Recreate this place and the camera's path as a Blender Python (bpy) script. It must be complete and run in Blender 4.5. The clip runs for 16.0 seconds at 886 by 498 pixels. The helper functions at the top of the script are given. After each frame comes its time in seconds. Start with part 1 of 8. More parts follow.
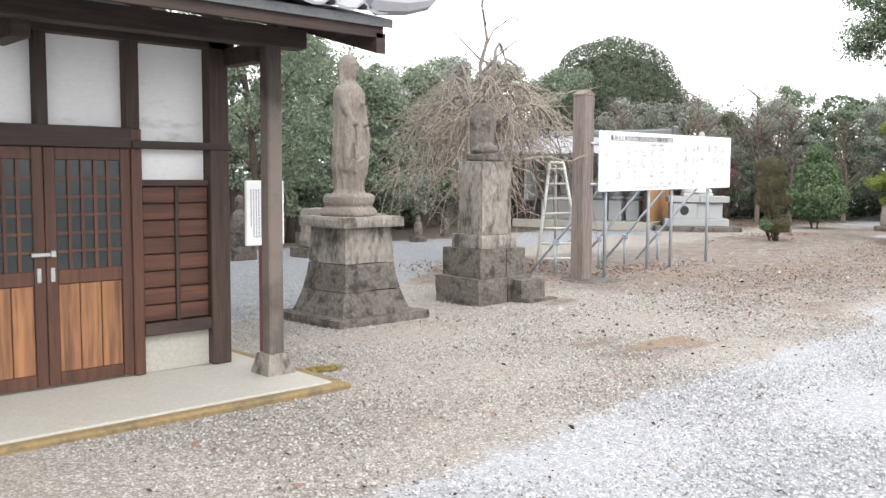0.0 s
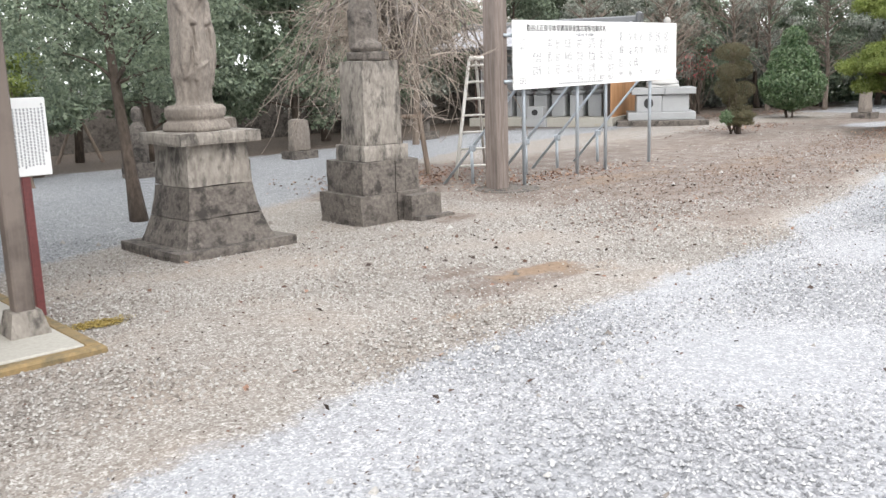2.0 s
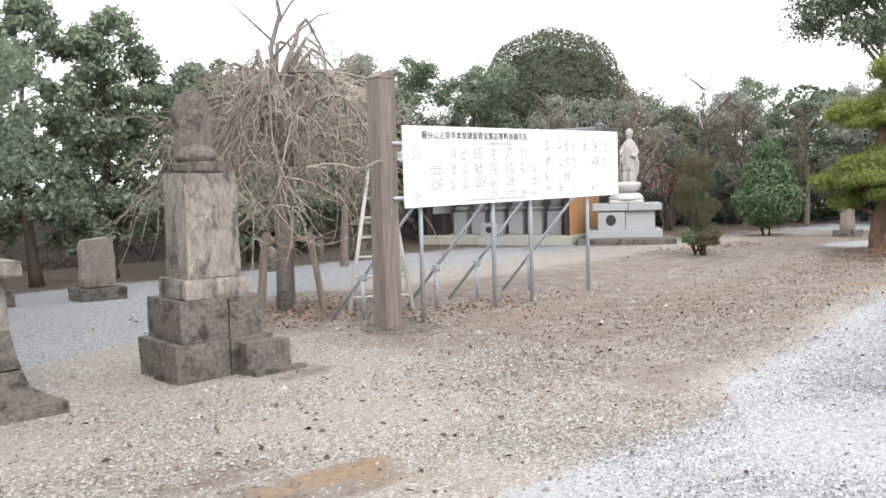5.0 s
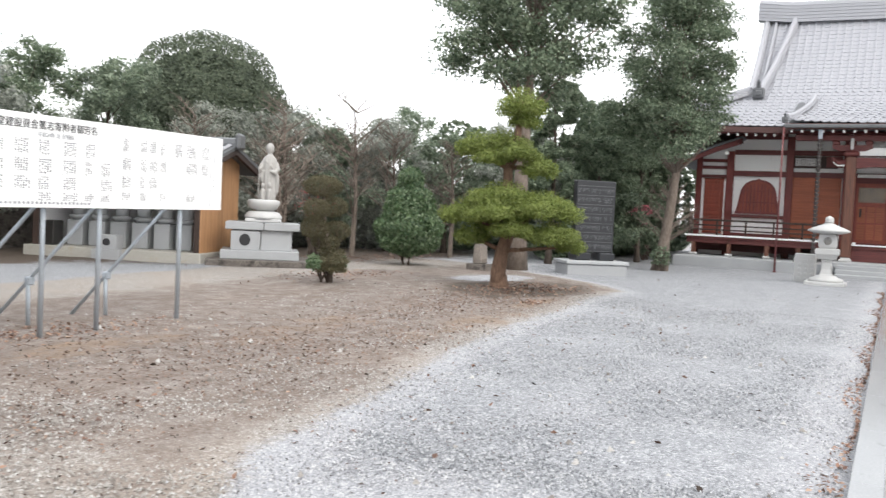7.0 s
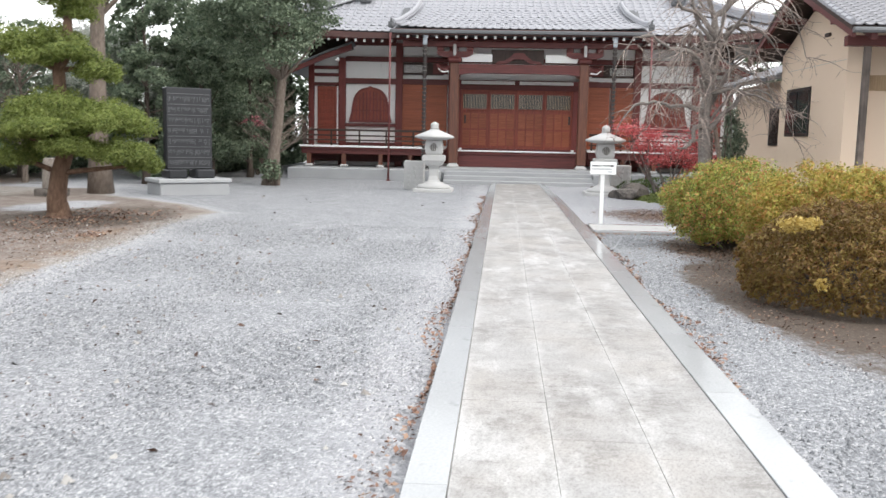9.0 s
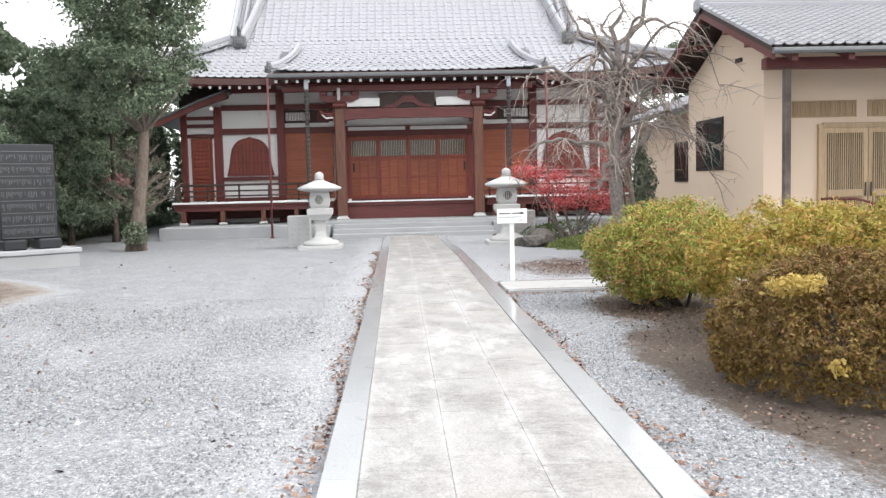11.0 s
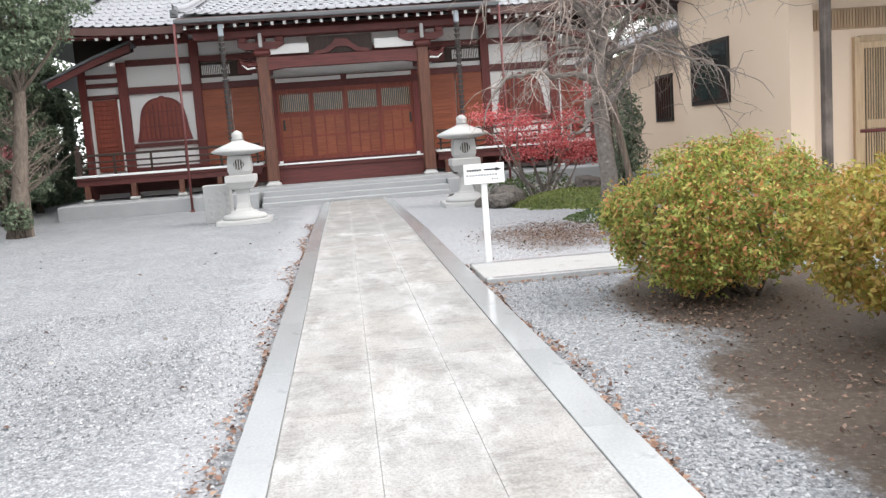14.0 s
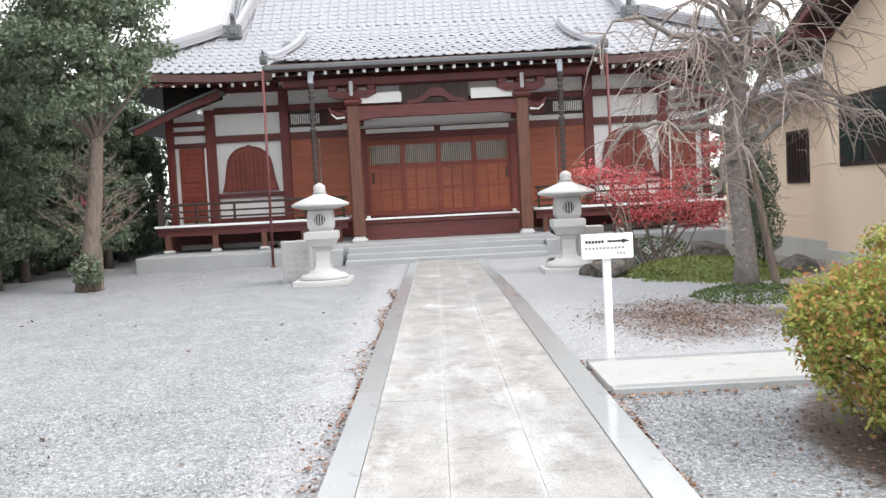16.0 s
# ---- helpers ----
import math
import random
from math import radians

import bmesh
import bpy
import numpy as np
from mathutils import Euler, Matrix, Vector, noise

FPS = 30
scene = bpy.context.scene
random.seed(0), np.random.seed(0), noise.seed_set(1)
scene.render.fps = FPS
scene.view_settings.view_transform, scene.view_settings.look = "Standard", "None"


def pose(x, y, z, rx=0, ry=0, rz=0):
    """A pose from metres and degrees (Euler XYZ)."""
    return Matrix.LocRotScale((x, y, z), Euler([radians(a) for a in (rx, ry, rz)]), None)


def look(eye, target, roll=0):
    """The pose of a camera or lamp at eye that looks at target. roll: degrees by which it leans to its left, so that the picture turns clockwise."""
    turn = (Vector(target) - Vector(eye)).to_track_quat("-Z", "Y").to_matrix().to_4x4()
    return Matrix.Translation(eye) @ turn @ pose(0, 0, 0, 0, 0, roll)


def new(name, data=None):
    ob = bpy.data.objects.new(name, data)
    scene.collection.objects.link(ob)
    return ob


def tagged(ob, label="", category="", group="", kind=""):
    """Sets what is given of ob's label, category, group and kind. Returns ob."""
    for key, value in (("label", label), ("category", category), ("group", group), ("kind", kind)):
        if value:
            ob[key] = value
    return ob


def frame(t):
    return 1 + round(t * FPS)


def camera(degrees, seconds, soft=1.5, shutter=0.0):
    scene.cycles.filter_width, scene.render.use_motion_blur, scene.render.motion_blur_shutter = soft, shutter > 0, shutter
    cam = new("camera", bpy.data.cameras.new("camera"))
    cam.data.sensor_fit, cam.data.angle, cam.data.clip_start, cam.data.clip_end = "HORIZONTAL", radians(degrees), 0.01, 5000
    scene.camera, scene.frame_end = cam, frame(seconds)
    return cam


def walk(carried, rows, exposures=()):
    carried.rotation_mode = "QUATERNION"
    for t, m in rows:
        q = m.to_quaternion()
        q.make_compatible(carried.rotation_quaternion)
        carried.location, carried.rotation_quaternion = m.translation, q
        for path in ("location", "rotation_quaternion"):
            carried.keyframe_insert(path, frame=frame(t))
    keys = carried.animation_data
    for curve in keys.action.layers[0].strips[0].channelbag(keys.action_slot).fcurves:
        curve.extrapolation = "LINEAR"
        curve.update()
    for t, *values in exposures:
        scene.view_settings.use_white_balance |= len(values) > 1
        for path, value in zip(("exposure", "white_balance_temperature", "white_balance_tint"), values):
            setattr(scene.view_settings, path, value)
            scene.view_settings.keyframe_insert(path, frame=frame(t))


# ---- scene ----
cam = camera(52.8, 16.0, soft=1.4, shutter=0.2)
PATH = [
    (0, (0.816, -0.099, 1.517), (2.17, 1.364, 1.353), 0.3),
    (0.5, (1.221, -0.073, 1.545), (2.55, 1.405, 1.321), -0.1),
    (1, (1.707, -0.109, 1.553), (3.015, 1.373, 1.243), -4.1),
    (1.5, (2.188, -0.162, 1.565), (3.525, 1.281, 1.206), -2.3),
    (2, (2.671, -0.114, 1.559), (3.995, 1.333, 1.169), -1.7),
    (2.5, (3.185, -0.112, 1.59), (4.425, 1.4, 1.169), -4.0),
    (3, (3.637, -0.047, 1.622), (4.896, 1.488, 1.376), -3.4),
    (3.2, (3.809, -0.023, 1.636), (5.071, 1.514, 1.421), -3.7),
    (5.3, (5.406, 0.67, 1.516), (6.809, 2.092, 1.414), -0.4),
    (5.5, (5.572, 0.686, 1.515), (7.056, 2.023, 1.415), 0.1),
    (6, (6.014, 0.74, 1.499), (7.666, 1.864, 1.413), 1.3),
    (6.5, (6.483, 0.719, 1.504), (8.199, 1.744, 1.423), 2.0),
    (7, (6.983, 0.709, 1.484), (8.765, 1.612, 1.394), 2.8),
    (7.5, (7.511, 0.622, 1.493), (9.384, 1.311, 1.363), 2.5),
    (8, (8.018, 0.595, 1.491), (9.954, 1.061, 1.297), 2.6),
    (8.5, (8.494, 0.538, 1.386), (10.468, 0.759, 1.15), 1.7),
    (9, (9.083, 0.495, 1.445), (11.063, 0.623, 1.192), 1.2),
    (9.2, (9.294, 0.528, 1.462), (11.281, 0.597, 1.245), 1.2),
    (11.3, (11.672, 0.451, 1.441), (13.664, 0.328, 1.317), -1.2),
    (11.5, (11.883, 0.467, 1.442), (13.876, 0.328, 1.349), -1.0),
    (12, (12.473, 0.415, 1.433), (14.463, 0.228, 1.377), -1.7),
    (12.5, (13.02, 0.392, 1.392), (15.014, 0.275, 1.29), -3.1),
    (13, (13.589, 0.351, 1.364), (15.573, 0.232, 1.141), -3.7),
    (13.5, (14.167, 0.313, 1.361), (16.144, 0.138, 1.11), -4.6),
    (14, (14.784, 0.276, 1.364), (16.758, 0.071, 1.116), -4.2),
    (14.5, (15.22, 0.242, 1.403), (17.198, 0.04, 1.189), -4.4),
    (15, (15.745, 0.229, 1.39), (17.725, 0.096, 1.148), -3.8),
    (15.5, (16.207, 0.201, 1.434), (18.198, 0.123, 1.264), -2.8),
    (16, (16.664, 0.235, 1.431), (18.661, 0.221, 1.314), -2.9),
]
walk(cam, [(t, look(eye, target, roll)) for t, eye, target, roll in PATH],
     [(0, 1.14), (1, 1.22), (2, 1.08), (3, 1.07), (5.3, 1.03), (6, 0.92), (7.5, 0.93), (9, 0.88), (11.4, 1.12), (12, 1.15), (12.6, 1.13), (13.5, 1.03), (15, 1.05), (16, 1.10)])

# ---- world and light: a bright overcast winter day ----
world = bpy.data.worlds.new("overcast")
scene.world = world
world.use_nodes = True
wn = world.node_tree
wn.nodes.clear()
sky = wn.nodes.new("ShaderNodeTexSky")
sky.sky_type = "NISHITA"
sky.sun_disc = False
sky.sun_elevation = radians(38)
sky.sun_rotation = radians(200)
sky.dust_density = 6.0
veil = wn.nodes.new("ShaderNodeMixRGB")
veil.inputs["Fac"].default_value = 0.88
veil.inputs["Color2"].default_value = (11.0, 11.15, 11.4, 1)
wn.links.new(sky.outputs["Color"], veil.inputs["Color1"])
back = wn.nodes.new("ShaderNodeBackground")
back.inputs["Strength"].default_value = 0.105
wn.links.new(veil.outputs["Color"], back.inputs["Color"])
wout = wn.nodes.new("ShaderNodeOutputWorld")
wn.links.new(back.outputs["Background"], wout.inputs["Surface"])
sun_data = bpy.data.lights.new("sun", "SUN")
sun_data.energy, sun_data.angle, sun_data.color = 0.8, radians(25), (1.0, 0.97, 0.92)
sun = new("sun", sun_data)
sun.matrix_world = look((0, 0, 30), (10.0, 16.0, 12.0))


# ---- helpers for materials ----
def node_mat(name):
    m = bpy.data.materials.new(name)
    m.use_nodes = True
    nt = m.node_tree
    return m, nt, nt.nodes["Principled BSDF"]


def add(nt, kind, **values):
    n = nt.nodes.new(kind)
    for k, v in values.items():
        n.inputs[k].default_value = v
    return n


def ramp(nt, source, stops):
    r = nt.nodes.new("ShaderNodeValToRGB")
    r.color_ramp.elements[0].position, r.color_ramp.elements[0].color = stops[0][0], (*stops[0][1], 1)
    r.color_ramp.elements[1].position, r.color_ramp.elements[1].color = stops[-1][0], (*stops[-1][1], 1)
    for p, c in stops[1:-1]:
        e = r.color_ramp.elements.new(p)
        e.color = (*c, 1)
    nt.links.new(source, r.inputs["Fac"])
    return r


def mix(nt, a, b, fac, mode="MIX"):
    n = nt.nodes.new("ShaderNodeMixRGB")
    n.blend_type = mode
    for sock, v in (("Color1", a), ("Color2", b), ("Fac", fac)):
        if isinstance(v, (int, float)):
            n.inputs[sock].default_value = v
        elif isinstance(v, tuple):
            n.inputs[sock].default_value = (*v, 1)
        else:
            nt.links.new(v, n.inputs[sock])
    return n.outputs["Color"]


def coords(nt, scale=(1, 1, 1)):
    tc = nt.nodes.new("ShaderNodeTexCoord")
    mp = nt.nodes.new("ShaderNodeMapping")
    mp.inputs["Scale"].default_value = scale
    nt.links.new(tc.outputs["Object"], mp.inputs["Vector"])
    return mp.outputs["Vector"]


def noise_of(nt, vec, scale, detail=5.0, rough=0.6):
    n = add(nt, "ShaderNodeTexNoise", Scale=scale, Detail=detail, Roughness=rough)
    nt.links.new(vec, n.inputs["Vector"])
    return n.outputs["Fac"]


def bump(nt, bsdf, height, strength=0.3, distance=0.01):
    b = add(nt, "ShaderNodeBump", Strength=strength, Distance=distance)
    nt.links.new(height, b.inputs["Height"])
    nt.links.new(b.outputs["Normal"], bsdf.inputs["Normal"])


def surface(name, light, dark, stain=None, fine=60.0, coarse=2.5, rough=0.8, stain_at=0.55, relief=0.3, depth=0.01, metal=0.0, piece=0.0, stretch=(1, 1, 1)):
    """A weathered surface: fine grain, coarse patches, and stains of their own colour."""
    m, nt, b = node_mat(name)
    v = coords(nt, stretch)
    g = noise_of(nt, v, fine, 6)
    c = noise_of(nt, v, coarse, 4)
    col = ramp(nt, g, [(0.3, dark), (0.7, light)]).outputs["Color"]
    col = mix(nt, col, dark, ramp(nt, c, [(0.35, (0, 0, 0)), (0.75, (0.7, 0.7, 0.7))]).outputs["Color"])
    if stain:
        s = noise_of(nt, v, coarse * 2.7, 8, 0.7)
        col = mix(nt, col, stain, ramp(nt, s, [(stain_at, (0, 0, 0)), (stain_at + 0.12, (0.85, 0.85, 0.85))]).outputs["Color"])
    if piece:
        info = nt.nodes.new("ShaderNodeObjectInfo")
        r = ramp(nt, info.outputs["Random"], [(0, (1 - piece,) * 3), (1, (1 + piece,) * 3)])
        col = mix(nt, col, r.outputs["Color"], 1.0, "MULTIPLY")
    nt.links.new(col, b.inputs["Base Color"])
    b.inputs["Roughness"].default_value = rough
    b.inputs["Metallic"].default_value = metal
    if relief:
        bump(nt, b, g, relief, depth)
    return m


def wood(name, light, dark, along="z", rough=0.65, grain=26.0, piece=0.12, grey=None):
    """Sawn timber: grain drawn out along one axis, with darker growth lines."""
    m, nt, b = node_mat(name)
    st = {"x": (0.06, 1, 1), "y": (1, 0.06, 1), "z": (1, 1, 0.06)}[along]
    v = coords(nt, st)
    g = noise_of(nt, v, grain, 8, 0.65)
    lines = noise_of(nt, v, grain * 3.2, 3, 0.5)
    col = ramp(nt, g, [(0.3, dark), (0.62, light)]).outputs["Color"]
    col = mix(nt, col, dark, ramp(nt, lines, [(0.52, (0, 0, 0)), (0.7, (0.6, 0.6, 0.6))]).outputs["Color"])
    if grey:
        w = noise_of(nt, coords(nt), 1.7, 5)
        col = mix(nt, col, grey, ramp(nt, w, [(0.42, (0, 0, 0)), (0.62, (0.8, 0.8, 0.8))]).outputs["Color"])
    info = nt.nodes.new("ShaderNodeObjectInfo")
    r = ramp(nt, info.outputs["Random"], [(0, (1 - piece,) * 3), (1, (1 + piece,) * 3)])
    col = mix(nt, col, r.outputs["Color"], 1.0, "MULTIPLY")
    nt.links.new(col, b.inputs["Base Color"])
    b.inputs["Roughness"].default_value = rough
    bump(nt, b, g, 0.25, 0.004)
    return m


def leafy(name, cols, rough=0.7, through_light=0.38):
    """Leaves: each one takes its own shade from the given run of colours."""
    m, nt, b = node_mat(name)
    geo = nt.nodes.new("ShaderNodeNewGeometry")
    n = len(cols)
    r = ramp(nt, geo.outputs["Random Per Island"], [(i / (n - 1), c) for i, c in enumerate(cols)])
    patch = noise_of(nt, coords(nt), 0.9, 3)
    col = mix(nt, r.outputs["Color"], tuple(0.6 * q for q in cols[0]), ramp(nt, patch, [(0.45, (0, 0, 0)), (0.7, (0.4, 0.4, 0.4))]).outputs["Color"])
    nt.links.new(col, b.inputs["Base Color"])
    b.inputs["Roughness"].default_value = rough
    tr = nt.nodes.new("ShaderNodeBsdfTranslucent")
    nt.links.new(col, tr.inputs["Color"])
    ms = add(nt, "ShaderNodeMixShader", Fac=through_light)
    nt.links.new(b.outputs["BSDF"], ms.inputs[1])
    nt.links.new(tr.outputs["BSDF"], ms.inputs[2])
    nt.links.new(ms.outputs["Shader"], nt.nodes["Material Output"].inputs["Surface"])
    return m


def islands(name, cols, rough=0.85):
    """Loose pieces (pebbles, litter): each one its own shade."""
    m, nt, b = node_mat(name)
    geo = nt.nodes.new("ShaderNodeNewGeometry")
    n = len(cols)
    r = ramp(nt, geo.outputs["Random Per Island"], [(i / (n - 1), c) for i, c in enumerate(cols)])
    g = noise_of(nt, coords(nt), 90, 3)
    col = mix(nt, r.outputs["Color"], tuple(0.7 * q for q in cols[0]), ramp(nt, g, [(0.5, (0, 0, 0)), (0.75, (0.5, 0.5, 0.5))]).outputs["Color"])
    nt.links.new(col, b.inputs["Base Color"])
    b.inputs["Roughness"].default_value = rough
    return m


# ---- materials ----
M_PLASTER = surface("white_plaster", (0.86, 0.86, 0.85), (0.79, 0.79, 0.78), (0.68, 0.67, 0.66), 40, 1.2, 0.85, 0.62, 0.08, 0.003, stretch=(1, 1, 0.4))
M_PLASTER_OLD = surface("streaked_plaster", (0.86, 0.86, 0.87), (0.77, 0.77, 0.78), (0.58, 0.56, 0.56), 40, 1.6, 0.85, 0.57, 0.08, 0.003, stretch=(0.5, 0.5, 1.4))
M_REDWOOD = wood("red_stained_timber", (0.200, 0.040, 0.033), (0.100, 0.021, 0.019), "z", 0.55)
M_REDBEAM = wood("red_stained_beam", (0.150, 0.034, 0.030), (0.075, 0.019, 0.018), "y", 0.55)
M_DOORWOOD = wood("orange_door_board", (0.36, 0.102, 0.045), (0.225, 0.060, 0.028), "y", 0.5)
M_DOORRED = wood("red_brown_door", (0.302, 0.067, 0.040), (0.179, 0.040, 0.025), "z", 0.5)
M_PILLAR = wood("brown_pillar", (0.162, 0.062, 0.036), (0.060, 0.025, 0.018), "z", 0.5)
M_DARKWOOD = wood("dark_old_timber", (0.060, 0.036, 0.028), (0.022, 0.015, 0.013), "z", 0.7)
M_DARKBEAM = wood("dark_old_beam", (0.058, 0.036, 0.030), (0.022, 0.015, 0.013), "x", 0.7)
M_GREYWOOD = wood("greyed_post", (0.24, 0.20, 0.18), (0.115, 0.093, 0.082), "z", 0.85, 30)
M_EAVEPOST = wood("greyed_eave_post", (0.104, 0.083, 0.072), (0.043, 0.034, 0.030), "z", 0.8, 30, grey=(0.20, 0.165, 0.145))
M_DOORFRAME = wood("brown_door_frame", (0.104, 0.042, 0.024), (0.044, 0.018, 0.012), "z", 0.55)
M_DOORPANEL = wood("grained_door_panel", (0.33, 0.155, 0.07), (0.06, 0.026, 0.017), "z", 0.6, 10)
M_WEATHERBOARD = wood("weathered_board", (0.112, 0.045, 0.027), (0.029, 0.012, 0.009), "x", 0.65, 12)
M_GLASSDARK = surface("dim_pane", (0.055, 0.066, 0.068), (0.025, 0.03, 0.032), None, 5, 1.5, 0.12, relief=0)
M_CONCRETE = surface("concrete", (0.50, 0.50, 0.47), (0.40, 0.40, 0.38), (0.30, 0.30, 0.28), 50, 1.3, 0.85, 0.6, 0.2, 0.004)
M_APRON = surface("pale_concrete", (0.44, 0.425, 0.385), (0.33, 0.318, 0.285), (0.33, 0.28, 0.18), 40, 0.9, 0.85, 0.6, 0.2, 0.004)
M_MOSSCONC = surface("mossy_concrete_edge", (0.29, 0.20, 0.095), (0.19, 0.14, 0.07), (0.12, 0.10, 0.06), 30, 2.5, 0.9, 0.5, 0.4, 0.01)
M_STONE = surface("weathered_stone", (0.205, 0.182, 0.162), (0.085, 0.074, 0.066), (0.026, 0.023, 0.021), 26, 1.9, 0.9, 0.50, 0.5, 0.02)
M_STONEPALE = surface("lichened_pale_stone", (0.37, 0.34, 0.305), (0.165, 0.148, 0.13), (0.042, 0.038, 0.035), 24, 2.1, 0.9, 0.49, 0.5, 0.02, stretch=(1, 1, 0.45))
M_STATUE = surface("old_statue_stone", (0.31, 0.275, 0.24), (0.145, 0.125, 0.11), (0.055, 0.048, 0.043), 38, 3.2, 0.9, 0.6, 0.4, 0.012, stretch=(1, 1, 0.5))
M_GRANITE = surface("grey_granite", (0.42, 0.43, 0.44), (0.30, 0.31, 0.32), None, 160, 1.5, 0.7, relief=0.12, depth=0.002, piece=0.06)
M_GRANITEPALE = surface("pale_granite", (0.54, 0.54, 0.535), (0.43, 0.43, 0.425), (0.30, 0.295, 0.285), 130, 2.0, 0.75, 0.64, 0.12, 0.002)
M_STATUEPALE = surface("weathered_pale_statue", (0.45, 0.44, 0.42), (0.34, 0.332, 0.318), (0.21, 0.205, 0.195), 90, 2.6, 0.85, 0.6, 0.2, 0.003, stretch=(1, 1, 0.5))
M_GRANITEBLACK = surface("polished_black_granite", (0.026, 0.028, 0.033), (0.013, 0.014, 0.017), None, 150, 2.0, 0.32, relief=0)
M_KERB = surface("kerb_stone", (0.42, 0.432, 0.438), (0.33, 0.342, 0.35), (0.25, 0.26, 0.265), 60, 1.6, 0.11, 0.6, 0.1, 0.002, piece=0.06)
M_TILE = surface("silver_grey_tile", (0.355, 0.36, 0.385), (0.30, 0.305, 0.33), (0.24, 0.245, 0.265), 40, 0.7, 0.68, 0.62, 0.1, 0.002, piece=0.06)
M_HOUSETILE = surface("house_grey_tile", (0.29, 0.29, 0.305), (0.225, 0.225, 0.24), (0.17, 0.17, 0.18), 40, 0.9, 0.7, 0.6, 0.1, 0.002, piece=0.10)
M_TILEPALE = surface("pale_ridge_tile", (0.39, 0.395, 0.42), (0.33, 0.335, 0.36), None, 40, 1.0, 0.5, relief=0.1, depth=0.002)
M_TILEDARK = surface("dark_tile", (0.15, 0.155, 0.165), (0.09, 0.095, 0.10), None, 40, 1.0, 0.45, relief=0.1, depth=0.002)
M_BEIGE = surface("beige_render", (0.74, 0.60, 0.47), (0.68, 0.545, 0.42), (0.62, 0.49, 0.37), 120, 0.5, 0.9, 0.62, 0.12, 0.002)
M_TANWOOD = wood("tan_lattice_wood", (0.50, 0.37, 0.235), (0.38, 0.27, 0.165), "z", 0.65)
M_TANWALL = wood("tan_board_wall", (0.42, 0.235, 0.115), (0.30, 0.155, 0.075), "z", 0.65, 14)
M_SMOKEGLASS = surface("dark_window_pane", (0.035, 0.05, 0.05), (0.018, 0.026, 0.028), None, 3, 1.2, 0.06, relief=0)
M_FRAMEDARK = surface("bronze_frame", (0.03, 0.028, 0.026), (0.02, 0.019, 0.018), None, 80, 2, 0.4, relief=0)
M_WHITEPAINT = surface("white_paint", (0.82, 0.83, 0.83), (0.77, 0.78, 0.78), None, 50, 1.5, 0.5, relief=0.03, depth=0.001)
M_BOARD = surface("white_panel", (0.84, 0.85, 0.85), (0.80, 0.81, 0.82), None, 30, 0.8, 0.4, relief=0)
M_INK = surface("black_ink", (0.03, 0.03, 0.032), (0.02, 0.02, 0.022), None, 50, 2, 0.7, relief=0)
M_INKGREY = surface("grey_ink", (0.36, 0.37, 0.39), (0.28, 0.29, 0.31), None, 50, 2, 0.7, relief=0)
M_INKLIST = surface("faded_black_ink", (0.19, 0.195, 0.205), (0.13, 0.135, 0.145), None, 50, 2, 0.7, relief=0)
M_ENGRAVE = surface("dull_engraving", (0.16, 0.165, 0.17), (0.10, 0.104, 0.11), None, 50, 2, 0.7, relief=0)
M_STEEL = surface("galvanised_pipe", (0.46, 0.51, 0.56), (0.34, 0.38, 0.42), (0.24, 0.22, 0.21), 60, 3.0, 0.5, 0.62, 0.05, 0.001, metal=0.35)
M_ALU = surface("dull_aluminium", (0.70, 0.69, 0.66), (0.58, 0.57, 0.54), None, 60, 3.0, 0.5, relief=0.03, depth=0.001, metal=0.3)
M_RUSTPOLE = surface("maroon_paint", (0.17, 0.045, 0.045), (0.11, 0.03, 0.03), None, 40, 3, 0.5, relief=0.05, depth=0.001)
M_CHAIN = surface("dark_bronze", (0.17, 0.155, 0.15), (0.095, 0.088, 0.086), None, 60, 4, 0.45, relief=0.1, depth=0.002, metal=0.6)
M_CHROME = surface("steel_fitting", (0.60, 0.60, 0.60), (0.5, 0.5, 0.5), None, 60, 3, 0.3, relief=0, metal=0.9)
M_BARK = surface("rough_bark", (0.135, 0.105, 0.085), (0.05, 0.038, 0.03), (0.19, 0.175, 0.15), 22, 2.0, 0.95, 0.62, 0.8, 0.03, stretch=(1, 1, 0.35))
M_BARKPINE = surface("pine_bark", (0.27, 0.17, 0.115), (0.105, 0.062, 0.042), (0.20, 0.16, 0.13), 20, 2.2, 0.95, 0.6, 0.8, 0.03, stretch=(1, 1, 0.35))
M_BARKPALE = surface("pale_trunk_bark", (0.25, 0.205, 0.17), (0.12, 0.095, 0.078), (0.32, 0.29, 0.25), 22, 2.0, 0.95, 0.62, 0.8, 0.03, stretch=(1, 1, 0.35))
M_TWIG = surface("bare_twig", (0.42, 0.365, 0.31), (0.25, 0.21, 0.18), None, 40, 2.0, 0.9, relief=0.2, depth=0.003)
M_TWIGDARK = surface("dark_bare_twig", (0.390, 0.319, 0.280), (0.215, 0.172, 0.150), None, 40, 2.0, 0.9, relief=0.2, depth=0.003)
M_CHERRYBARK = surface("cherry_bark", (0.29, 0.262, 0.24), (0.14, 0.12, 0.108), (0.37, 0.36, 0.32), 20, 4.4, 0.9, 0.58, 0.8, 0.03)
M_STAKE = wood("greyed_stake", (0.27, 0.215, 0.175), (0.14, 0.11, 0.088), "z", 0.85)
# dark, mid and grey leaf shades are lifted to carry haze in the colour
M_LEAFDARK = leafy("dark_evergreen_leaf", [(0.095, 0.131, 0.090), (0.143, 0.190, 0.123), (0.197, 0.253, 0.162), (0.306, 0.352, 0.250)])
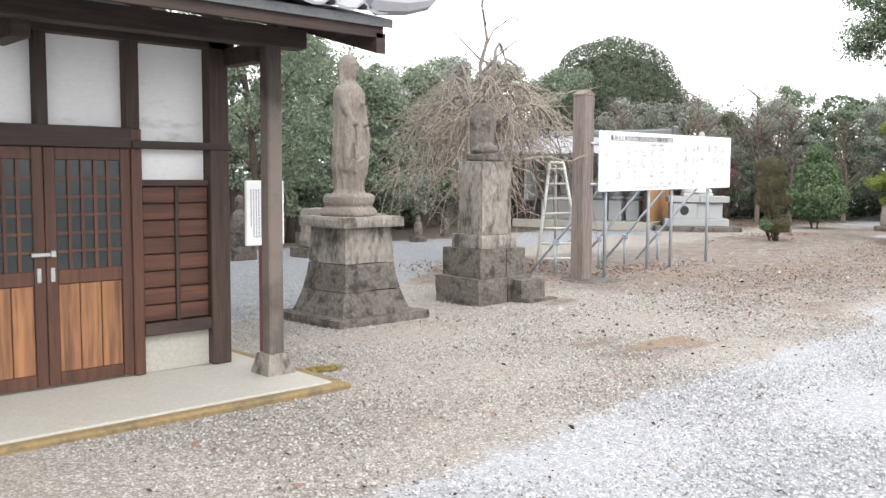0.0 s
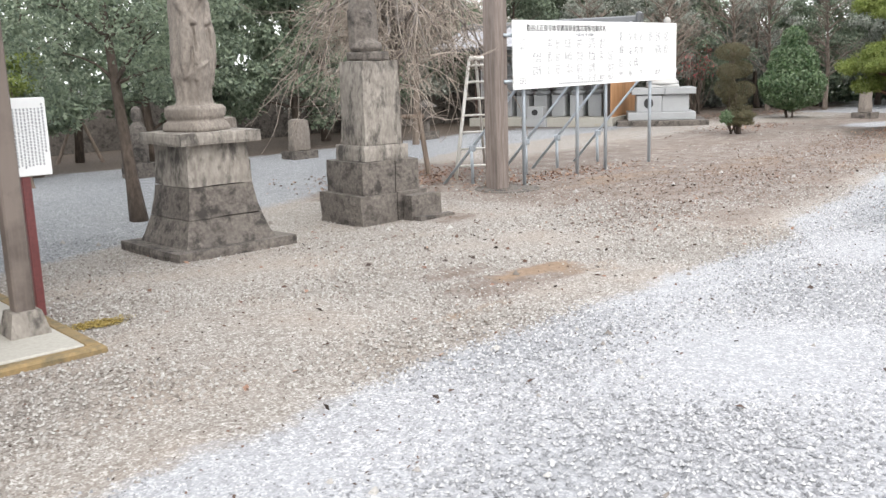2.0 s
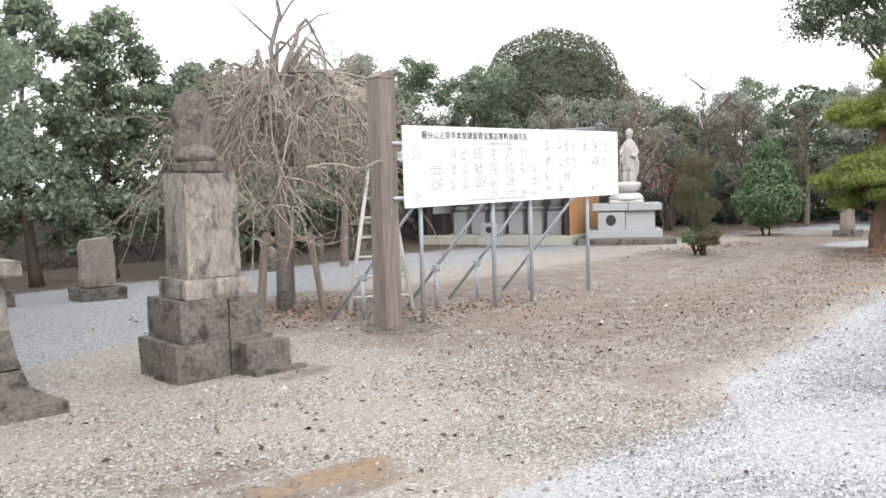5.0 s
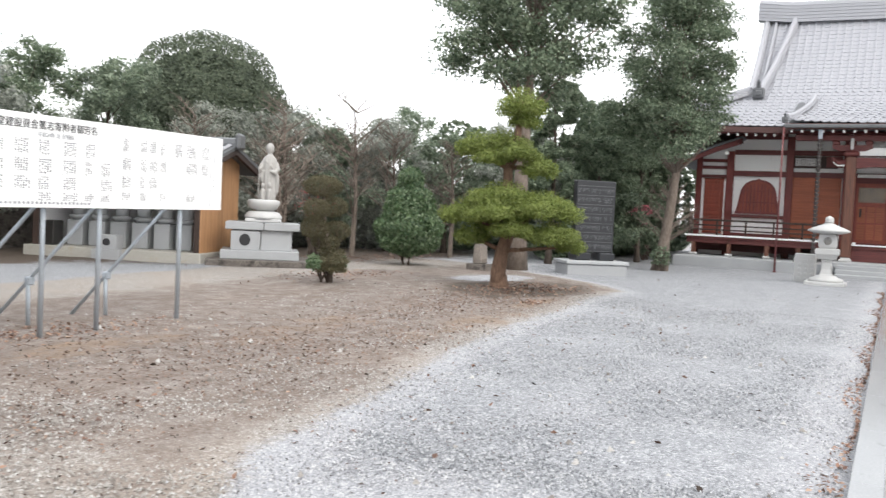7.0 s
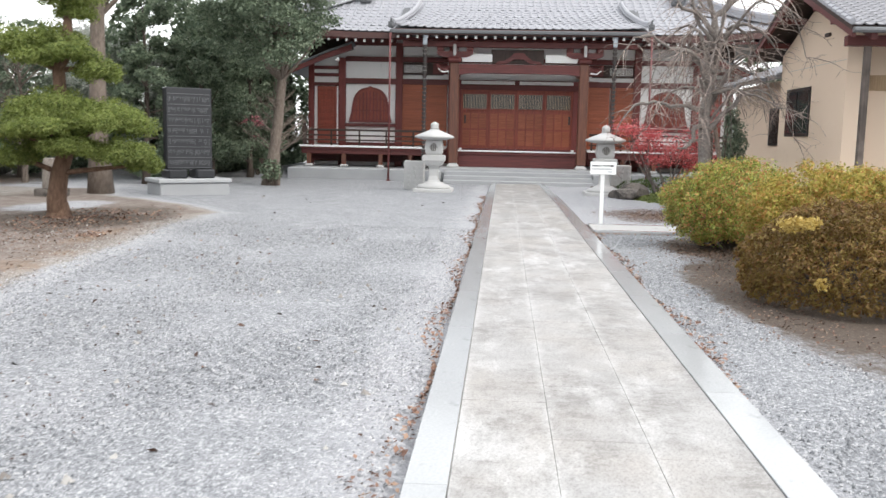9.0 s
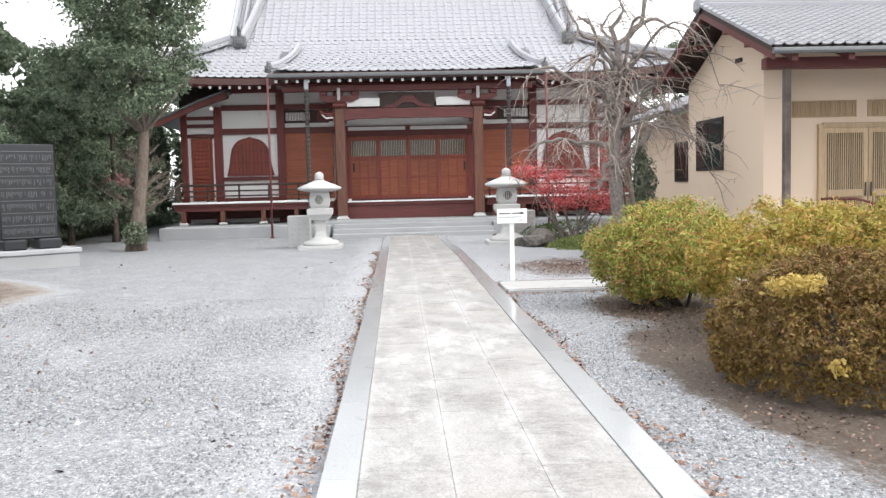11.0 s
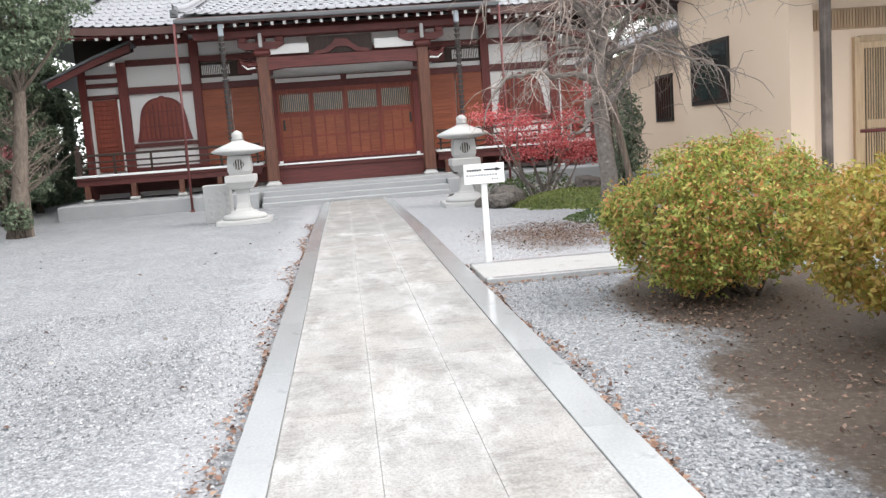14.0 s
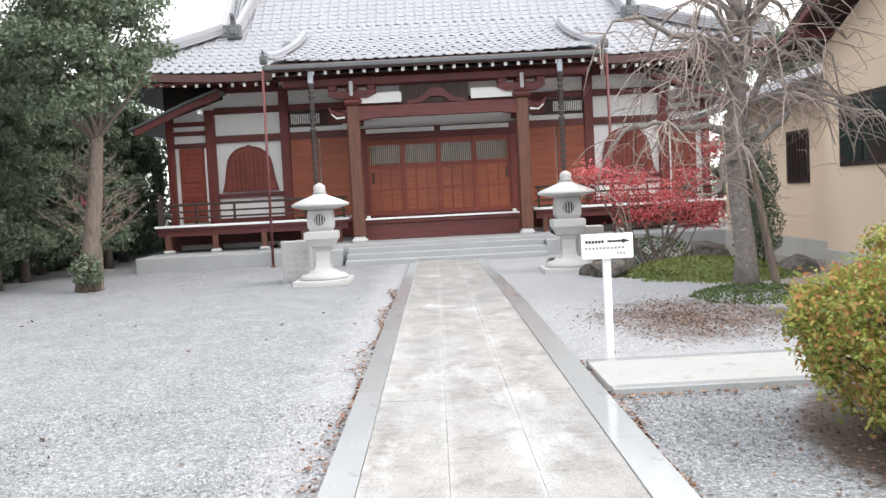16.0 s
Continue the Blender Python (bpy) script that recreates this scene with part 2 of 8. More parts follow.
M_LEAFDOME = leafy("clipped_dark_leaf", [(0.062, 0.082, 0.055), (0.095, 0.12, 0.08), (0.135, 0.165, 0.108), (0.19, 0.22, 0.15)])
M_LEAFMID = leafy("evergreen_leaf", [(0.124, 0.162, 0.123), (0.179, 0.227, 0.158), (0.234, 0.287, 0.195), (0.328, 0.377, 0.282)])
M_LEAFGREY = leafy("hazed_grey_leaf", [(0.209, 0.226, 0.200), (0.275, 0.298, 0.256), (0.349, 0.368, 0.319), (0.446, 0.461, 0.408)])
M_LEAFPINE = leafy("pine_needle", [(0.10, 0.14, 0.035), (0.17, 0.22, 0.05), (0.235, 0.285, 0.07), (0.30, 0.335, 0.11)])
M_LEAFCAM = leafy("glossy_camellia_leaf", [(0.064, 0.118, 0.059), (0.108, 0.177, 0.084), (0.167, 0.246, 0.118), (0.295, 0.364, 0.236)], 0.4)
M_LEAFTOPI = leafy("brownish_conifer", [(0.095, 0.092, 0.052), (0.13, 0.12, 0.068), (0.16, 0.145, 0.08), (0.20, 0.17, 0.10)])
M_AZALEA = leafy("azalea_leaf", [(0.150, 0.194, 0.044), (0.263, 0.325, 0.069), (0.400, 0.463, 0.100), (0.525, 0.525, 0.150), (0.575, 0.312, 0.112), (0.525, 0.200, 0.100)], 0.6, 0.35)
M_AZALEAGOLD = leafy("golden_azalea_leaf", [(0.207, 0.189, 0.037), (0.354, 0.329, 0.061), (0.488, 0.427, 0.098), (0.537, 0.354, 0.098), (0.488, 0.220, 0.079)], 0.6, 0.35)
M_AZALEABROWN = leafy("bronze_azalea_leaf", [(0.096, 0.054, 0.018), (0.168, 0.095, 0.026), (0.256, 0.155, 0.037), (0.249, 0.197, 0.045), (0.243, 0.092, 0.037)], 0.65, 0.25)
M_YELLOW = leafy("yellow_leaf", [(0.50, 0.36, 0.09), (0.62, 0.46, 0.14), (0.70, 0.56, 0.22)])
M_MAPLE = leafy("red_maple_leaf", [(0.432, 0.059, 0.064), (0.595, 0.106, 0.114), (0.698, 0.186, 0.193), (0.739, 0.331, 0.314)], 0.6, 0.45)
M_PINKBLOOM = leafy("pink_bloom", [(0.45, 0.12, 0.16), (0.6, 0.2, 0.25), (0.7, 0.3, 0.33)])
M_GROUNDCOVER = leafy("low_ground_cover", [(0.057, 0.098, 0.034), (0.103, 0.149, 0.052), (0.149, 0.196, 0.069)])
M_MOSS = leafy("mossy_grass", [(0.139, 0.186, 0.054), (0.217, 0.265, 0.078), (0.279, 0.296, 0.109)])
M_PEBBLEWHITE = islands("pale_crushed_stone", [(0.15, 0.153, 0.163), (0.29, 0.295, 0.31), (0.38, 0.382, 0.395), (0.53, 0.53, 0.535)])
M_PEBBLEBROWN = islands("buff_crushed_stone", [(0.135, 0.115, 0.10), (0.255, 0.233, 0.212), (0.33, 0.314, 0.292), (0.47, 0.46, 0.44)])
M_PEBBLEDARK = islands("blue_grey_crushed_stone", [(0.11, 0.115, 0.125), (0.215, 0.224, 0.238), (0.32, 0.33, 0.342), (0.47, 0.47, 0.48)])
M_LITTER = islands("fallen_leaf", [(0.10, 0.055, 0.042), (0.20, 0.11, 0.08), (0.29, 0.17, 0.12), (0.40, 0.28, 0.20)])
M_DULLLITTER = islands("dull_leaf_litter", [(0.07, 0.042, 0.034), (0.14, 0.082, 0.062), (0.21, 0.13, 0.095), (0.32, 0.235, 0.18)])
M_LITTERDARK = islands("withered_leaf", [(0.035, 0.025, 0.02), (0.08, 0.05, 0.04), (0.15, 0.08, 0.055)])
M_MOSSBED = surface("mossy_earth", (0.17, 0.19, 0.07), (0.10, 0.11, 0.045), (0.15, 0.11, 0.07), 40, 3.0, 0.95, 0.6, 0.5, 0.01)


def ground_material():
    """One ground: buff gravel, pale crushed stone, blue-grey gravel and bare soil, by zone."""
    m, nt, b = node_mat("gravel_ground")
    v = coords(nt)
    def zone(name):
        a = nt.nodes.new("ShaderNodeAttribute")
        a.attribute_name = name
        n1 = noise_of(nt, v, 1.6, 6, 0.7)
        n2 = noise_of(nt, v, 14.0, 3, 0.7)
        s = mix(nt, a.outputs["Color"], n1, 0.5, "LINEAR_LIGHT")
        s = mix(nt, s, n2, 0.25, "LINEAR_LIGHT")
        return ramp(nt, s, [(0.36, (0, 0, 0)), (0.66, (1, 1, 1))]).outputs["Color"]
    cell = add(nt, "ShaderNodeTexVoronoi", Scale=105.0, Randomness=1.0)
    nt.links.new(v, cell.inputs["Vector"])
    cell2 = add(nt, "ShaderNodeTexVoronoi", Scale=42.0, Randomness=1.0)
    nt.links.new(v, cell2.inputs["Vector"])
    bw = nt.nodes.new("ShaderNodeRGBToBW")
    nt.links.new(cell.outputs["Color"], bw.inputs["Color"])
    bw2 = nt.nodes.new("ShaderNodeRGBToBW")
    nt.links.new(cell2.outputs["Color"], bw2.inputs["Color"])
    speck = mix(nt, bw.outputs["Val"], bw2.outputs["Val"], 0.35)
    big = noise_of(nt, v, 0.8, 5)
    buff = ramp(nt, speck, [(0.15, (0.14, 0.118, 0.10)), (0.45, (0.218, 0.196, 0.175)), (0.62, (0.297, 0.275, 0.252)), (0.85, (0.52, 0.50, 0.48))]).outputs["Color"]
    buff = mix(nt, buff, (0.29, 0.235, 0.19), ramp(nt, big, [(0.45, (0, 0, 0)), (0.7, (0.5, 0.5, 0.5))]).outputs["Color"])
    white = ramp(nt, speck, [(0.15, (0.18, 0.18, 0.19)), (0.4, (0.268, 0.271, 0.285)), (0.62, (0.345, 0.348, 0.364)), (0.85, (0.58, 0.58, 0.59))]).outputs["Color"]
    white = mix(nt, white, (0.33, 0.34, 0.36), ramp(nt, big, [(0.4, (0, 0, 0)), (0.65, (0.5, 0.5, 0.5))]).outputs["Color"])
    dark = ramp(nt, speck, [(0.15, (0.09, 0.094, 0.102)), (0.45, (0.20, 0.208, 0.222)), (0.65, (0.30, 0.308, 0.322)), (0.88, (0.54, 0.54, 0.55))]).outputs["Color"]
    soil = ramp(nt, noise_of(nt, v, 30, 7, 0.7), [(0.3, (0.05, 0.037, 0.029)), (0.56, (0.092, 0.069, 0.053)), (0.70, (0.17, 0.145, 0.122)), (0.82, (0.30, 0.28, 0.255))]).outputs["Color"]
    tan = ramp(nt, noise_of(nt, v, 26, 7, 0.7), [(0.3, (0.085, 0.06, 0.048)), (0.52, (0.152, 0.116, 0.096)), (0.66, (0.25, 0.205, 0.176)), (0.82, (0.44, 0.40, 0.365))]).outputs["Color"]
    tan = mix(nt, tan, buff, ramp(nt, noise_of(nt, v, 3.4, 6, 0.7), [(0.42, (0, 0, 0)), (0.66, (0.75, 0.75, 0.75))]).outputs["Color"])
    col = mix(nt, buff, tan, zone("tan"))
    col = mix(nt, col, white, zone("white"))
    col = mix(nt, col, dark, zone("dark"))
    col = mix(nt, col, soil, zone("soil"))
    earth = ramp(nt, noise_of(nt, v, 24, 7, 0.7), [(0.3, (0.15, 0.098, 0.062)), (0.6, (0.25, 0.175, 0.118)), (0.8, (0.36, 0.29, 0.22))]).outputs["Color"]
    col = mix(nt, col, earth, zone("earth"))
    nt.links.new(col, b.inputs["Base Color"])
    b.inputs["Roughness"].default_value = 0.9
    bump(nt, b, speck, 0.4, 0.011)
    return m


M_GROUND = ground_material()


def paving_material():
    """Pale paving: fine grain, brown-grey weathering in cross streaks, whitish bloom along the joints."""
    m, nt, b = node_mat("pale_paving")
    geo = nt.nodes.new("ShaderNodeNewGeometry")
    def mapped(sx, sy):
        mp = nt.nodes.new("ShaderNodeMapping")
        mp.inputs["Scale"].default_value = (sx, sy, 1.0)
        nt.links.new(geo.outputs["Position"], mp.inputs["Vector"])
        return mp.outputs["Vector"]
    fine = noise_of(nt, mapped(1, 1), 75, 6, 0.78)
    mid = noise_of(nt, mapped(1.2, 1.0), 6.0, 10, 0.82)
    cross = noise_of(nt, mapped(2.4, 0.9), 9.0, 9, 0.85)
    wide = noise_of(nt, mapped(0.7, 1.0), 1.9, 9, 0.74)
    col = ramp(nt, mid, [(0.36, (0.285, 0.278, 0.27)), (0.50, (0.36, 0.353, 0.346)), (0.62, (0.415, 0.41, 0.404))]).outputs["Color"]
    col = mix(nt, col, (0.36, 0.335, 0.31), ramp(nt, noise_of(nt, mapped(0.8, 1.0), 1.1, 5, 0.6), [(0.45, (0, 0, 0)), (0.65, (0.7, 0.7, 0.7))]).outputs["Color"])
    dirt = mix(nt, ramp(nt, wide, [(0.44, (0, 0, 0)), (0.58, (1, 1, 1))]).outputs["Color"], ramp(nt, cross, [(0.42, (0.1, 0.1, 0.1)), (0.56, (0.85, 0.85, 0.85))]).outputs["Color"], 1.0, "MULTIPLY")
    col = mix(nt, col, (0.195, 0.184, 0.172), dirt)
    col = mix(nt, col, (0.53, 0.526, 0.52), ramp(nt, noise_of(nt, mapped(0.6, 1.3), 1.6, 8, 0.72), [(0.52, (0, 0, 0)), (0.66, (0.75, 0.75, 0.75))]).outputs["Color"])
    axis = nt.nodes.new("ShaderNodeSeparateXYZ")
    nt.links.new(geo.outputs["Position"], axis.inputs["Vector"])
    near = None
    for at in JOINTS:
        off = nt.nodes.new("ShaderNodeMath")
        off.operation = "SUBTRACT"
        off.inputs[1].default_value = at
        nt.links.new(axis.outputs["Y"], off.inputs[0])
        dist = nt.nodes.new("ShaderNodeMath")
        dist.operation = "ABSOLUTE"
        nt.links.new(off.outputs[0], dist.inputs[0])
        if near is None:
            near = dist.outputs[0]
        else:
            low = nt.nodes.new("ShaderNodeMath")
            low.operation = "MINIMUM"
            nt.links.new(near, low.inputs[0])
            nt.links.new(dist.outputs[0], low.inputs[1])
            near = low.outputs[0]
    band = ramp(nt, near, [(0.0, (0.8, 0.8, 0.8)), (0.012, (0.55, 0.55, 0.55)), (0.05, (0, 0, 0))]).outputs["Color"]
    bloom = mix(nt, band, ramp(nt, noise_of(nt, mapped(1.2, 2.0), 5.0, 9, 0.8), [(0.42, (0.0, 0.0, 0.0)), (0.58, (0.9, 0.9, 0.9))]).outputs["Color"], 1.0, "MULTIPLY")
    col = mix(nt, col, (0.52, 0.517, 0.512), bloom)
    col = mix(nt, col, ramp(nt, fine, [(0.38, (0.66, 0.66, 0.655)), (0.5, (1.0, 1.0, 1.0)), (0.64, (1.14, 1.14, 1.14))]).outputs["Color"], 1.0, "MULTIPLY")
    info = nt.nodes.new("ShaderNodeObjectInfo")
    col = mix(nt, col, ramp(nt, info.outputs["Random"], [(0, (0.95, 0.95, 0.95)), (1, (1.04, 1.04, 1.04))]).outputs["Color"], 1.0, "MULTIPLY")
    nt.links.new(col, b.inputs["Base Color"])
    r = ramp(nt, mid, [(0.35, (0.34, 0.34, 0.34)), (0.65, (0.62, 0.62, 0.62))])
    nt.links.new(r.outputs["Color"], b.inputs["Roughness"])
    bump(nt, b, fine, 0.12, 0.002)
    return m


JOINTS = (0.676, 0.229, -0.217)     # seams between the left kerb and the three columns of slabs
M_SLAB = paving_material()
M_SIDESLAB = surface("side_path_concrete", (0.44, 0.436, 0.43), (0.345, 0.34, 0.334), (0.27, 0.262, 0.25), 45, 2.2, 0.75, 0.55, 0.25, 0.004)


# ---- helpers for meshes ----
def thing(name, at=(0, 0, 0), label="", category="", group="", kind="", turn=0):
    ob = new(name)
    ob.matrix_basis = pose(*at, 0, 0, turn)
    ob.empty_display_size = 0.1
    return tagged(ob, label, category, group, kind)


def hang(ob, parent):
    if parent is not None:
        ob.parent = parent
        ob.matrix_parent_inverse = parent.matrix_basis.inverted() if parent.parent is None else Matrix.Identity(4)


def part(name, bm, material, parent, label="", m=None, smooth=False):
    """One mesh object, drawn in the world's coordinates (after m), under a thing or a part."""
    if m is not None:
        bm.transform(m)
    me = bpy.data.meshes.new(name)
    bm.to_mesh(me)
    bm.free()
    if smooth:
        me.shade_smooth()
    me.materials.append(material)
    ob = new(name, me)
    hang(ob, parent)
    if label:
        ob["label"] = label
    return ob


def piece(name, me, m, parent):
    """One of many alike pieces that share a mesh."""
    ob = new(name, me)
    ob.parent = parent
    ob.matrix_parent_inverse = parent.matrix_basis.inverted() if parent.parent is None else Matrix.Identity(4)
    ob.matrix_basis = m
    return ob


def raw(name, verts, faces, material, parent=None, smooth=False):
    me = bpy.data.meshes.new(name)
    me.from_pydata(verts, [], faces)
    me.materials.append(material)
    if smooth:
        me.shade_smooth()
    ob = new(name, me)
    hang(ob, parent)
    return ob


def quads(name, q, material, parent=None):
    """Many loose quads or triangles at once: an array (n, 4 or 3, 3)."""
    n, k = q.shape[:2]
    me = bpy.data.meshes.new(name)
    me.vertices.add(n * k)
    me.vertices.foreach_set("co", np.ascontiguousarray(q, dtype=np.float32).ravel())
    me.loops.add(n * k)
    me.loops.foreach_set("vertex_index", np.arange(n * k, dtype=np.int32))
    me.polygons.add(n)
    me.polygons.foreach_set("loop_start", np.arange(0, n * k, k, dtype=np.int32))
    me.update(calc_edges=True)
    me.materials.append(material)
    ob = new(name, me)
    hang(ob, parent)
    return ob


def box(x0, x1, y0, y1, z0, z1, bevel=0.0, bm=None, turn=0.0):
    own = bmesh.new()
    bmesh.ops.create_cube(own, size=1)
    own.transform(Matrix.Diagonal((x1 - x0, y1 - y0, z1 - z0, 1)))
    if bevel:
        bmesh.ops.bevel(own, geom=own.edges[:], offset=bevel, segments=1, affect="EDGES")
    own.transform(Matrix.Translation(((x0 + x1) / 2, (y0 + y1) / 2, (z0 + z1) / 2)) @ Matrix.Rotation(radians(turn), 4, "Z"))
    if bm is None:
        return own
    return merge(bm, own)


def merge(bm, other):
    me = bpy.data.meshes.new("tmp")
    other.to_mesh(me)
    other.free()
    bm.from_mesh(me)
    bpy.data.meshes.remove(me)
    return bm


def lathe(profile, seg=20, at=(0, 0, 0), square=0.0, bm=None):
    """A turned shape from (radius, z) pairs; square=1 gives a four-sided one."""
    bm = bm or bmesh.new()
    rings = []
    for r, z in profile:
        ring = []
        for i in range(seg):
            a = 2 * math.pi * (i + 0.5) / seg
            k = 1.0
            if square:
                k = (1 - square) + square / max(abs(math.cos(a)), abs(math.sin(a)))
            ring.append(bm.verts.new((at[0] + r * k * math.cos(a), at[1] + r * k * math.sin(a), at[2] + z)))
        rings.append(ring)
    for a, b in zip(rings, rings[1:]):
        for i in range(seg):
            bm.faces.new((a[i], a[(i + 1) % seg], b[(i + 1) % seg], b[i]))
    bm.faces.new(rings[0][::-1])
    bm.faces.new(rings[-1])
    return bm


def tube(points, radii, seg=6, bm=None):
    """A tapering tube along points."""
    bm = bm or bmesh.new()
    pts = [Vector(p) for p in points]
    rings = []
    for i, p in enumerate(pts):
        d = (pts[min(i + 1, len(pts) - 1)] - pts[max(i - 1, 0)])
        d = d.normalized() if d.length > 1e-6 else Vector((0, 0, 1))
        u = d.cross(Vector((0.31, 0.95, 0.05)))
        u = u.normalized() if u.length > 1e-4 else Vector((1, 0, 0))
        w = d.cross(u)
        rings.append([bm.verts.new(p + (u * math.cos(2 * math.pi * k / seg) + w * math.sin(2 * math.pi * k / seg)) * radii[i]) for k in range(seg)])
    for a, b in zip(rings, rings[1:]):
        for k in range(seg):
            bm.faces.new((a[k], a[(k + 1) % seg], b[(k + 1) % seg], b[k]))
    bm.faces.new(rings[0][::-1])
    bm.faces.new(rings[-1])
    return bm


def prism(poly, lo, hi, axis="x", bm=None):
    """A flat outline pushed along an axis: outline in the other two axes, in order."""
    bm = bm or bmesh.new()
    def at(p, d):
        return {"x": (d, p[0], p[1]), "y": (p[0], d, p[1]), "z": (p[0], p[1], d)}[axis]
    a = [bm.verts.new(at(p, lo)) for p in poly]
    b = [bm.verts.new(at(p, hi)) for p in poly]
    n = len(poly)
    bm.faces.new(a[::-1])
    bm.faces.new(b)
    for i in range(n):
        bm.faces.new((a[i], a[(i + 1) % n], b[(i + 1) % n], b[i]))
    bmesh.ops.recalc_face_normals(bm, faces=bm.faces[:])
    return bm


def jitter(bm, amount, scale=3.0, seed=0.0):
    for v in bm.verts:
        n = noise.noise_vector(v.co * scale + Vector((seed, seed, seed)))
        v.co += n * amount
    return bm


def stone_block(x0, x1, y0, y1, z0, z1, rough=0.012, seed=0.0, cuts=3, taper=0.0, bevel=0.02):
    """A dressed stone: bevelled, slightly uneven, wider at the foot by taper."""
    bm = bmesh.new()
    bmesh.ops.create_cube(bm, size=1)
    bmesh.ops.subdivide_edges(bm, edges=bm.edges[:], cuts=cuts, use_grid_fill=True)
    for v in bm.verts:
        t = 0.5 - v.co.z
        cx, cy = (x0 + x1) / 2, (y0 + y1) / 2
        kx = (x1 - x0) + 2 * taper * t
        ky = (y1 - y0) + 2 * taper * t
        round_off = 1 - bevel * (sum(abs(c) > 0.49 for c in v.co) >= 2)
        v.co = Vector((cx + v.co.x * kx * round_off, cy + v.co.y * ky * round_off, (z0 + z1) / 2 + v.co.z * (z1 - z0) * (1 - 0.4 * bevel * (round_off < 1))))
    return jitter(bm, rough, 5.0, seed)


def words(body, size, material, parent, m, name="lettering", depth=0.0015):
    """Lettering laid on a face: x along the line, y up the face, z outwards."""
    cu = bpy.data.curves.new(name, "FONT")
    cu.body, cu.size, cu.extrude, cu.resolution_u = body, size, depth, 2
    tmp = new("tmp_text", cu)
    bpy.context.view_layer.update()
    me = bpy.data.meshes.new_from_object(tmp)
    bpy.data.objects.remove(tmp)
    me.name = name
    me.transform(m)
    me.materials.append(material)
    ob = new(name, me)
    hang(ob, parent)
    return ob


def gz(x, y):
    """The height of the ground: nearly level, dished by the old statues, falling a little towards the hall."""
    x, y = np.asarray(x, float), np.asarray(y, float)
    z = -0.12 * np.exp(-((x - 7.4) ** 2 / 9 + (y - 8.4) ** 2 / 6)) + 0.09 * np.exp(-((x - 22) ** 2 / 12 + (y - 9) ** 2 / 10))
    s = np.clip((x - 27) / 10, 0, 1)
    return z - 0.10 * s * s * (3 - 2 * s)


def g(x, y):
    return float(gz(x, y))


rng = np.random.default_rng(7)


def leaf_quads(centres, size, outward=None, spread=0.8, narrow=0.5, droop=0.0, simple=False):
    """A folded kite for every centre, or a plain pointed blade, facing mostly outward."""
    n = len(centres)
    nrm = rng.normal(size=(n, 3))
    if outward is not None:
        nrm = outward + nrm * spread
    nrm /= np.linalg.norm(nrm, axis=1, keepdims=True) + 1e-9
    t = np.cross(nrm, rng.normal(size=(n, 3)))
    t[:, 2] -= droop
    t /= np.linalg.norm(t, axis=1, keepdims=True) + 1e-9
    s = np.cross(nrm, t)
    L = size * rng.uniform(0.6, 1.3, (n, 1))
    W = L * narrow
    if simple:
        return np.stack([centres - t * L * 0.5 + s * W * 0.5, centres - t * L * 0.5 - s * W * 0.5, centres + t * L * 0.5], 1)
    q = np.empty((n, 4, 3))
    q[:, 0] = centres - t * L * 0.5
    q[:, 1] = centres + s * W * 0.5 + nrm * L * 0.12
    q[:, 2] = centres + t * L * 0.5
    q[:, 3] = centres - s * W * 0.5 + nrm * L * 0.12
    return q


def clump_points(blobs, n, shell=0.35, ragged=0.25):
    """Points in the outer shell of ragged ellipsoids (x, y, z, rx, ry, rz)."""
    b = np.array(blobs, float)
    area = (b[:, 3] * b[:, 4] + b[:, 3] * b[:, 5] + b[:, 4] * b[:, 5])
    pick = rng.choice(len(b), n, p=area / area.sum())
    d = rng.normal(size=(n, 3))
    d /= np.linalg.norm(d, axis=1, keepdims=True)
    r = 1 - shell * rng.random((n, 1)) ** 1.5
    f = 1 + ragged * (np.sin(d[:, :1] * 7 + pick[:, None] * 1.7) * np.sin(d[:, 1:2] * 8 + pick[:, None]) + 0.7 * np.sin(d[:, 2:] * 9 + pick[:, None] * 2.3))
    p = b[pick, :3] + d * r * f * b[pick, 3:]
    return p, d


def limb(a, b, r0, r1, bend=0.15, n=5, seed=0):
    rs = random.Random(seed)
    a, b = Vector(a), Vector(b)
    d = (b - a).length
    off = Vector((rs.uniform(-1, 1), rs.uniform(-1, 1), rs.uniform(-0.4, 0.6))) * d * bend
    pts = [a.lerp(b, i / n) + off * math.sin(math.pi * i / n) for i in range(n + 1)]
    return pts, [r0 + (r1 - r0) * i / n for i in range(n + 1)]


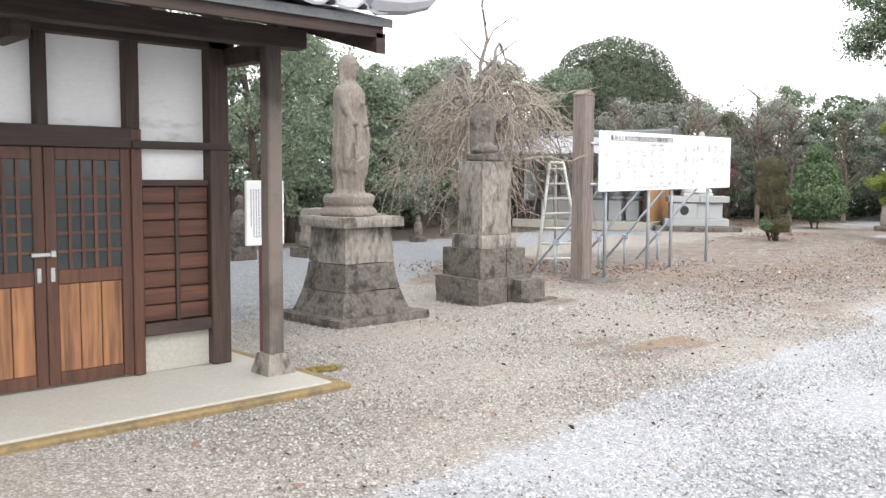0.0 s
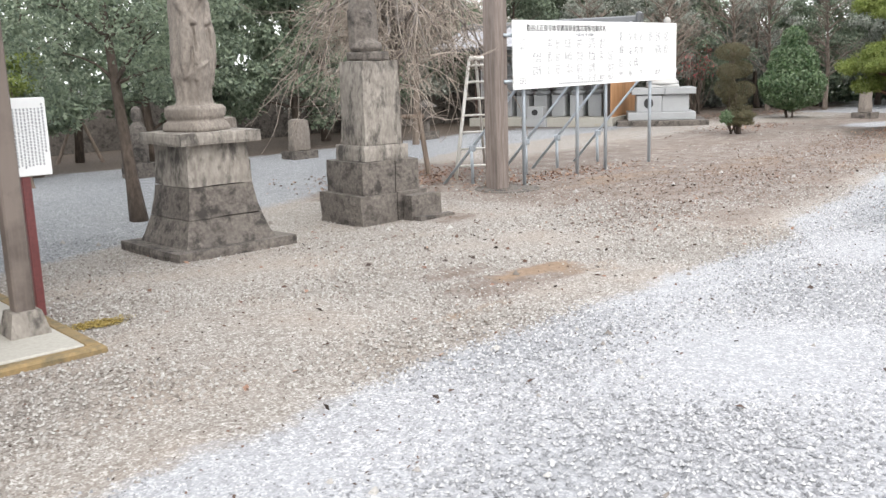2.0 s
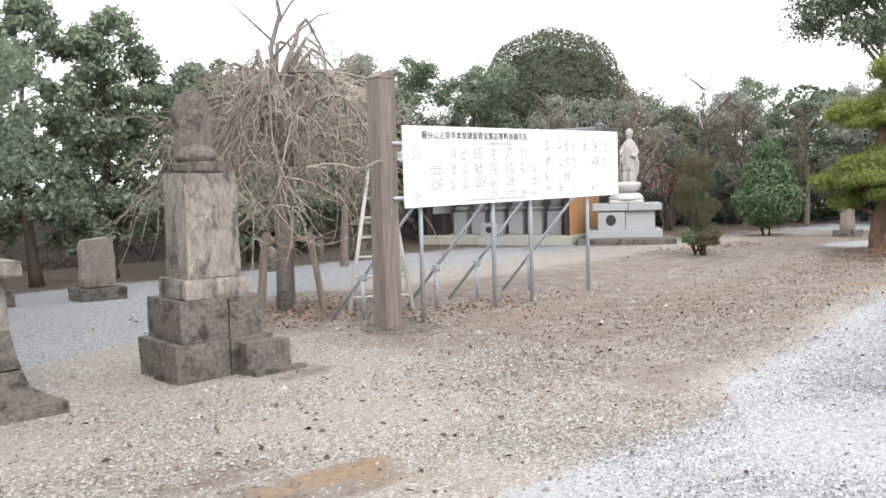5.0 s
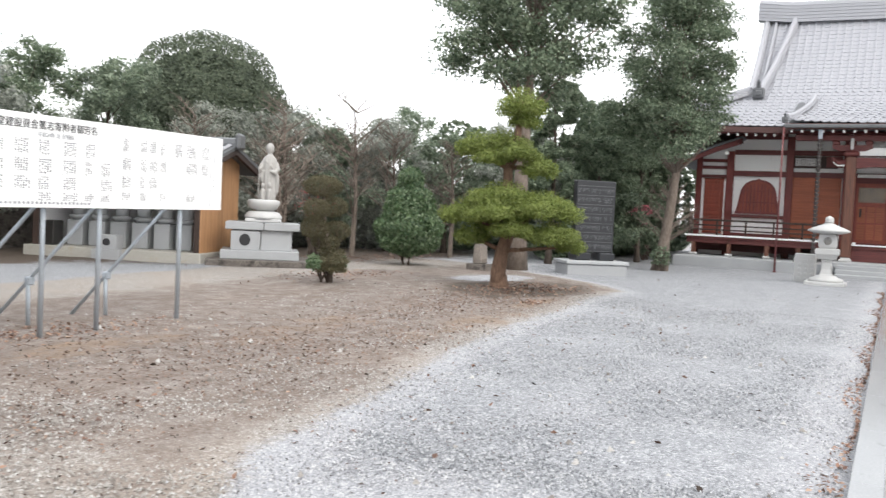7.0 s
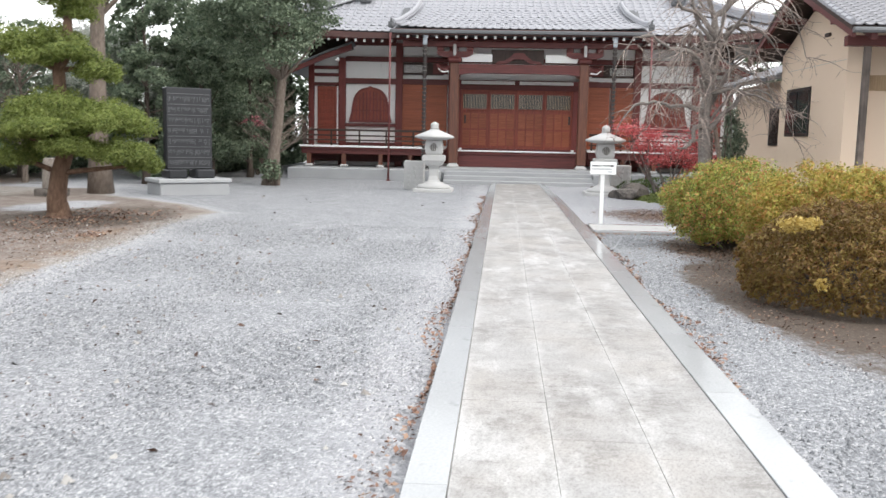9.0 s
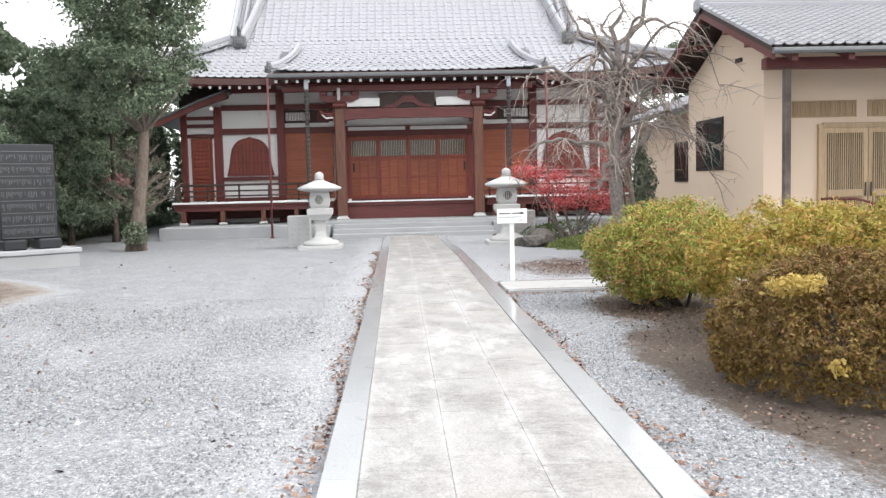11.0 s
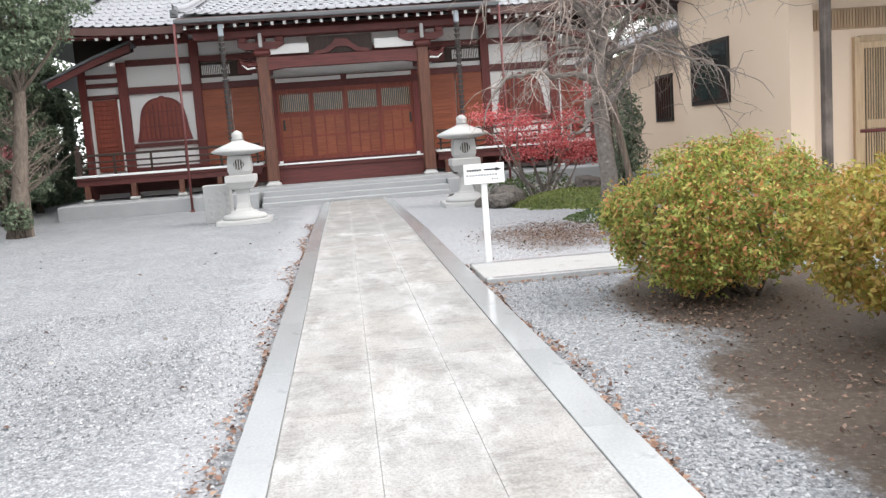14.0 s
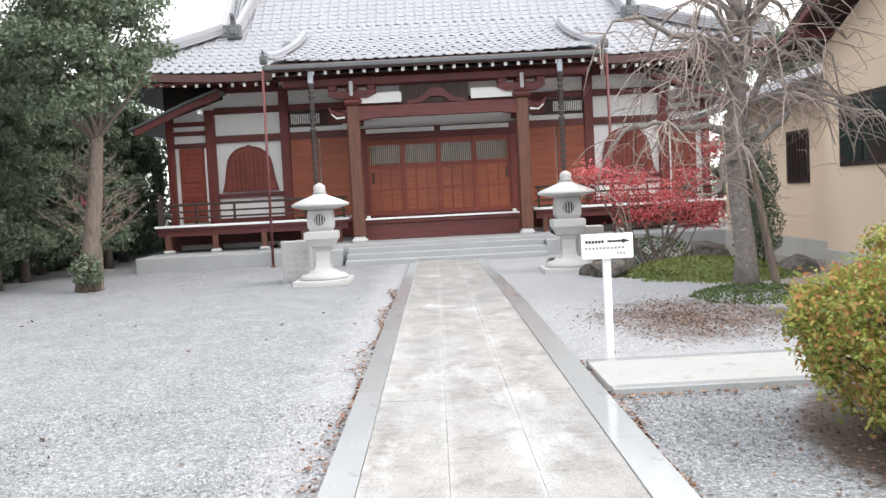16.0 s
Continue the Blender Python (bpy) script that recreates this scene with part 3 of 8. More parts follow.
def tree(name, at, height, spread, trunk_r, bare, blobs_n, leaves, leaf, material, label, seed=0, bark=None, group="", squash=1.0, category="tree", lean=(0, 0), low=0.35):
    """A broadleaf tree: tapered trunk, limbs to the clumps, a ragged crown of leaves."""
    rs = random.Random(seed)
    x, y = at
    z0 = g(x, y)
    root = thing(name, (x, y, z0), label, category, group)
    top = Vector((x + lean[0], y + lean[1], z0 + height * 0.82))
    pts, rad = limb((x, y, z0 - 0.05), top, trunk_r, trunk_r * 0.25, 0.03, 7, seed)
    rad[0] *= 1.35
    bm = tube(pts, rad, 8)
    blobs = []
    for i in range(blobs_n):
        h = bare + (height - bare) * (i + 0.5) / blobs_n
        k = (h - bare) / max(height - bare, 0.1)
        reach = spread * (0.55 + 0.55 * math.sin(math.pi * min(1, k * 0.8 + low * 0.4))) * (1 - 0.75 * max(0, k - 0.55))
        a = i * 2.399 + rs.uniform(-0.5, 0.5)
        rr = reach * rs.uniform(0.35, 0.75)
        c = Vector((x + lean[0] * k + rr * math.cos(a), y + lean[1] * k + rr * math.sin(a), z0 + h * squash))
        br = spread * rs.uniform(0.26, 0.46)
        blobs.append((c.x, c.y, c.z, br, br, br * 0.75))
        s = min(pts, key=lambda q: abs(q.z - z0 - max(0.8 * bare, h * 0.78)))
        lp, lr = limb(s, c, trunk_r * 0.32 * (1 - 0.5 * k), trunk_r * 0.06, 0.12, 4, seed + i)
        part("limb", tube(lp, lr, 5), bark or M_BARK, root)
    part("trunk", bm, bark or M_BARK, root, smooth=True)
    subs = []
    for b in blobs:
        for _ in range(6):
            v = Vector((rs.gauss(0, 1), rs.gauss(0, 1), rs.gauss(0, 0.8) + 0.2)).normalized()
            q = rs.uniform(0.42, 0.68)
            subs.append((b[0] + v.x * b[3] * 0.72, b[1] + v.y * b[4] * 0.72, b[2] + v.z * b[5] * 0.8, b[3] * q, b[4] * q, b[5] * q * 0.9))
    p, d = clump_points(subs, leaves, 0.85, 0.22)
    d[:, 2] += 0.35
    quads("crown", leaf_quads(p, leaf, d, 0.9, 0.62, simple=True), material, root)
    return root


# ---- the ground: one sheet to the horizon ----
def smooth(a, b, v):
    t = np.clip((v - a) / (b - a), 0, 1)
    return t * t * (3 - 2 * t)


EDGE_X = np.array([-30, 3.5, 4.8, 6, 10.4, 11.2, 13.1, 15, 18, 20.7, 22, 24.5, 26, 28, 31, 60])
EDGE_Y = np.array([2.6, 3.13, 3.25, 3.46, 3.6, 4.03, 4.3, 4.75, 5.15, 5.25, 5.5, 5.5, 6.6, 9.0, 10.5, 11])


def zones(x, y):
    edge = np.interp(x, EDGE_X, EDGE_Y)
    white = smooth(0.35, -0.35, y - edge) * smooth(-1.3, -0.9, y)
    white = np.maximum(white, smooth(0.6, -0.4, np.hypot((x - 24.6) / 1.6, (y - 8.4) / 0.7) - 1) * 0.7)
    white = np.maximum(white, smooth(23.2, 24.0, x) * smooth(-4.9, -4.2, y) * smooth(-0.2, -0.8, y) * 0.95)
    white = np.maximum(white, smooth(29.5, 31.0, x) * smooth(-5.5, -4.0, y) * smooth(38, 37, x))
    road = smooth(-0.6, 0.6, y - np.interp(x, [-20, 4, 7, 9.5, 12, 15, 30], [7.2, 7.6, 9.2, 10.0, 11.6, 12.8, 14.5])) * smooth(4.2, 3.2, y - np.interp(x, [-20, 9, 15, 30], [9.5, 12.5, 15.0, 16.5]))
    right = smooth(-0.7, -1.2, y) * smooth(24.2, 23.2, x)
    near_hall = smooth(29, 34, x) * smooth(1.2, 2.2, y) * 0.55
    near_hall = np.maximum(near_hall, smooth(7.5, 13, x) * smooth(0.6, 1.6, y) * smooth(0.3, -0.6, y - edge) * 0.62)
    dark = np.maximum(road, np.maximum(right, near_hall))
    soil = np.zeros_like(x)
    for cx, cy, rx, ry, k in ((22.7, 7.0, 2.5, 1.25, 0.62), (21.2, -2.9, 1.5, 1.2, 1), (19.0, -3.3, 1.9, 1.5, 1), (16.8, -2.8, 1.8, 1.3, 1), (17.3, -2.0, 1.4, 0.6, 0.6), (14.5, -4.0, 4.0, 2.0, 0.6), (26.2, -2.5, 1.8, 1.3, 0.5), (14.6, -2.3, 1.1, 0.5, 0.62), (15.9, -2.3, 1.5, 0.8, 0.6), (18.4, -2.2, 1.6, 0.8, 0.85), (20.6, -2.1, 1.3, 0.5, 0.5), (8, 19.5, 22, 4.0, 0.9), (30, 22, 14, 9, 0.9), (24.0, 13.6, 2.4, 1.2, 0.5), (9.4, 7.0, 0.4, 0.16, 0.45), (10.3, 5.6, 0.7, 0.16, 0.44)):
        soil = np.maximum(soil, k * smooth(1.25, 0.75, np.hypot((x - cx) / rx, (y - cy) / ry)))
    tan = 0.8 * smooth(8.3, 12, x) * smooth(-0.2, 0.6, y - edge) * smooth(12.5, 10, y)
    for cx, cy, rx, ry in ((7.55, 4.4, 0.75, 0.35), (7.4, 4.95, 0.4, 0.2), (9.4, 7.1, 0.35, 0.2), (12.8, 7.6, 2.4, 0.55), (11.4, 10.4, 2.2, 1.7), (14.6, 7.4, 1.5, 0.4)):
        tan = np.maximum(tan, smooth(1.3, 0.7, np.hypot((x - cx) / rx, (y - cy) / ry)))
    earth = np.zeros_like(x)
    for cx, cy, rx, ry, k in ((7.85, 4.50, 0.50, 0.24, 0.85), (8.25, 4.15, 0.55, 0.20, 0.5), (6.75, 3.98, 0.5, 0.16, 0.5), (7.4, 4.85, 0.5, 0.14, 0.45), (15.5, 6.9, 2.2, 0.8, 0.42), (17.5, 5.6, 2.4, 0.5, 0.45), (13.0, 7.5, 1.6, 0.4, 0.5), (20.6, 5.9, 1.2, 0.4, 0.5)):
        earth = np.maximum(earth, k * smooth(1.25, 0.6, np.hypot((x - cx) / rx, (y - cy) / ry)))
    return white, dark, soil, tan, earth


def grid_ground():
    far = np.array([30, 45, 70, 120, 220, 500, 1200.0])
    xs = np.concatenate([-far[::-1] - 6, np.arange(-6, 50.1, 0.25), 50 + far])
    ys = np.concatenate([-far[::-1] - 10, np.arange(-10, 26.1, 0.25), 26 + far])
    X, Y = np.meshgrid(xs, ys, indexing="ij")
    Z = gz(X, Y) + 0.012 * np.sin(X * 1.7 + Y) * np.sin(Y * 2.1 - X * 0.4) * (np.abs(Y) > 1.2)
    Z = np.where((np.abs(Y) < 0.8) & (X > 9.5) & (X < 37.6), Z - 0.03, Z)
    n, m = X.shape
    verts = np.stack([X, Y, Z], -1).reshape(-1, 3)
    i = np.arange(n * m).reshape(n, m)
    faces = np.stack([i[:-1, :-1], i[1:, :-1], i[1:, 1:], i[:-1, 1:]], -1).reshape(-1, 4)
    ob = raw("ground", verts.tolist(), faces.tolist(), M_GROUND, smooth=True)
    for name, val in zip(("white", "dark", "soil", "tan", "earth"), zones(X.ravel(), Y.ravel())):
        a = ob.data.attributes.new(name, "FLOAT", "POINT")
        a.data.foreach_set("value", val.astype(np.float32))
    tagged(ob, "buff and pale gravel yard with bare soil patches", "ground", kind="structure")
    return ob


ground = grid_ground()


# ---- the temple hall ----
HX = 42.3          # face of the hall
EX = 40.6          # main eave
HZ = -0.10         # ground at the hall
hall = thing("temple_hall", (HX, 0.05, HZ), "red-timbered white-plastered temple hall under a silver-grey tiled roof", "temple")
C0 = 0.05          # the hall's middle line
PX = 40.0          # porch pillars


def hbox(name, x0, x1, y0, y1, z0, z1, mat, parent=None, label="", bevel=0.008):
    return part(name, box(x0, x1, C0 + y0, C0 + y1, z0, z1, bevel), mat, parent or hall, label)


# stone platform and steps
hbox("platform", 38.9, 52.0, -8.0, 7.7, HZ - 0.1, 0.27, M_GRANITE, label="grey granite platform", bevel=0.02)
for i, (x0, z1) in enumerate(((37.65, 0.02), (38.0, 0.15), (38.4, 0.277), (38.75, 0.36))):
    hbox("step", x0, 40.9, -2.45 if i < 3 else -2.75, 2.35 if i < 3 else 2.75, HZ - 0.1, z1, M_GRANITE, label="grey stone step", bevel=0.012)
for s in (-1, 1):
    hbox("step_cheek", 38.1, 38.9, s * 2.62 - 0.16, s * 2.62 + 0.16, HZ - 0.05, 0.274, M_GRANITE, bevel=0.015)

# walls: plaster core, then timbers proud of it
hbox("wall", HX + 0.05, HX + 0.25, -7.75, 7.7, 0.27, 5.1, M_PLASTER, label="white plaster wall", bevel=0)
hbox("side_wall", HX + 0.25, 52.0, 7.45, 7.7, 0.27, 5.1, M_PLASTER, bevel=0)
hbox("side_wall", HX + 0.25, 52.0, -7.75, -7.5, 0.27, 5.1, M_PLASTER, bevel=0)
hbox("back_wall", 51.8, 52.0, -7.5, 7.45, 0.27, 5.1, M_PLASTER, bevel=0)

COLS = (-7.65, -6.45, -4.33, -2.38, 2.38, 4.33, 6.45, 7.6)
for y in COLS:
    w = 0.13 if abs(y) < 7 else 0.10
    hbox("column", HX - 0.10, HX + 0.15, y - w, y + w, 0.27, 4.75 if abs(y) < 6.2 else 4.2, M_REDWOOD)
for z0, z1, x in ((3.27, 3.47, 0.06), (4.08, 4.26, 0.05), (4.66, 4.95, 0.12)):
    for a, b in zip(COLS[1:-2], COLS[2:-1]):
        hbox("beam", HX - x, HX + 0.1, a + 0.13, b - 0.13, z0, z1, M_REDBEAM)
for s in (-1, 1):
    lo, hi = sorted((s * 6.58, s * 7.5))
    hbox("beam", HX - 0.05, HX + 0.1, lo, hi, 3.52, 3.64, M_REDBEAM)
    hbox("beam", HX - 0.05, HX + 0.1, lo, hi, 3.78, 3.9, M_REDBEAM)
    hbox("beam", HX - 0.03, HX + 0.1, lo, hi, 3.18, 3.3, M_REDBEAM)
    hbox("sill_beam", HX - 0.06, HX + 0.1, *sorted((s * 4.46, s * 6.32)), 1.70, 1.82, M_REDBEAM)
    hbox("sill_beam", HX - 0.08, HX + 0.1, *sorted((s * 4.46, s * 6.32)), 0.98, 1.12, M_REDBEAM)
    # narrow plank door at the end of the front
    d = hbox("plank_door", HX - 0.02, HX + 0.06, *sorted((s * 6.72, s * 7.38)), 1.05, 3.16, M_DOORRED, label="red-brown louvred plank door")
    for k in range(15):
        hbox("louvre", HX - 0.045, HX - 0.015, *sorted((s * 6.78, s * 7.32)), 1.12 + k * 0.133, 1.225 + k * 0.133, M_DOORRED, d)
    hbox("jamb", HX - 0.06, HX + 0.08, *sorted((s * 6.64, s * 6.72)), 1.05, 3.18, M_DOORRED)


def bell_window(yc, s):
    """A bell-shaped temple window: cusped arch frame and upright bars."""
    w, z0, z1 = 0.73, 1.86, 3.14
    out, inn = [], []
    for i in range(25):
        t = -1 + 2 * i / 24
        up = z0 + 0.62 + (z1 - z0 - 0.62) * (1 - abs(t) ** 2.6) ** 0.55 + 0.05 * max(0, 1 - abs(t) * 6)
        out.append((C0 + yc + t * w * 0.93, up))
    left = [(C0 + yc - w * 1.1, z0), (C0 + yc - w * 0.98, z0 + 0.35)]
    right = [(C0 + yc + w * 0.98, z0 + 0.35), (C0 + yc + w * 1.1, z0)]
    poly = left + out + right
    win = part("bell_window", prism(poly, HX - 0.03, HX + 0.055), M_REDWOOD, hall, "cusped bell-shaped window with wooden bars")
    mid = sum(p[0] for p in poly) / len(poly)
    inner = [(C0 + yc + (p[0] - C0 - yc) * 0.86, z0 + 0.07 + (p[1] - z0) * 0.90) for p in poly]
    part("pane", prism(inner, HX - 0.036, HX - 0.028), M_DOORRED, win)
    for k in range(9):
        t = -1 + 2 * (k + 0.5) / 9
        top = z0 + 0.55 + (z1 - z0 - 0.70) * (1 - abs(t) ** 2.6) ** 0.55
        part("bar", box(HX - 0.065, HX - 0.036, C0 + yc + t * w * 0.8 - 0.022, C0 + yc + t * w * 0.8 + 0.022, z0 + 0.08, top), M_REDWOOD, win)
    for z in (z0 + 0.42, z0 + 0.84):
        part("cross_bar", box(HX - 0.052, HX - 0.034, C0 + yc - w * 0.84, C0 + yc + w * 0.84, z, z + 0.03), M_REDWOOD, win)


bell_window(5.40, 1)
bell_window(-5.40, -1)

# boarded side bays and the middle doors
for s in (-1, 1):
    for k in range(2):
        a = s * (2.56 + k * 0.84)
        b = a + s * 0.80
        p = hbox("shutter", HX - 0.05, HX + 0.052, *sorted((a, b)), 1.05, 3.27, M_DOORWOOD, label="orange-brown boarded shutter")
        for j in range(18):
            hbox("board", HX - 0.068, HX - 0.046, *sorted((a + s * 0.06, b - s * 0.06)), 1.14 + j * 0.117, 1.245 + j * 0.117, M_DOORWOOD, p, bevel=0.004)
    # grille above the side bays
    gr = hbox("transom_grille", HX - 0.02, HX + 0.052, *sorted((s * 2.7, s * 4.2)), 3.62, 4.06, M_DARKWOOD, label="dark transom with white bars")
    for j in range(16):
        y = s * (3.35 + j * 0.052)
        hbox("bar", HX - 0.035, HX - 0.018, y - 0.014, y + 0.014, 3.70, 3.98, M_PLASTER, gr, bevel=0)
    hbox("crest_board", HX - 0.04, HX + 0.05, *sorted((s * 2.55, s * 3.1)), 3.66, 4.06, M_REDBEAM)
for s in (-1, 1):
    hbox("door_jamb", HX - 0.08, HX + 0.06, *sorted((s * 2.04, s * 2.26)), 0.98, 3.46, M_REDWOOD)
hbox("strut_backing", PX - 0.02, PX + 0.04, -0.84, 0.94, 3.88, 4.36, M_DARKWOOD)
hbox("transom_panel", HX - 0.062, HX - 0.04, -2.1, -0.08, 3.315, 3.45, M_PLASTER)
hbox("transom_panel", HX - 0.062, HX - 0.04, 0.08, 2.1, 3.315, 3.45, M_PLASTER)
hbox("door_lintel", HX - 0.1, HX + 0.1, -2.25, 2.25, 3.12, 3.30, M_REDBEAM)
hbox("door_header", HX - 0.04, HX + 0.06, -2.25, 2.25, 3.30, 3.46, M_REDBEAM)
for k in range(4):
    a = -2.04 + k * 1.02
    d = hbox("sliding_door", HX - 0.03 - 0.03 * (k in (1, 2)), HX + 0.052, a, a + 1.02, 0.98, 3.12, M_DOORRED, label="red-brown panelled sliding door")
    xf = HX - 0.03 - 0.03 * (k in (1, 2))
    for j in range(3):
        for r in range(2):
            y0 = a + 0.07 + j * 0.3
            hbox("panel", xf - 0.012, xf + 0.001, y0 + 0.015, y0 + 0.275, 1.10 + r * 0.62, 1.66 + r * 0.62, M_DOORWOOD, d, bevel=0.005)
    hbox("pane", xf - 0.004, xf + 0.001, a + 0.08, a + 0.95, 2.44, 2.96, M_GLASSDARK, d, bevel=0)
    for j in range(15):
        y = a + 0.10 + j * 0.058
        hbox("bar", xf - 0.022, xf - 0.003, y, y + 0.018, 2.44, 2.96, M_TANWOOD, d, bevel=0)
    for y in (a, a + 0.965):
        hbox("stile", xf - 0.02, xf + 0.002, y, y + 0.055, 0.98, 3.12, M_DOORRED, d, bevel=0.004)
    for z in (0.98, 2.36, 2.96, 3.05):
        hbox("rail", xf - 0.018, xf + 0.002, a + 0.055, a + 0.965, z, z + 0.07, M_DOORRED, d, bevel=0.004)
hbox("threshold", HX - 0.35, HX + 0.02, -2.25, 2.25, 0.82, 0.99, M_REDBEAM)
hbox("riser_board", HX - 0.2, HX + 0.02, -2.25, 2.25, 0.36, 0.82, M_REDBEAM)
hbox("entry_deck", 40.55, HX - 0.35, -2.08, 2.08, 0.80, 0.90, M_REDBEAM)
hbox("white_nosing", 40.50, 40.548, -2.08, 2.08, 0.90, 0.95, M_WHITEPAINT)
hbox("entry_riser", 40.6, 40.66, -2.08, 2.08, 0.36, 0.80, M_REDBEAM)
for y in (-1.95, 1.95):
    hbox("post_stub", 40.5, 40.56, y - 0.05, y + 0.05, 0.95, 1.02, M_WHITEPAINT)

# flat dark panels over the plaster stand in for the deep eave shade
for s_ in (-1, 1):
    part("upper_side_board", prism([(C0 + s_ * 6.05, 4.50), (C0 + s_ * 7.72, 3.95), (C0 + s_ * 7.72, 5.03), (C0 + s_ * 6.05, 5.03)], HX - 0.04, HX + 0.046), M_DARKBEAM, hall, "dark panel standing in for the deep shade under the eave")
# verandas at both sides of the entry
for s in (-1, 1):
    lo, hi = sorted((s * 2.5, s * 7.55))
    v = hbox("veranda_deck", 40.35, HX - 0.1, lo, hi, 0.88, 0.98, M_REDBEAM, label="dark red timber veranda")
    hbox("white_nosing", 40.30, 40.348, lo - 0.06, hi + 0.06, 0.955, 1.02, M_WHITEPAINT, v)
    hbox("edge_beam", 40.40, 40.52, lo, hi, 0.72, 0.878, M_REDBEAM, v)
    hbox("back_board", HX - 0.3, HX - 0.25, lo, hi, 0.42, 0.878, M_REDBEAM, v)
    for y in (2.75, 3.7, 4.75, 6.05, 7.3):
        hbox("veranda_post", 40.4, 40.54, s * y - 0.07, s * y + 0.07, 0.36, 0.88, M_PILLAR)
        hbox("post_stone", 40.34, 40.60, s * y - 0.13, s * y + 0.13, 0.27, 0.36, M_GRANITEPALE, bevel=0.03)
    hbox("vent_box", HX - 0.345, HX - 0.30, *sorted((s * 3.3, s * 3.7)), 0.5, 0.66, M_DARKWOOD)
    for z, th in ((1.18, 0.05), (1.34, 0.05), (1.52, 0.07)):
        hbox("hand_rail", 40.43, 40.43 + th, lo, hi, z, z + th, M_DARKWOOD)
    for y in (2.6, 3.6, 4.55, 5.5, 6.5):
        hbox("baluster", 40.43, 40.48, s * y - 0.03, s * y + 0.03, 0.98, 1.56, M_DARKWOOD)
    hbox("corner_newel", 40.38, 40.52, s * 7.45 - 0.07, s * 7.45 + 0.07, 0.98, 1.7, M_DARKWOOD)
    part("newel_cap", lathe([(0.03, 0), (0.07, 0.03), (0.075, 0.08), (0.03, 0.13), (0.01, 0.16)], 10, (40.45, C0 + s * 7.45, 1.7)), M_DARKWOOD, hall)
    hbox("white_pillar_strip", HX - 0.09, HX - 0.02, *sorted((s * 6.60, s * 6.64)), 1.05, 3.15, M_PLASTER, bevel=0)

# porch pillars and their beams
for s, y in ((1, 2.22), (-1, -2.16)):
    c = part("porch_pillar", box(PX - 0.16, PX + 0.16, y - 0.16, y + 0.16, 0.5, 3.9, 0.03), M_PILLAR, hall, "brown square porch pillar")
    part("pillar_shoe", lathe([(0.26, 0), (0.28, 0.03), (0.26, 0.07), (0.20, 0.10), (0.19, 0.14)], 4, (PX, y, 0.36), 0.0), M_GRANITEPALE, c)
    part("bearing_block", box(PX - 0.24, PX + 0.24, y - 0.24, y + 0.24, 3.9, 4.08, 0.06), M_REDBEAM, c)
    part("bracket_arm", prism([(y - 0.62, 4.28), (y - 0.62, 4.18), (y - 0.4, 4.08), (y + 0.4, 4.08), (y + 0.62, 4.18), (y + 0.62, 4.28)], PX - 0.1, PX + 0.1), M_REDBEAM, c)
    for o in (-0.5, 0, 0.5):
        part("small_block", box(PX - 0.13, PX + 0.13, y + o - 0.12, y + o + 0.12, 4.28, 4.42, 0.03), M_REDBEAM, c)
    part("white_bracket", box(PX - 0.32, PX - 0.24, y - 0.05, y + 0.05, 4.12, 4.5, 0.02), M_GRANITEPALE, c, "pale bracket end")
    part("beam_nose", tube([(PX, y + s * 0.16, 3.72), (PX, y + s * 0.4, 3.66), (PX, y + s * 0.55, 3.74), (PX, y + s * 0.62, 3.88)], [0.11, 0.1, 0.07, 0.03], 8), M_REDBEAM, c)
    part("white_scroll", tube([(PX - 0.1, y + s * 0.2, 3.60), (PX - 0.1, y + s * 0.42, 3.58), (PX - 0.1, y + s * 0.56, 3.70)], [0.03, 0.028, 0.012], 6), M_PLASTER, c)
    part("tie_beam", box(PX + 0.16, HX - 0.1, y - 0.1, y + 0.1, 3.55, 3.8, 0.02), M_REDBEAM, hall)
    part("door_handle", box(HX - 0.3, HX - 0.26, y - s * 0.3 - 0.03, y - s * 0.3 + 0.03, 1.9, 2.2, 0.01), M_FRAMEDARK, hall)
part("porch_beam", prism([(-2.0, 3.50), (-1.6, 3.56), (1.65, 3.56), (2.06, 3.50), (2.06, 3.86), (-2.0, 3.86)], PX - 0.13, PX + 0.13), M_REDBEAM, hall)
part("frog_strut", prism([(-0.75, 3.86), (-0.66, 3.96), (-0.42, 4.0), (-0.24, 4.12), (-0.1, 4.26), (0.2, 4.26), (0.34, 4.12), (0.52, 4.0), (0.76, 3.96), (0.85, 3.86), (0.42, 3.90), (0.2, 4.04), (-0.1, 4.04), (-0.32, 3.90)], PX - 0.08, PX + 0.08), M_REDBEAM, hall, "carved frog-leg strut")
part("porch_purlin", box(PX - 0.13, PX + 0.13, -3.9, 4.0, 4.42, 4.62, 0.02), M_REDBEAM, hall)
part("inner_purlin", box(41.2, 41.4, -8.2, 8.3, 4.78, 4.95, 0.02), M_REDBEAM, hall)
for y0, y1 in ((-1.95, -0.85), (0.95, 2.0)):
    part("porch_panel", box(PX - 0.03, PX + 0.03, y0, y1, 3.94, 4.2), M_PLASTER, hall)


# ---- the hall's roof ----
def main_roof(s):
    return EX + 5.4 * s, 4.98 + 4.75 * (0.62 * s + 0.38 * s * s)


def curl(y):
    return 0.30 * np.clip((abs(y) - 4.5) / 4.7, 0, 1) ** 2.2


def reach(s):
    return 6.05 if s > 0.37 else 6.05 + 3.15 * (1 - s / 0.37)


roof = part("roof", box(42.5, 50.5, C0 - 6.0, C0 + 6.0, 5.05, 5.2), M_DARKBEAM, hall, "silver-grey tiled hip-and-gable roof")


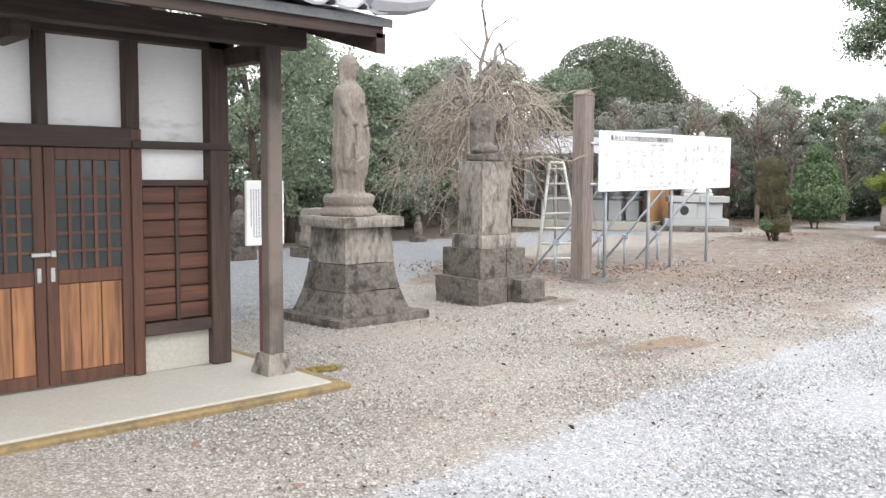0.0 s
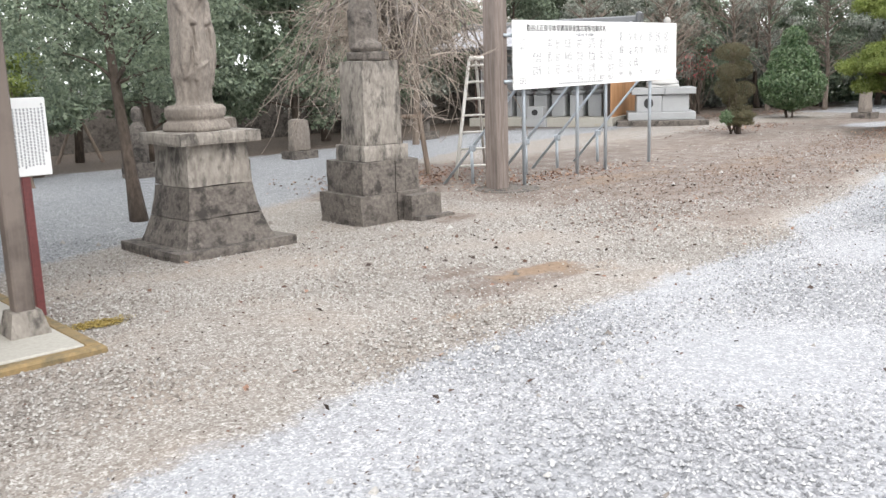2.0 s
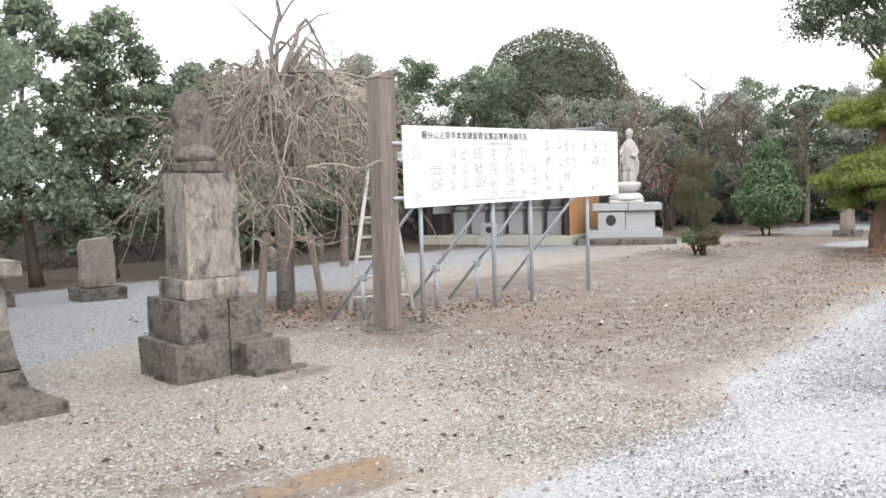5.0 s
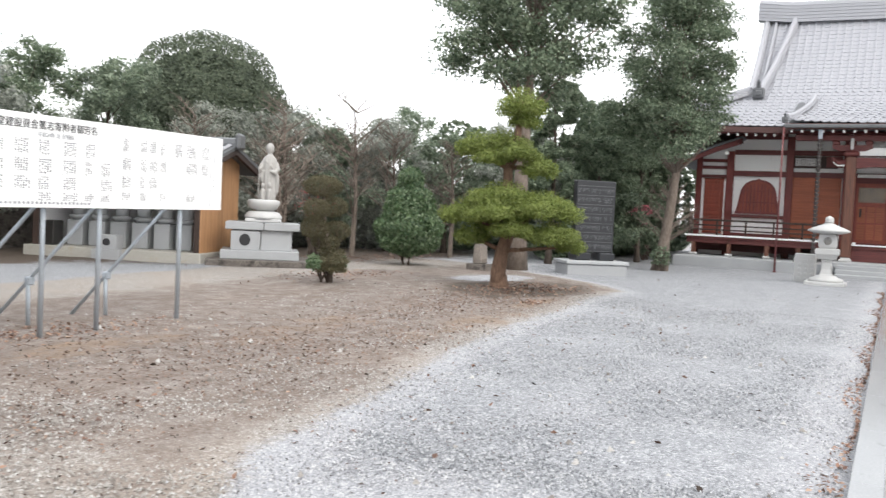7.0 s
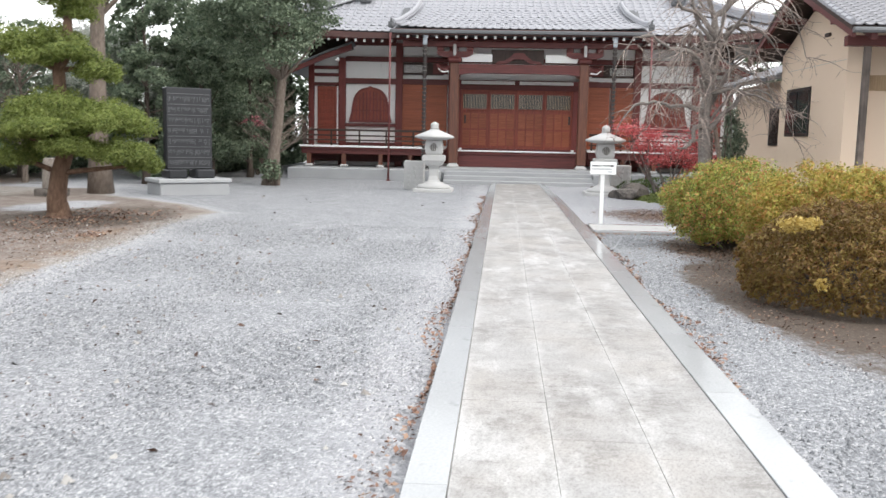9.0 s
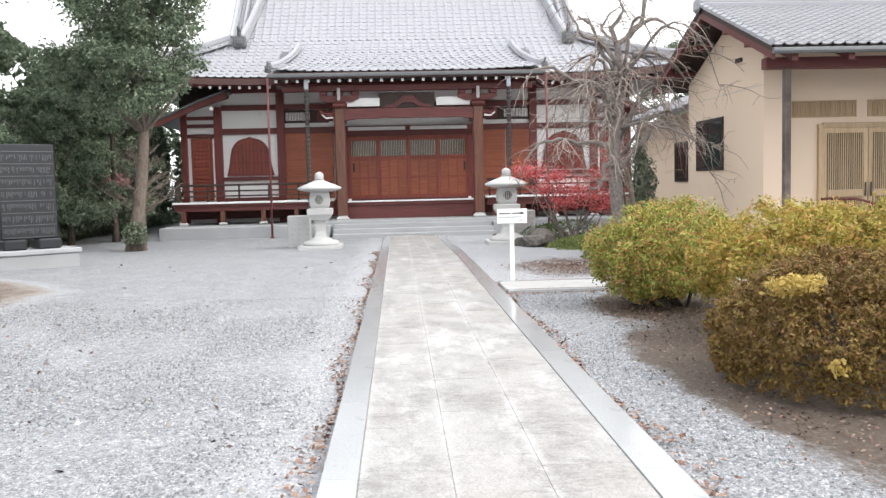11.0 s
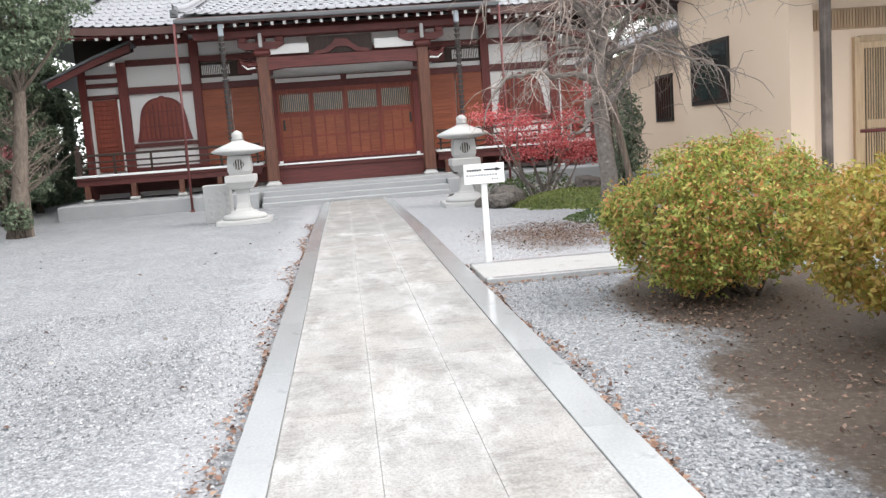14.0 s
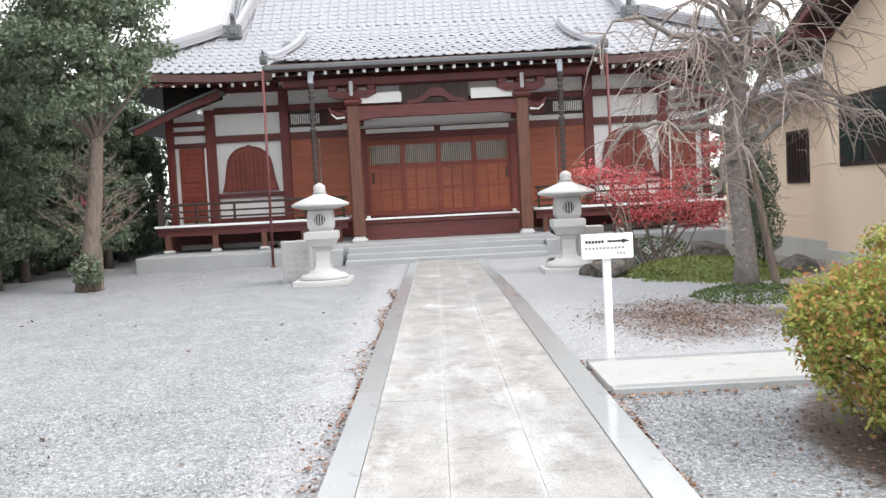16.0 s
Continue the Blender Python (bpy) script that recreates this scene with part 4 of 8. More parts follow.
def roof_skin():
    """The boarding under the tiles: front slope, back slope and the end slopes."""
    verts, faces = [], []
    def strip(rows):
        base = len(verts)
        n = len(rows[0])
        for r in rows:
            verts.extend(r)
        for i in range(len(rows) - 1):
            for j in range(n - 1):
                faces.append((base + i * n + j, base + i * n + j + 1, base + (i + 1) * n + j + 1, base + (i + 1) * n + j))
    S = [i / 14 for i in range(15)]
    T = [-1 + 2 * j / 24 for j in range(25)]
    for back in (0, 1):
        rows = []
        for s in S:
            x, z = main_roof(s)
            if back:
                x = 92.0 - x
            r = reach(s)
            rows.append([(x, C0 + t * r, z - 0.14 + float(curl(t * r)) * (1 - s)) for t in T])
        strip(rows)
    for side in (-1, 1):
        rows = []
        for s in [0.37 * i / 6 for i in range(7)]:
            x, z = main_roof(s)
            r = reach(s)
            rows.append([(x + (92.0 - 2 * x) * k / 12, C0 + side * r, z - 0.14 + 0.3 * (1 - s / 0.37) * (abs(k - 6) / 6) ** 4) for k in range(13)])
        strip(rows)
        g0 = [main_roof(0.37 + 0.63 * i / 8) for i in range(9)]
        rows = [[(x, C0 + side * 5.6, z - 0.1) for x, z in g0], [(92.0 - x, C0 + side * 5.6, z - 0.1) for x, z in g0]]
        strip(rows)
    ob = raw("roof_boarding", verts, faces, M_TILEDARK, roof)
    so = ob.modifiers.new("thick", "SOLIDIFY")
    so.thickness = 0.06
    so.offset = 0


roof_skin()


def tile_mesh(name, w, l, mat, rise=0.055):
    """One pantile: a hollow and a roll, a thick lower lip."""
    prof = [(-0.5, 0.25), (-0.38, 0.02), (-0.12, -0.16), (0.12, -0.02), (0.26, 0.62), (0.36, 1.0), (0.46, 0.72), (0.53, 0.2)]
    v, f = [], []
    for u, up in ((0.0, 0.012), (1.12, 0.0)):
        for px, pz in prof:
            v.append((px * w, u * l, up + pz * rise))
    for px, pz in prof:
        v.append((px * w, 0.0, pz * rise - 0.006))
    n = len(prof)
    for i in range(n - 1):
        f.append((i, i + 1, n + i + 1, n + i))
        f.append((2 * n + i, 2 * n + i + 1, i + 1, i))
    me = bpy.data.meshes.new(name)
    me.from_pydata(v, [], f)
    me.materials.append(mat)
    return me


def lay_tiles(name, poses, me, parent, singles):
    """The nearest tiles one by one, the rest joined."""
    for m in poses[:singles]:
        piece(name, me, m, parent)
    rest = poses[singles:]
    if not rest:
        return
    base = np.array([v.co for v in me.vertices])
    fc = np.array([p.vertices[:] for p in me.polygons])
    A = np.array([np.array(m) for m in rest])
    V = np.einsum("nij,kj->nki", A[:, :3, :3], base) + A[:, None, :3, 3]
    n = len(rest)
    F = (fc[None] + (np.arange(n) * len(base))[:, None, None]).reshape(-1, 4)
    ob = raw("roof_tiles", V.reshape(-1, 3).tolist(), F.tolist(), me.materials[0], parent)
    ob["kind"] = "stuff"


TILE = tile_mesh("roof_tile", 0.285, 0.255, M_TILE, 0.030)


def slope_pose(x, y, z, slope, w=0.0):
    """A tile lying on a slope that rises towards +x, its width along y."""
    return Matrix.Translation((x, y, z)) @ Matrix.Rotation(-slope, 4, "Y") @ Matrix.Rotation(radians(-90), 4, "Z")


porch_poses, poses = [], []
r_t = random.Random(3)
PORCH = (39.2, 4.93, 0.385)
def porch_z(x):
    """The hollow sweep of the porch roof: flat at the eave, steeper above."""
    d = x - PORCH[0]
    return PORCH[1] + d * (0.22 + 0.053 * d)


def porch_half(x):
    return 4.25 - 0.6 * smooth(39.2, 42.3, x)
for i in range(15):
    x = PORCH[0] + i * 0.222
    z = porch_z(x) + 0.03 * max(0, 1 - i / 4)
    half = porch_half(x)
    n = int(2 * half / 0.275)
    for j in range(n):
        y = C0 - half + (j + 0.5) * 2 * half / n
        porch_poses.append(slope_pose(x, y, z + r_t.uniform(-0.004, 0.004) + 0.10 * (abs(y - C0) / 4.25) ** 4 * (x < 40.2), math.atan(0.22 + 0.106 * (x - PORCH[0]))))
s, arc = 0.0, 0.0
while s < 0.985:
    x, z = main_roof(s)
    slope = math.atan(4.75 / 5.4 * (0.62 + 0.76 * s))
    half = reach(s) - 0.05
    n = max(2, int(2 * half / 0.275))
    for j in range(n):
        y = -half + (j + 0.5) * 2 * half / n
        if s < 0.31 and abs(y) < porch_half(x) - 0.1:
            continue
        poses.append(slope_pose(x, C0 + y, z + float(curl(y)) * (1 - s) + r_t.uniform(-0.004, 0.004), slope))
    s += 0.235 * math.cos(slope) / 5.4
lay_tiles("tile", porch_poses, TILE, roof, 300)
lay_tiles("tile", poses, TILE, roof, 0)
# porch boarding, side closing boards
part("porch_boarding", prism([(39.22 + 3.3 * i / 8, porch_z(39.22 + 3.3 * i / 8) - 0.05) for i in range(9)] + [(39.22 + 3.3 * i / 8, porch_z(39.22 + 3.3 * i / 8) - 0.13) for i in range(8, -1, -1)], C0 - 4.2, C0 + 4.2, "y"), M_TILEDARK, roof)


def ridge(name, pts, w, h, mat, n_rows=3):
    """A stacked ridge of tiles: courses and a round cap."""
    bm = bmesh.new()
    for i in range(n_rows):
        zz = i * h / (n_rows + 0.6)
        ww = w * (1 - 0.08 * i)
        for sgn in (0,):
            q = [Vector(p) + Vector((0, 0, zz)) for p in pts]
            tube_flat(q, ww, h / (n_rows + 0.6) * 0.86, bm)
    tube([Vector(p) + Vector((0, 0, h * 0.92)) for p in pts], [w * 0.36] * len(pts), 8, bm)
    return part(name, bm, mat, roof)


def tube_flat(pts, w, h, bm):
    rings = []
    for i, p in enumerate(pts):
        d = pts[min(i + 1, len(pts) - 1)] - pts[max(i - 1, 0)]
        side = Vector((-d.y, d.x, 0))
        side = side.normalized() * w / 2 if side.length > 1e-5 else Vector((w / 2, 0, 0))
        rings.append([bm.verts.new(p - side), bm.verts.new(p + side), bm.verts.new(p + side + Vector((0, 0, h))), bm.verts.new(p - side + Vector((0, 0, h)))])
    for a, b in zip(rings, rings[1:]):
        for k in range(4):
            bm.faces.new((a[k], a[(k + 1) % 4], b[(k + 1) % 4], b[k]))
    bm.faces.new(rings[0][::-1])
    bm.faces.new(rings[-1])


def roof_at(s, y, lift=0.06):
    x, z = main_roof(s)
    return (x, C0 + y, z + lift + float(curl(y)) * (1 - s))


ridge("main_ridge", [(46.0, C0 - 6.3, 9.85), (46.0, C0 - 5, 9.72), (46.0, C0, 9.68), (46.0, C0 + 5, 9.72), (46.0, C0 + 6.3, 9.85)], 0.5, 0.75, M_TILE, 5)
for s_ in (-1, 1):
    ridge("descending_ridge", [roof_at(0.98 - 0.64 * i / 8, s_ * (4.85 + 0.75 * i / 8)) for i in range(9)], 0.26, 0.28, M_TILEPALE, 3)
    ridge("verge_ridge", [roof_at(0.98 - 0.60 * i / 8, s_ * 5.95) for i in range(9)], 0.26, 0.16, M_TILEPALE, 2)
    ridge("verge_course", [roof_at(0.98 - 0.60 * i / 8, s_ * 5.6) for i in range(9)], 0.14, 0.10, M_TILEPALE, 1)
    ridge("hip_ridge", [roof_at(0.36 * (1 - i / 6), s_ * (6.0 + 3.1 * i / 6)) for i in range(7)], 0.28, 0.26, M_TILE, 3)
    ridge("porch_verge", [(39.3 + 3.0 * i / 8, C0 + s_ * (float(porch_half(39.3 + 3.0 * i / 8)) - 0.02), porch_z(39.3 + 3.0 * i / 8) + 0.07 + 0.08 * max(0, 1 - i / 2)) for i in range(9)], 0.20, 0.10, M_TILEPALE, 1)
    for at, k in ((roof_at(0.335, s_ * 5.62), 1.0), ((39.25, C0 + s_ * 4.27, 5.0), 0.45)):
        bm = bmesh.new()
        box(at[0] - 0.14 * k, at[0] + 0.06 * k, at[1] - 0.22 * k, at[1] + 0.22 * k, at[2] - 0.05, at[2] + 0.36 * k, 0.05 * k, bm)
        tube([(at[0] - 0.04, at[1], at[2] + 0.34 * k), (at[0] - 0.12 * k, at[1], at[2] + 0.52 * k), (at[0] - 0.3 * k, at[1], at[2] + 0.6 * k)], [0.09 * k, 0.07 * k, 0.05 * k], 8, bm)
        box(at[0] - 0.2 * k, at[0] - 0.12 * k, at[1] - 0.12 * k, at[1] + 0.12 * k, at[2] + 0.05 * k, at[2] + 0.26 * k, 0.04 * k, bm)
        part("ridge_end_tile", bm, M_TILEDARK, roof, "dark ornamental ridge-end tile")

# eaves: fascia, rafters with white tips
EAVE = surface("eave_board", (0.12, 0.058, 0.05), (0.07, 0.033, 0.03), None, 40, 2, 0.6, relief=0.05, depth=0.002)
part("porch_fascia", box(39.2, 39.30, C0 - 4.25, C0 + 4.25, 4.74, 4.93, 0.01), EAVE, hall)
part("porch_gutter", box(39.12, 39.2, C0 - 4.3, C0 + 4.3, 4.78, 4.90, 0.02), M_TILEDARK, hall)
part("porch_soffit", prism([(39.3, 4.74), (42.2, 5.25), (42.2, 5.29), (39.3, 4.79)], C0 - 4.15, C0 + 4.15, "y"), M_REDBEAM, hall)
for i in range(26):
    y = C0 - 4.05 + i * 8.1 / 25
    r = part("rafter", prism([(39.34, 4.64), (41.9, 5.1), (41.9, 5.2), (39.34, 4.735)], y - 0.04, y + 0.04, "y"), M_REDBEAM, hall)
    part("white_tip", box(39.325, 39.338, y - 0.04, y + 0.04, 4.64, 4.73), M_PLASTER, r)
for s_ in (-1, 1):
    lo, hi = sorted((s_ * 4.3, s_ * 9.0))
    pts = [(EX + 0.02, C0 + s_ * (4.3 + 4.8 * i / 6), 4.74 + float(curl(4.3 + 4.8 * i / 6))) for i in range(7)]
    bm = bmesh.new()
    tube_flat([Vector(p) for p in pts], 0.09, 0.2, bm)
    part("main_fascia", bm, EAVE, hall)
    part("main_soffit", prism([(EX + 0.06, 4.74), (HX + 0.2, 5.04), (HX + 0.2, 5.08), (EX + 0.06, 4.79)], C0 + lo, C0 + hi, "y"), M_REDBEAM, hall)
    for i in range(15):
        y = s_ * (4.45 + i * 0.315)
        dz = float(curl(y))
        r = part("rafter", prism([(EX + 0.1, 4.62 + dz), (HX, 4.94), (HX, 5.03), (EX + 0.1, 4.72 + dz)], C0 + y - 0.04, C0 + y + 0.04, "y"), M_REDBEAM, hall)
        part("white_tip", box(EX + 0.085, EX + 0.098, C0 + y - 0.04, C0 + y + 0.04, 4.62 + dz, 4.715 + dz), M_PLASTER, r)
    # the side aisle's lean-to roof, its barge board to the front
    sl = prism([(C0 + s_ * 5.95, 4.62), (C0 + s_ * 6.9, 4.27), (C0 + s_ * 8.3, 3.66), (C0 + s_ * 8.3, 3.50), (C0 + s_ * 6.9, 4.09), (C0 + s_ * 5.95, 4.42)], 41.35, 41.47)
    part("barge_board", sl, M_REDBEAM, hall, "dark red barge board")
    part("lean_to_roof", prism([(C0 + s_ * 5.95, 4.70), (C0 + s_ * 6.9, 4.36), (C0 + s_ * 8.45, 3.70), (C0 + s_ * 8.45, 3.64), (C0 + s_ * 6.9, 4.28), (C0 + s_ * 5.95, 4.63)], 41.3, 52.0), M_TILEDARK, hall)
    part("white_beam_end", box(41.2, 41.34, C0 + s_ * 6.45 - 0.07, C0 + s_ * 6.45 + 0.07, 4.0, 4.12, 0.02), M_PLASTER, hall)
    # rain chains and drain poles
    ch = thing("rain_chain", (39.35, C0 + s_ * 3.14, 0.2), "dark bronze rain chain of linked cups", "rain chain", "rain chains")
    part("hanger", box(39.3, 39.4, C0 + s_ * 3.14 - 0.07, C0 + s_ * 3.14 + 0.07, 4.42, 4.80, 0.02), M_STEEL, ch)
    for i in range(30):
        part("cup", lathe([(0.045, 0), (0.085, 0.1), (0.09, 0.118)], 8, (39.35, C0 + s_ * 3.14, 0.30 + i * 0.137)), M_CHAIN, ch)
    dp = thing("drain_pole", (38.75, C0 + s_ * 4.25, HZ), "slim maroon drain pole standing before the eave", "drain pole", "drain poles")
    part("pole", tube([(38.75, C0 + s_ * 4.25, HZ - 0.05), (39.1, C0 + s_ * 4.28, 4.78)], [0.035, 0.035], 8), M_RUSTPOLE, dp, smooth=True)
    part("foot_collar", lathe([(0.07, 0), (0.06, 0.05), (0.035, 0.06)], 10, (38.75, C0 + s_ * 4.25, HZ - 0.01)), M_RUSTPOLE, dp)

# ---- the paved approach ----
pave = thing("approach_path", (20.0, 0, 0), "pale stone-slab approach path with grey kerbs", "path", kind="structure")


def pz(x, y=0.0):
    return g(x, y) + 0.05


SLAB_MESH = {}
r_s = random.Random(5)
def slab_mesh(l, w, mat, h=0.10):
    key = (round(l, 3), round(w, 3), mat.name)
    if key not in SLAB_MESH:
        bm = box(-l / 2, l / 2, -w / 2, w / 2, -h, 0, 0.002)
        me = bpy.data.meshes.new("slab")
        bm.to_mesh(me)
        bm.free()
        me.materials.append(mat)
        SLAB_MESH[key] = me
    return SLAB_MESH[key]


def lie(x, y, dz=0.0):
    tilt = math.atan2(pz(x + 0.5) - pz(x - 0.5), 1.0)
    return Matrix.Translation((x, y, pz(x) + dz)) @ Matrix.Rotation(-tilt, 4, "Y")


X0, X1 = 2.0, 37.62
x, row = X0, 0
while x < X1 - 0.2:
    l = min(0.9, X1 - x)
    for k, (y, w) in enumerate(((0.4525, 0.447), (0.006, 0.447), (-0.4405, 0.447))):
        off = (0.0, 0.32, 0.12)[k]
        piece("slab", slab_mesh(l - 0.002, w - 0.002, M_SLAB), lie(x + l / 2 + off * (x + l + off < X1), y - 0.0, r_s.uniform(-0.0012, 0.0012)), pave)
    x += l
x = X0
while x < X1 - 0.2:
    l = min(1.5, X1 - x)
    for y, w in ((0.767, 0.178), (-0.767, 0.203)):
        piece("kerb", slab_mesh(l - 0.004, w, M_KERB, 0.14), lie(x + l / 2, y, 0.008), pave)
    x += l
bed = bmesh.new()
rows = [[bed.verts.new((x, y, pz(x) - 0.006)) for y in (-0.86, 0.85)] for x in np.linspace(X0 + 0.01, X1 - 0.01, 60)]
for a, b in zip(rows, rows[1:]):
    bed.faces.new((a[0], b[0], b[1], a[1]))
part("mortar_bed", bed, M_CONCRETE, pave, "pale mortar in the joints")


# ---- the old timber hall by the start: white panels, lattice doors, deep eave ----
old = thing("timber_gatehouse", (2.0, 6.2, 0.0), "dark-timbered building with white plaster panels and tiled eaves", "building")
WY = 6.16


def obox(name, x0, x1, y0, y1, z0, z1, mat, parent=None, label="", bevel=0.005):
    return part(name, box(x0, x1, y0, y1, z0, z1, bevel), mat, parent or old, label)


obox("apron", -6.0, 4.52, 5.06, 10.4, -0.12, 0.045, M_APRON, label="pale concrete apron", bevel=0.01)
obox("apron_edge", -6.0, 4.62, 4.96, 5.06, -0.14, 0.035, M_MOSSCONC, bevel=0.015)
obox("apron_edge", 4.52, 4.62, 5.06, 10.4, -0.14, 0.035, M_MOSSCONC, bevel=0.015)
obox("wall_core", -6.0, 4.20, WY + 0.05, 10.2, 0.045, 2.62, M_PLASTER_OLD, label="white plaster panel wall", bevel=0)
obox("plinth", -6.0, 4.26, WY + 0.01, WY + 0.05, 0.045, 0.33, M_APRON)
obox("corner_post", 4.14, 4.30, WY - 0.06, WY + 0.12, 0.05, 2.6, M_DARKWOOD)
for xa, xb in ((3.50, 3.60), (2.885, 2.965), (2.25, 2.33), (1.6, 1.68), (0.9, 1.0)):
    obox("stud", xa, xb, WY - 0.04, WY + 0.06, 1.84, 2.6, M_DARKWOOD)
obox("door_post", 3.53, 3.61, WY - 0.04, WY + 0.06, 0.05, 1.84, M_DOORFRAME)
obox("head_beam", -6.0, 3.53, WY - 0.06, WY + 0.06, 1.70, 1.845, M_DARKBEAM)
obox("head_beam", 3.53, 4.32, WY - 0.075, WY + 0.06, 1.70, 1.755, M_DARKBEAM)
obox("rail", 3.61, 4.14, WY - 0.03, WY + 0.05, 1.43, 1.475, M_DARKBEAM)
obox("wall_plate", -6.0, 4.36, WY - 0.06, WY + 0.1, 2.46, 2.62, M_DARKBEAM)
obox("sill", 3.61, 4.14, WY - 0.05, WY + 0.05, 0.33, 0.42, M_DARKBEAM)
# weathered boarding beside the doors
obox("board_backing", 3.61, 4.14, WY + 0.02, WY + 0.048, 0.42, 1.43, M_DARKBEAM)
for i in range(8):
    z = 0.43 + i * 0.125
    for xa, xb in ((3.615, 3.865), (3.895, 4.135)):
        obox("weatherboard", xa, xb, WY - 0.012 - 0.004 * (i % 2), WY + 0.02, z, z + 0.118, M_WEATHERBOARD, bevel=0.006)
obox("batten", 3.866, 3.894, WY - 0.03, WY + 0.02, 0.42, 1.43, M_DARKWOOD)
# the lattice doors
def lattice_door(x0, x1):
    d = obox("door", x0, x1, WY + 0.0, WY + 0.03, 0.06, 1.70, M_DOORFRAME, label="brown wooden lattice door, closed")
    f = 0.075
    for xa, xb in ((x0, x0 + f), (x1 - f, x1)):
        obox("stile", xa, xb, WY - 0.025, WY - 0.001, 0.06, 1.70, M_DOORFRAME, d)
    for za, zb in ((0.06, 0.15), (0.76, 0.86), (1.61, 1.70)):
        obox("rail", x0 + f, x1 - f, WY - 0.022, WY - 0.001, za, zb, M_DOORFRAME if za else M_DARKWOOD, d)
    obox("pane", x0 + f, x1 - f, WY - 0.006, WY - 0.001, 0.86, 1.61, M_GLASSDARK, d, bevel=0)
    nx, nz = 5, 6
    for i in range(1, nx):
        xx = x0 + f + (x1 - x0 - 2 * f) * i / nx
        obox("bar", xx - 0.011, xx + 0.011, WY - 0.022, WY - 0.006, 0.86, 1.61, M_DOORFRAME, d, bevel=0)
    for j in range(1, nz):
        zz = 0.86 + 0.75 * j / nz
        obox("bar", x0 + f, x1 - f, WY - 0.019, WY - 0.007, zz - 0.010, zz + 0.010, M_DOORFRAME, d, bevel=0)
    for k in range(3):
        w = (x1 - x0 - 2 * f) / 3
        obox("panel", x0 + f + k * w + 0.004, x0 + f + (k + 1) * w - 0.004, WY - 0.012, WY - 0.001, 0.15, 0.76, M_DOORPANEL, d, bevel=0.004)
    return d


da = lattice_door(2.93, 3.53)
db = lattice_door(2.33, 2.925)
lattice_door(1.70, 2.30)
obox("finger_pull", 2.955, 2.985, WY - 0.032, WY - 0.024, 0.78, 0.88, M_CHROME, da)
obox("finger_pull", 2.865, 2.895, WY - 0.032, WY - 0.024, 0.78, 0.88, M_CHROME, db)
obox("hasp", 2.83, 2.955, WY - 0.045, WY - 0.026, 0.955, 0.985, M_CHROME, db)
obox("padlock", 2.955, 2.99, WY - 0.05, WY - 0.026, 0.95, 1.0, M_CHROME, da)
# eave post on its stone shoe
ep = part("eave_post", box(4.30, 4.42, 5.53, 5.65, 0.16, 2.46, 0.012), M_EAVEPOST, old, "greyed square eave post")
part("post_shoe", lathe([(0.17, 0), (0.165, 0.03), (0.125, 0.15), (0.12, 0.16)], 4, (4.355, 5.585, 0.035)), M_STONEPALE, ep)
# eave: beams, rafters, boards, tiles
obox("eave_beam", -6.0, 4.62, 5.50, 5.66, 2.44, 2.58, M_DARKBEAM)
for xx in (4.27, 2.6, 0.9):
    obox("tie", xx, xx + 0.12, 5.66, WY, 2.34, 2.47, M_DARKBEAM)
for i in range(22):
    xx = -5.2 + i * 0.46
    part("rafter", prism([(4.92, 2.46), (7.0, 3.02), (7.0, 3.09), (4.92, 2.53)], xx, xx + 0.07, "x"), M_DARKWOOD, old)
part("eave_boards", prism([(4.86, 2.515), (7.2, 3.14), (7.2, 3.17), (4.86, 2.545)], -6.0, 4.78, "x"), M_DARKBEAM, old)
part("fascia", prism([(4.83, 2.47), (4.87, 2.47), (4.87, 2.60), (4.83, 2.60)], -6.0, 4.80, "x"), M_DARKBEAM, old)
part("barge", prism([(4.83, 2.36), (4.83, 2.50), (7.4, 3.2), (7.4, 3.06)], 4.74, 4.82, "x"), M_DARKBEAM, old)
oroof = part("roof", prism([(4.80, 2.60), (7.6, 3.36), (10.6, 2.56), (10.6, 2.50), (7.6, 3.30), (4.80, 2.54)], -6.0, 4.86, "x"), M_TILEDARK, old, "grey pantile roof")
OT = tile_mesh("eave_tile", 0.27, 0.24, M_TILE, 0.05)
po = []
for i in range(8):
    for j in range(38):
        yy, zz = 4.74 + i * 0.225, 2.62 + i * 0.225 * 0.27
        xx = 4.72 - j * 0.262
        po.append(Matrix.Translation((xx, yy, zz)) @ Matrix.Rotation(math.atan(0.27), 4, "X"))
po.sort(key=lambda m: m.translation.y + (4.7 - m.translation.x) * 0.3)
lay_tiles("tile", po, OT, oroof, 120)
for i in range(9):
    part("verge_tile", tube([(4.86, 4.72 + i * 0.23, 2.70 + i * 0.062), (4.86, 4.96 + i * 0.23, 2.755 + i * 0.062)], [0.075, 0.06], 8), M_TILE, oroof)
part("eave_horn", tube([(4.70, 4.80, 2.70), (4.9, 4.72, 2.70), (5.05, 4.68, 2.73), (5.15, 4.66, 2.80)], [0.09, 0.075, 0.06, 0.03], 8), M_TILE, oroof)
part("corner_ridge", tube([(4.80, 4.78, 2.74), (4.78, 5.4, 2.92), (4.76, 6.4, 3.2)], [0.10, 0.11, 0.12], 8), M_TILE, oroof)

